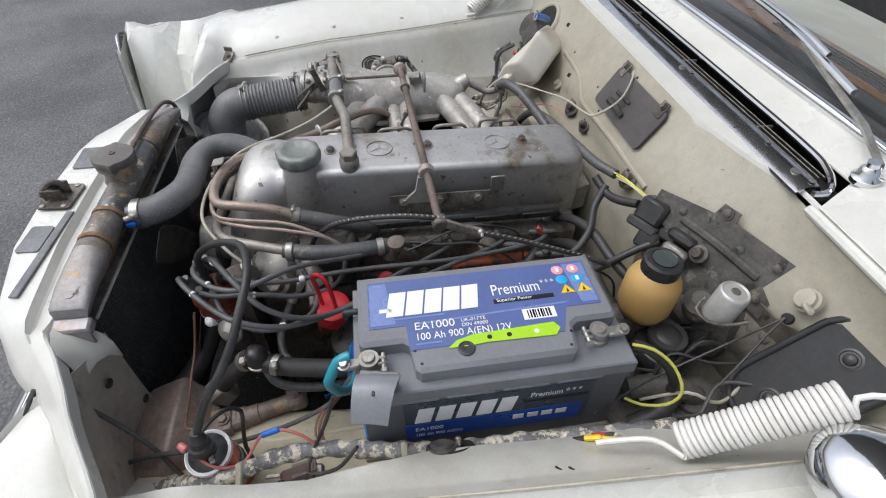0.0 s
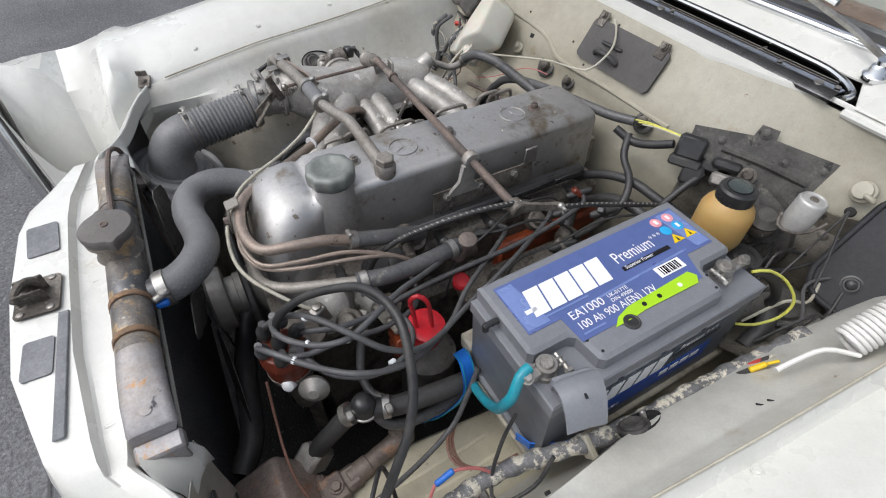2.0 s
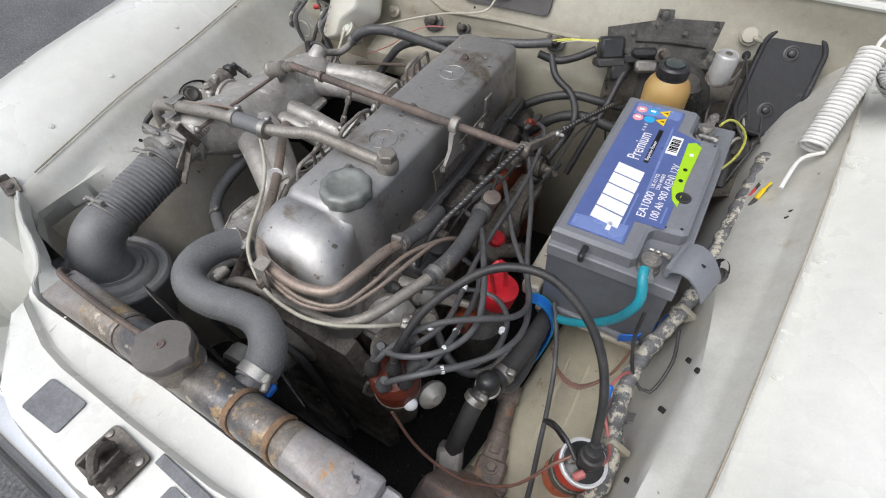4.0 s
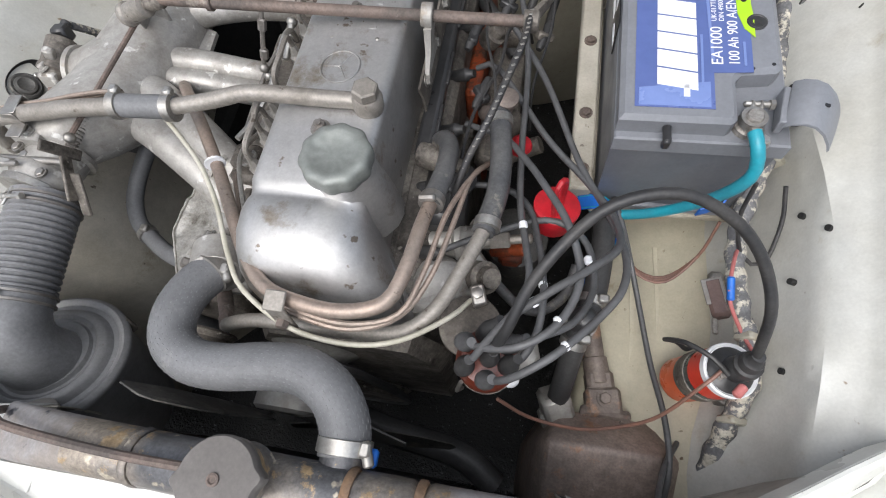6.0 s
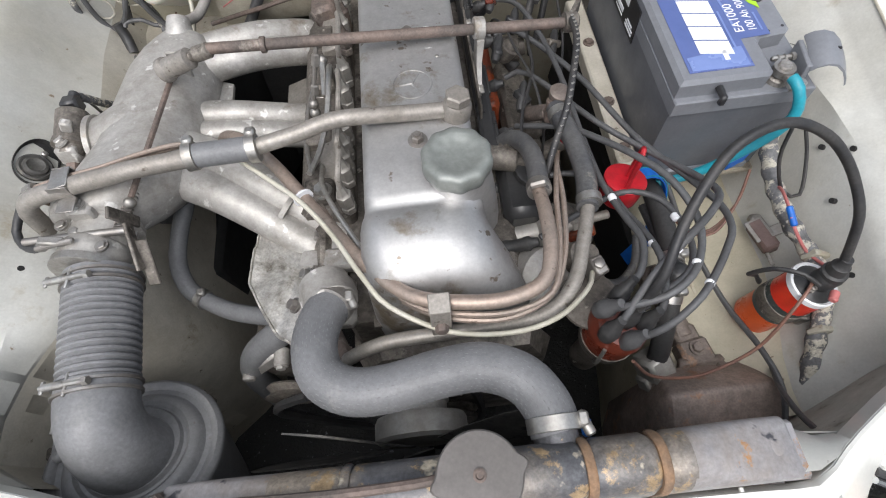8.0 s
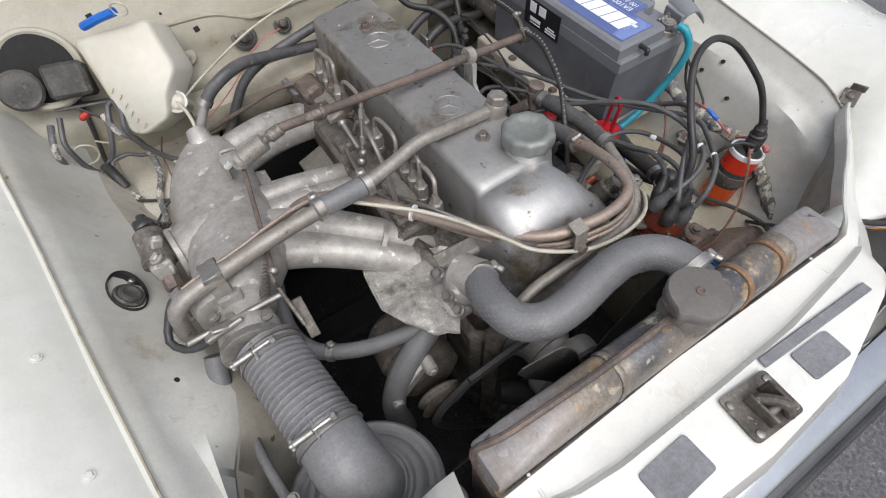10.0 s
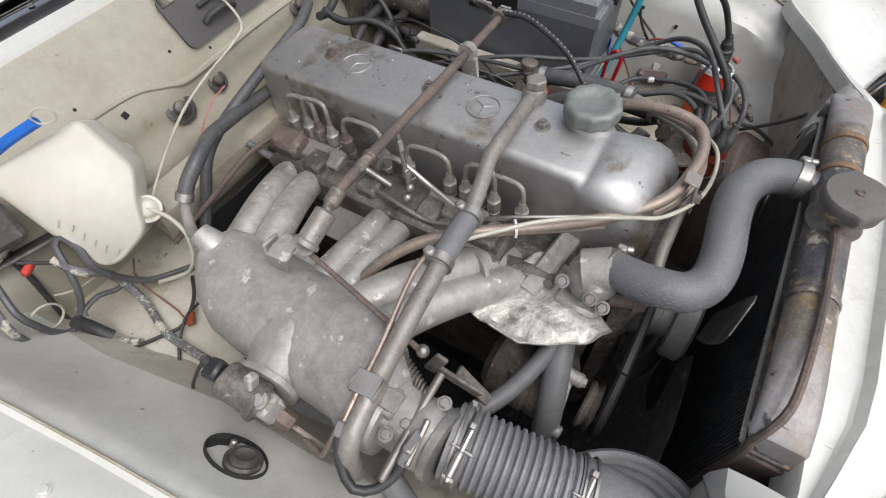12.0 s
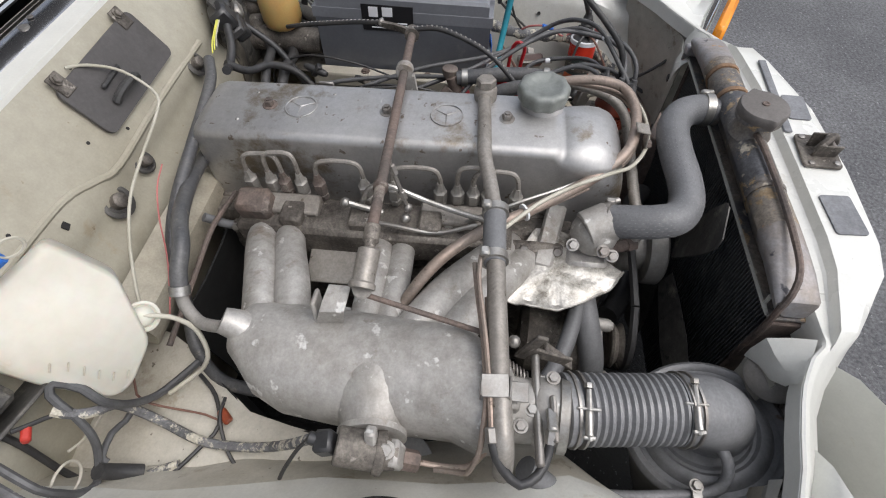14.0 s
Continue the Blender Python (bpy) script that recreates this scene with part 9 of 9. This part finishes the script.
line("pink_wire", [(-0.105, 0.245, 0.862), (-0.14, 0.236, 0.860), (-0.175, 0.225, 0.845), (-0.21, 0.212, 0.82), (-0.25, 0.20, 0.80), (-0.272, 0.195, 0.79)], 0.0010, WIREPINK, "thin faded pink wire behind the manifold", "wire", "loose wires", 6)
for k, (dx, m_) in enumerate(((0.0, WIREYEL), (0.008, WIREYEL), (0.016, WIREWHITE))):
    line("yellow_wire", [(0.105 + dx, 0.255, 0.880), (0.125 + dx, 0.262, 0.884), (0.15 + dx, 0.268, 0.886), (0.18 + dx, 0.275, 0.888)], 0.0011, m_, "thin yellow wire at the firewall", "wire", "loose wires", 6)
line("speedo_cable", [(0.09, 0.235, 0.862), (0.12, 0.245, 0.852), (0.15, 0.25, 0.862), (0.18, 0.262, 0.878)], 0.0065, BLACKRUB, "black sheathed cable into the firewall", "cable", "", 12)
line("fuel_hose", [(-0.135, 0.205, 0.80), (-0.125, 0.185, 0.775), (-0.11, 0.165, 0.755), (-0.10, 0.15, 0.73)], 0.006, RUBBER, "grey fuel hose behind the manifold", "rubber hose", HG, 10)
line("brake_pipe", [(-0.30, 0.195, 0.765), (-0.22, 0.19, 0.785), (-0.15, 0.187, 0.80), (-0.08, 0.185, 0.79)], 0.0035, RUSTSTEEL, "thin rusted pipe on the bulkhead rail", "metal pipe", "", 8)

# relay, fuse plate and the things behind the battery
fp = thing("relay_plate", (0.28, 0.33, 0.85), "dusty black steel plate with relays on the firewall", "relay plate")
PQ = [(0.188, 0.282, 0.910), (0.252, 0.322, 0.917), (0.252, 0.330, 0.932), (0.273, 0.341, 0.930), (0.276, 0.337, 0.918), (0.351, 0.374, 0.912), (0.371, 0.345, 0.844), (0.327, 0.326, 0.853), (0.254, 0.294, 0.867), (0.196, 0.268, 0.880)]
pn = V(0.434, -0.776, 0.457)
part("panel", loft([PQ, [V(*p) - pn * 0.003 for p in PQ]]), DUSTYBLACK, fp)
for p in ((0.262, 0.331, 0.924), (0.340, 0.362, 0.90), (0.352, 0.345, 0.86), (0.225, 0.300, 0.90), (0.30, 0.340, 0.895)):
    part("plate_bolt", hexbolt(V(*p) + pn * 0.0005, pn, 0.006, 0.004), DUSTYBLACK, fp)
part("ridge", tube([(0.232, 0.298, 0.892), (0.28, 0.320, 0.890), (0.335, 0.348, 0.880)], 0.006, 8), DUSTYBLACK, fp)


def low_wall(x, z):
    yb = min(firewall_y(x, 0.832), 0.42)
    if z > 0.832:
        return min(firewall_y(x, z), 0.384 + (0.97 - z) * 0.13)
    return yb + interp(z, [(0.72, -0.018), (0.80, -0.022), (0.818, -0.016), (0.832, 0.0)])


# sheet and studs added to carry the grime of the lower bulkhead
pad = [[(x, low_wall(x, z) - 0.005 - 0.004 * noise.noise((x * 40, z * 40, 1)), z) for z in (0.872 + 0.010 * math.sin(31 * x) - 0.06 * max(0.0, x - 0.33), 0.855, 0.835, 0.815, 0.79, 0.765, 0.735)] for x in [0.20 + 0.0165 * k for k in range(14)]]
bp_ = thing("bulkhead_grime", (0.25, 0.25, 0.735), "greasy brown sheet added for the grime on the lower bulkhead", "insulation pad")
part("pad", sheet(pad, 0.003, (0, 1, 0)), GREASE, bp_)
for x, z in ((0.25, 0.83), (0.32, 0.79), (0.39, 0.83)):
    part("pad_stud", lathe((x, low_wall(x, z) - 0.006, z), (0, -0.9, 0.3), [(0, 0.008), (0.002, 0.007), (0.004, 0.003)], 12), DARKCAST, bp_)
rl = thing("relay", (0.20, 0.28, 0.86), "glossy black relay box with wires plugged in", "relay")
part("housing", cbox((0.200, 0.276, 0.880), (0.040, 0.032, 0.036), 0.005, rot(-25, 0, 30)), BLACKPLAS, rl)
part("base", join(cbox((0.203, 0.270, 0.858), (0.046, 0.040, 0.014), 0.003, rot(-25, 0, 30)), cbox((0.232, 0.290, 0.862), (0.03, 0.022, 0.018), 0.004, rot(-25, 0, 30))), BLACKRUB, rl)
part("fuse_cover", cbox((0.250, 0.298, 0.872), (0.042, 0.024, 0.016), 0.005, rot(-30, 0, 28)), BLACKPLAS, rl)
part("second_relay", cbox((0.222, 0.268, 0.848), (0.030, 0.026, 0.030), 0.004, rot(-25, 0, 30)), BLACKPLAS, rl)
part("silver_cover", cbox((0.262, 0.283, 0.858), (0.036, 0.014, 0.020), 0.004, rot(-30, 0, 28)), ZINC, rl, "scratched bright metal cover")
part("fuse_knob", join(lathe((0.278, 0.308, 0.868), (0.3, -0.7, 0.6), [(0, 0.012), (0.008, 0.012), (0.010, 0.008), (0.02, 0.006)], 14)), DARKCAST, rl)

mc = thing("brake_reservoir", (0.311, 0.232, 0.79), "amber brake fluid reservoir with a black screw cap", "brake fluid reservoir")
part("jar", lathe((0.311, 0.234, 0.792), (0, 0, 1), [(0, 0.022), (0.006, 0.031), (0.018, 0.0345), (0.058, 0.0345), (0.068, 0.031), (0.076, 0.025), (0.080, 0.022)], 32), AMBER, mc, "cloudy amber plastic jar", sharp=60)
cp = part("screw_cap", lathe((0.311, 0.234, 0.870), (0, 0, 1), [(0, 0.020), (0.001, 0.0235), (0.017, 0.0235), (0.020, 0.021), (0.0205, 0.0165), (0.019, 0.0145), (0.0195, 0.003)], 48, lambda a: 1 + 0.012 * math.cos(24 * a)), BLACKPLAS, mc, "black ribbed cap")
part("cap_disc", lathe((0.311, 0.234, 0.8905), (0, 0, 1), [(0, 0.0145), (0.001, 0.0145), (0.0014, 0.013)], 24), COILDARK, cp)
part("master_cylinder", join(cyl((0.30, 0.30, 0.775), (0.31, 0.17, 0.765), 0.022, n=18), cyl((0.31, 0.232, 0.775), (0.311, 0.232, 0.795), 0.018, n=14)), DARKCAST, mc)
part("booster", lathe((0.30, 0.33, 0.775), (0.05, -1, 0), [(-0.02, 0.07), (0.0, 0.075), (0.01, 0.074), (0.03, 0.05), (0.036, 0.03)], 30), DUSTYBLACK, mc)
mc.location += V(0.0, -0.005, 0.015)
ff = thing("fuel_filter", (0.37, 0.284, 0.85), "pale grey metal canister in a wire clip", "canister")
part("can", lathe((0.366, 0.274, 0.850), (0.05, 0.06, 1), [(0, 0.015), (0.003, 0.0175), (0.044, 0.0175), (0.047, 0.016), (0.0475, 0.015), (0.046, 0.013), (0.047, 0.004)], 28), CANGREY, ff, "pale grey can")
part("lid_button", lathe((0.368, 0.277, 0.896), (0.05, 0.06, 1), [(0, 0.006), (0.002, 0.005)], 12), DARKCAST, ff)
part("wire_clip", tube([(0.350, 0.262, 0.868), (0.358, 0.250, 0.858), (0.376, 0.255, 0.856), (0.388, 0.270, 0.862), (0.392, 0.29, 0.87)], 0.002, 6), DARKCAST, ff)
ff.location += V(0.007, 0.006, 0.014)
bb = thing("black_canister", (0.353, 0.250, 0.745), "black capped round canister with hoses behind the battery", "canister")
part("body", lathe((0.350, 0.252, 0.752), (0.05, 0, 1), [(0, 0.034), (0.004, 0.037), (0.022, 0.037), (0.028, 0.034), (0.031, 0.027), (0.032, 0.024), (0.040, 0.0235)], 30), BLACKPLAS, bb)
part("cap", lathe((0.352, 0.252, 0.791), (0.05, 0, 1), [(0, 0.024), (0.002, 0.0255), (0.010, 0.0255), (0.012, 0.024), (0.011, 0.017), (0.013, 0.015), (0.014, 0.008)], 40, lambda a: 1 + 0.02 * math.cos(20 * a)), BLACKRUB, bb, "ribbed black cap")
part("spout", tube([(0.378, 0.240, 0.772), (0.395, 0.235, 0.780), (0.408, 0.245, 0.776), (0.415, 0.262, 0.76)], 0.010, 10), BLACKRUB, bb)
boot = thing("rubber_boot", (0.425, 0.275, 0.75), "stepped round grey rubber boot on the greasy shelf", "rubber boot")
part("steps", lathe((0.428, 0.270, 0.748), (-0.15, -0.2, 1), [(0, 0.046), (0.006, 0.045), (0.008, 0.036), (0.014, 0.035), (0.016, 0.026), (0.022, 0.025), (0.024, 0.014)], 32), DUSTYBLACK, boot)
part("snout", tube([(0.425, 0.265, 0.768), (0.418, 0.245, 0.778), (0.405, 0.215, 0.772), (0.40, 0.19, 0.762)], 0.014, 12), DUSTYBLACK, boot)
brk = thing("pump_casting", (0.33, 0.30, 0.80), "greasy cast lump under the relay plate", "casting")
part("casting", join(ball((0.335, 0.292, 0.828), 0.020, 14), cbox((0.318, 0.285, 0.805), (0.04, 0.03, 0.03), 0.008, rot(10, 20, 30))), DARKCAST, brk)
part("cast_lid", lathe((0.337, 0.288, 0.842), (0.1, -0.3, 1), [(0, 0.020), (0.004, 0.021), (0.007, 0.016), (0.012, 0.012)], 18), DUSTYBLACK, brk)
DG = "dark hoses behind the battery"
for pts, r in (([(0.41, 0.25, 0.765), (0.42, 0.235, 0.775), (0.435, 0.215, 0.765), (0.44, 0.18, 0.745)], 0.012), ([(0.30, 0.20, 0.76), (0.33, 0.205, 0.765), (0.37, 0.20, 0.76), (0.41, 0.19, 0.75)], 0.011),
               ([(0.065, 0.19, 0.765), (0.12, 0.205, 0.80), (0.17, 0.215, 0.815), (0.22, 0.225, 0.81), (0.27, 0.25, 0.795)], 0.0075), ([(0.10, 0.18, 0.73), (0.15, 0.195, 0.775), (0.20, 0.20, 0.79), (0.26, 0.205, 0.78), (0.30, 0.23, 0.765)], 0.009), ([(0.235, 0.275, 0.855), (0.232, 0.25, 0.84), (0.228, 0.215, 0.81), (0.215, 0.18, 0.76), (0.20, 0.15, 0.70)], 0.0055), ([(0.11, 0.245, 0.86), (0.13, 0.225, 0.835), (0.17, 0.205, 0.82), (0.19, 0.17, 0.79), (0.17, 0.12, 0.74)], 0.006), ([(0.08, 0.20, 0.74), (0.12, 0.15, 0.73), (0.16, 0.10, 0.70)], 0.010)):
    line("rubber_hose", pts, r, BLACKRUB, "greasy black hose behind the battery", "rubber hose", DG, 10)
random.seed(5)
for k in range(3):
    x0, z0, y0, y1 = random.uniform(0.10, 0.25), random.uniform(0.755, 0.805), random.uniform(-0.16, 0.02), random.uniform(0.10, 0.24)
    x1 = min(0.26, max(0.09, x0 + random.uniform(-0.07, 0.07)))
    pts = [(x0, y0 - 0.02, 0.71), (x0, y0, z0 - 0.02)] + [(lerp(x0, x1, t) + random.uniform(-0.006, 0.006), lerp(y0, y1, t), z0 + 0.012 * math.sin(3.1 * t) + random.uniform(-0.006, 0.006)) for t in (0.25, 0.5, 0.75)] + [(x1, y1, z0 - 0.02), (x1 + 0.01, y1 + 0.015, 0.71)]
    line("loom_wire", pts, random.choice((0.0018, 0.0022, 0.003, 0.0036)), WIREBLACK, "thin wire tangled beside the cylinder head", "wire", "tangled wires", 6)
for k, (x, y, z, m_) in enumerate([(0.115, 0.03, 0.80, BLACKPLAS), (0.135, -0.05, 0.79, BLACKPLAS), (0.15, 0.10, 0.785, BLACKPLAS), (0.20, 0.06, 0.775, DARKCAST), (0.125, 0.15, 0.785, DISTCAP), (0.19, 0.14, 0.80, BLACKPLAS)]):
    cn = thing("connector", (x, y, z - 0.01), "small plastic wire connector beside the cylinder head" if m_ is not DISTCAP else "dark red sensor plug beside the cylinder head", "connector", "connectors by the head")
    part("body", cbox((x, y, z), (0.012, 0.024, 0.010), 0.002, rot(10 * k, 15, 40 * k)), m_, cn)
    part("collar", lathe((x, y, z), (0.3, 1, 0.2), [(-0.02, 0.004), (-0.014, 0.006), (0.014, 0.006), (0.022, 0.004)], 10), BLACKRUB, cn)
for k in range(8):
    x = 0.34 + 0.015 * k
    pts = [(x, 0.20 + random.uniform(-0.02, 0.02), 0.76), (x + random.uniform(-0.02, 0.03), 0.24, 0.79 + random.uniform(-0.02, 0.02)), (x + random.uniform(-0.02, 0.03), 0.28, 0.80 + random.uniform(-0.02, 0.02)), (x + 0.01, 0.32, 0.81)]
    line("loom_wire", pts, 0.0022, random.choice((WIREBLACK, WIREWHITE, WIREBLACK, WIREGREY)), "thin wire tangled behind the battery", "wire", "tangled wires", 6)

ov = thing("oval_plate", (0.443, 0.35, 0.84), "black oval rubber plate with two fixings in the corner", "cover plate")
on = V(0.12, -0.77, 0.63).normalized()
oc = V(0.458, 0.350, 0.846)
ou = V(0.0, 0.64, 0.77)
part("panel", join(plate(rounded(0.175, 0.098, 0.042, 8), on, 0.006, oc + on * 0.004, ou), ), OVALRUB, ov)
rim = [oc + on * 0.005 + ou.normalized() * a + on.cross(ou).normalized() * b for a, b in rounded(0.166, 0.089, 0.038, 8)]
part("rim", tube(rim + rim[:1], 0.004, 8, 0.02), OVALRUB, ov, sharp=60)
for s_ in (-1, 1):
    part("fixing", lathe(oc + on * 0.004 + ou.normalized() * 0.045 * s_, on, [(0, 0.0125), (0.001, 0.0125), (0.0015, 0.010), (0.0006, 0.009), (0.0006, 0.007), (0.004, 0.006), (0.006, 0.003)], 20), BLACKPLAS, ov)
line("stay_cord", [(0.398, 0.341, 0.883), (0.408, 0.320, 0.868), (0.425, 0.29, 0.845), (0.440, 0.262, 0.82)], 0.0015, WIREBLACK, "black cord through the firewall hole", "cord", "cords", 6)
line("stay_cord", [(0.398, 0.341, 0.883), (0.402, 0.29, 0.852), (0.408, 0.22, 0.81), (0.412, 0.185, 0.785), (0.43, 0.13, 0.77)], 0.0015, WIREBLACK, "black cord stretched from the firewall hole", "cord", "cords", 6)
solo("cap_stub", join(lathe((0.392, 0.366, 0.900), (-0.1, -0.8, 0.6), [(0, 0.015), (0.006, 0.0145), (0.008, 0.012), (0.013, 0.011), (0.014, 0.006)], 18), cbox((0.404, 0.352, 0.905), (0.016, 0.008, 0.006), 0.002, rot(0, 20, 20))), BAY, "dirty cream plastic cap on the firewall corner", "plastic cap")
solo("cord_grommet", lathe((0.398, 0.345, 0.881), (0, -0.8, 0.6), [(-0.004, 0.0065), (0.002, 0.0062), (0.003, 0.004)], 14), UNDER, "black hole with a cord in the firewall corner", "grommet")

# ---- auxiliary air valve under the manifold and loose wiring on the right ----
av = thing("air_valve", (-0.40, -0.07, 0.70), "grey auxiliary air valve with a plug under the manifold neck", "air valve")
part("body", join(cyl((-0.404, -0.042, 0.836), (-0.404, -0.078, 0.826), 0.0175, n=22), lathe((-0.404, -0.076, 0.826), (0, -1, -0.25), [(0, 0.019), (0.004, 0.020), (0.008, 0.020), (0.010, 0.015), (0.020, 0.013)], 20)), DARKCAST, av)
part("mount_strap", join(cbox((-0.400, -0.074, 0.838), (0.012, 0.010, 0.036), 0.002, rot(0, 25, 0)), cbox((-0.404, -0.093, 0.823), (0.024, 0.016, 0.022), 0.003, rot(-14, 0, 0)), hexbolt((-0.404, -0.088, 0.838), (-0.3, 0, 1), 0.006, 0.006)), CAST, av, "pale cast mounting strap")
part("plug", join(cbox((-0.404, -0.034, 0.840), (0.020, 0.018, 0.020), 0.003, rot(-12, 0, 8)), cyl((-0.404, -0.030, 0.842), (-0.402, -0.018, 0.845), 0.006, n=10)), BLACKPLAS, av, "black electrical plug")
part("banjo_nut", hexbolt((-0.404, -0.100, 0.811), (0, -1, -0.35), 0.010, 0.016, False), RUSTSTEEL, av, "brown union nut")
part("pipe", tube([(-0.404, -0.112, 0.806), (-0.404, -0.135, 0.799), (-0.402, -0.160, 0.800), (-0.393, -0.174, 0.815), (-0.380, -0.180, 0.845), (-0.362, -0.174, 0.872), (-0.330, -0.172, 0.868), (-0.26, -0.167, 0.870)], 0.0028, 8), COPPER, av, "thin copper pipe")
part("drum", lathe((-0.40, -0.075, 0.66), (0, 0, 1), [(0, 0.05), (0.004, 0.053), (0.05, 0.053), (0.055, 0.045)], 26), FILTERBOX, av, "grey round drum below")
line("valve_wire", [(-0.402, -0.020, 0.845), (-0.412, 0.0, 0.815), (-0.428, 0.025, 0.76), (-0.43, 0.02, 0.72), (-0.432, 0.045, 0.727), (-0.41, 0.09, 0.73), (-0.372, 0.115, 0.742), (-0.345, 0.12, 0.74)], 0.0020, WIREBLACK, "thin black wire looping from the air valve", "wire", "loose wires", 6)
WG = "wires on the right inner wing"
floor_r = [
    ([(-0.402, 0.230, 0.836), (-0.400, 0.214, 0.824), (-0.392, 0.202, 0.815), (-0.380, 0.202, 0.797), (-0.375, 0.200, 0.764), (-0.379, 0.178, 0.738), (-0.393, 0.131, 0.737), (-0.395, 0.091, 0.737), (-0.395, 0.054, 0.750), (-0.398, 0.015, 0.790), (-0.402, -0.018, 0.838)], 0.0052, TAPE),
    ([(-0.400, 0.218, 0.828), (-0.391, 0.232, 0.845), (-0.380, 0.232, 0.848), (-0.379, 0.212, 0.836), (-0.385, 0.198, 0.822), (-0.375, 0.196, 0.785), (-0.355, 0.194, 0.751), (-0.335, 0.184, 0.743), (-0.305, 0.170, 0.736)], 0.0044, WIREGREY),
    ([(-0.402, 0.214, 0.826), (-0.412, 0.205, 0.805), (-0.425, 0.204, 0.783), (-0.449, 0.203, 0.766), (-0.461, 0.204, 0.782), (-0.465, 0.205, 0.806), (-0.466, 0.212, 0.826), (-0.455, 0.240, 0.848)], 0.0040, WIREGREY),
    ([(-0.470, 0.235, 0.845), (-0.480, 0.210, 0.826), (-0.483, 0.204, 0.800), (-0.478, 0.203, 0.769), (-0.464, 0.200, 0.741), (-0.435, 0.178, 0.737), (-0.418, 0.145, 0.736)], 0.0048, TAPE),
    ([(-0.427, 0.244, 0.850), (-0.415, 0.236, 0.840), (-0.405, 0.229, 0.832), (-0.398, 0.216, 0.822)], 0.0022, WIREBLACK),
    ([(-0.348, 0.205, 0.783), (-0.362, 0.203, 0.753), (-0.365, 0.137, 0.736), (-0.372, 0.115, 0.735)], 0.0013, WIREBROWN),
    ([(-0.430, 0.198, 0.772), (-0.426, 0.203, 0.777), (-0.404, 0.204, 0.778), (-0.389, 0.203, 0.768), (-0.372, 0.203, 0.764)], 0.0034, WIREGREY),
    ([(-0.320, 0.162, 0.735), (-0.342, 0.135, 0.735), (-0.375, 0.118, 0.735), (-0.400, 0.130, 0.735), (-0.43, 0.15, 0.735)], 0.0024, WIREBLACK),
]
for pts, r, m_ in floor_r:
    line("loom_wire", pts, r, m_, "grey and black wiring lying on the inner wing", "wire", WG, 8)
solo("taped_joint", tube([(-0.440, 0.200, 0.778), (-0.436, 0.194, 0.760), (-0.431, 0.177, 0.742)], 0.0080, 12), BLACKRUB, "black taped wire joint on the inner wing", "wire joint")
solo("red_clip", cbox((-0.425, 0.238, 0.840), (0.016, 0.008, 0.010), 0.002, rot(30, 0, 30)), WIRERED, "small red terminal clip on the wires", "terminal")
solo("orange_clip", cbox((-0.365, 0.113, 0.739), (0.010, 0.020, 0.006), 0.002, rot(0, 0, -40)), ORANGE, "small orange wire tag", "terminal")
bw = thing("wiper_motor", (-0.42, 0.34, 0.80), "dusty charcoal motor box beside the washer bottle", "motor")
part("box", cbox((-0.418, 0.283, 0.872), (0.054, 0.060, 0.048), 0.005, rot(-33, 6, -8)), DUSTYBLACK, bw)
part("flange", cbox((-0.412, 0.268, 0.838), (0.085, 0.055, 0.004), 0.001, rot(-28, 4, -12)), DUSTYBLACK, bw)
part("motor_lead", tube([(-0.425, 0.275, 0.845), (-0.430, 0.262, 0.810), (-0.440, 0.250, 0.765), (-0.445, 0.24, 0.742)], 0.0036, 8), WIREBLACK, bw)
vent = thing("vent_opening", on_firewall(-0.442, 0.90), "round dark vent opening with a cream rim in the firewall corner", "vent opening")
part("opening", lathe(on_firewall(-0.445, 0.892, 0.002), FN, [(0, 0.050), (0.001, 0.050), (0.0015, 0.045)], 36), UNDER, vent, "black opening")
part("rim", tube([on_firewall(-0.445, 0.892, 0.004) + V(1, 0, 0) * 0.052 * math.cos(a * 0.2618) + V(0, 0.6, 0.8) * 0.052 * math.sin(a * 0.2618) for a in range(-5, 20)], 0.006, 8, 0.01), BAY, vent, "cream rolled rim")
vm = thing("blower_motor", on_firewall(-0.470, 0.885, 0.02), "round grey blower motor in the vent opening", "motor")
part("drum", lathe(on_firewall(-0.478, 0.876, 0.002), FN, [(0, 0.026), (0.012, 0.026), (0.015, 0.0285), (0.018, 0.0285), (0.021, 0.025), (0.020, 0.019), (0.022, 0.011), (0.022, 0.005)], 30), DUSTYBLACK, vm)
part("drum_screw", hexbolt(on_firewall(-0.470, 0.868, 0.021), FN, 0.004, 0.003), ZINC, vm)
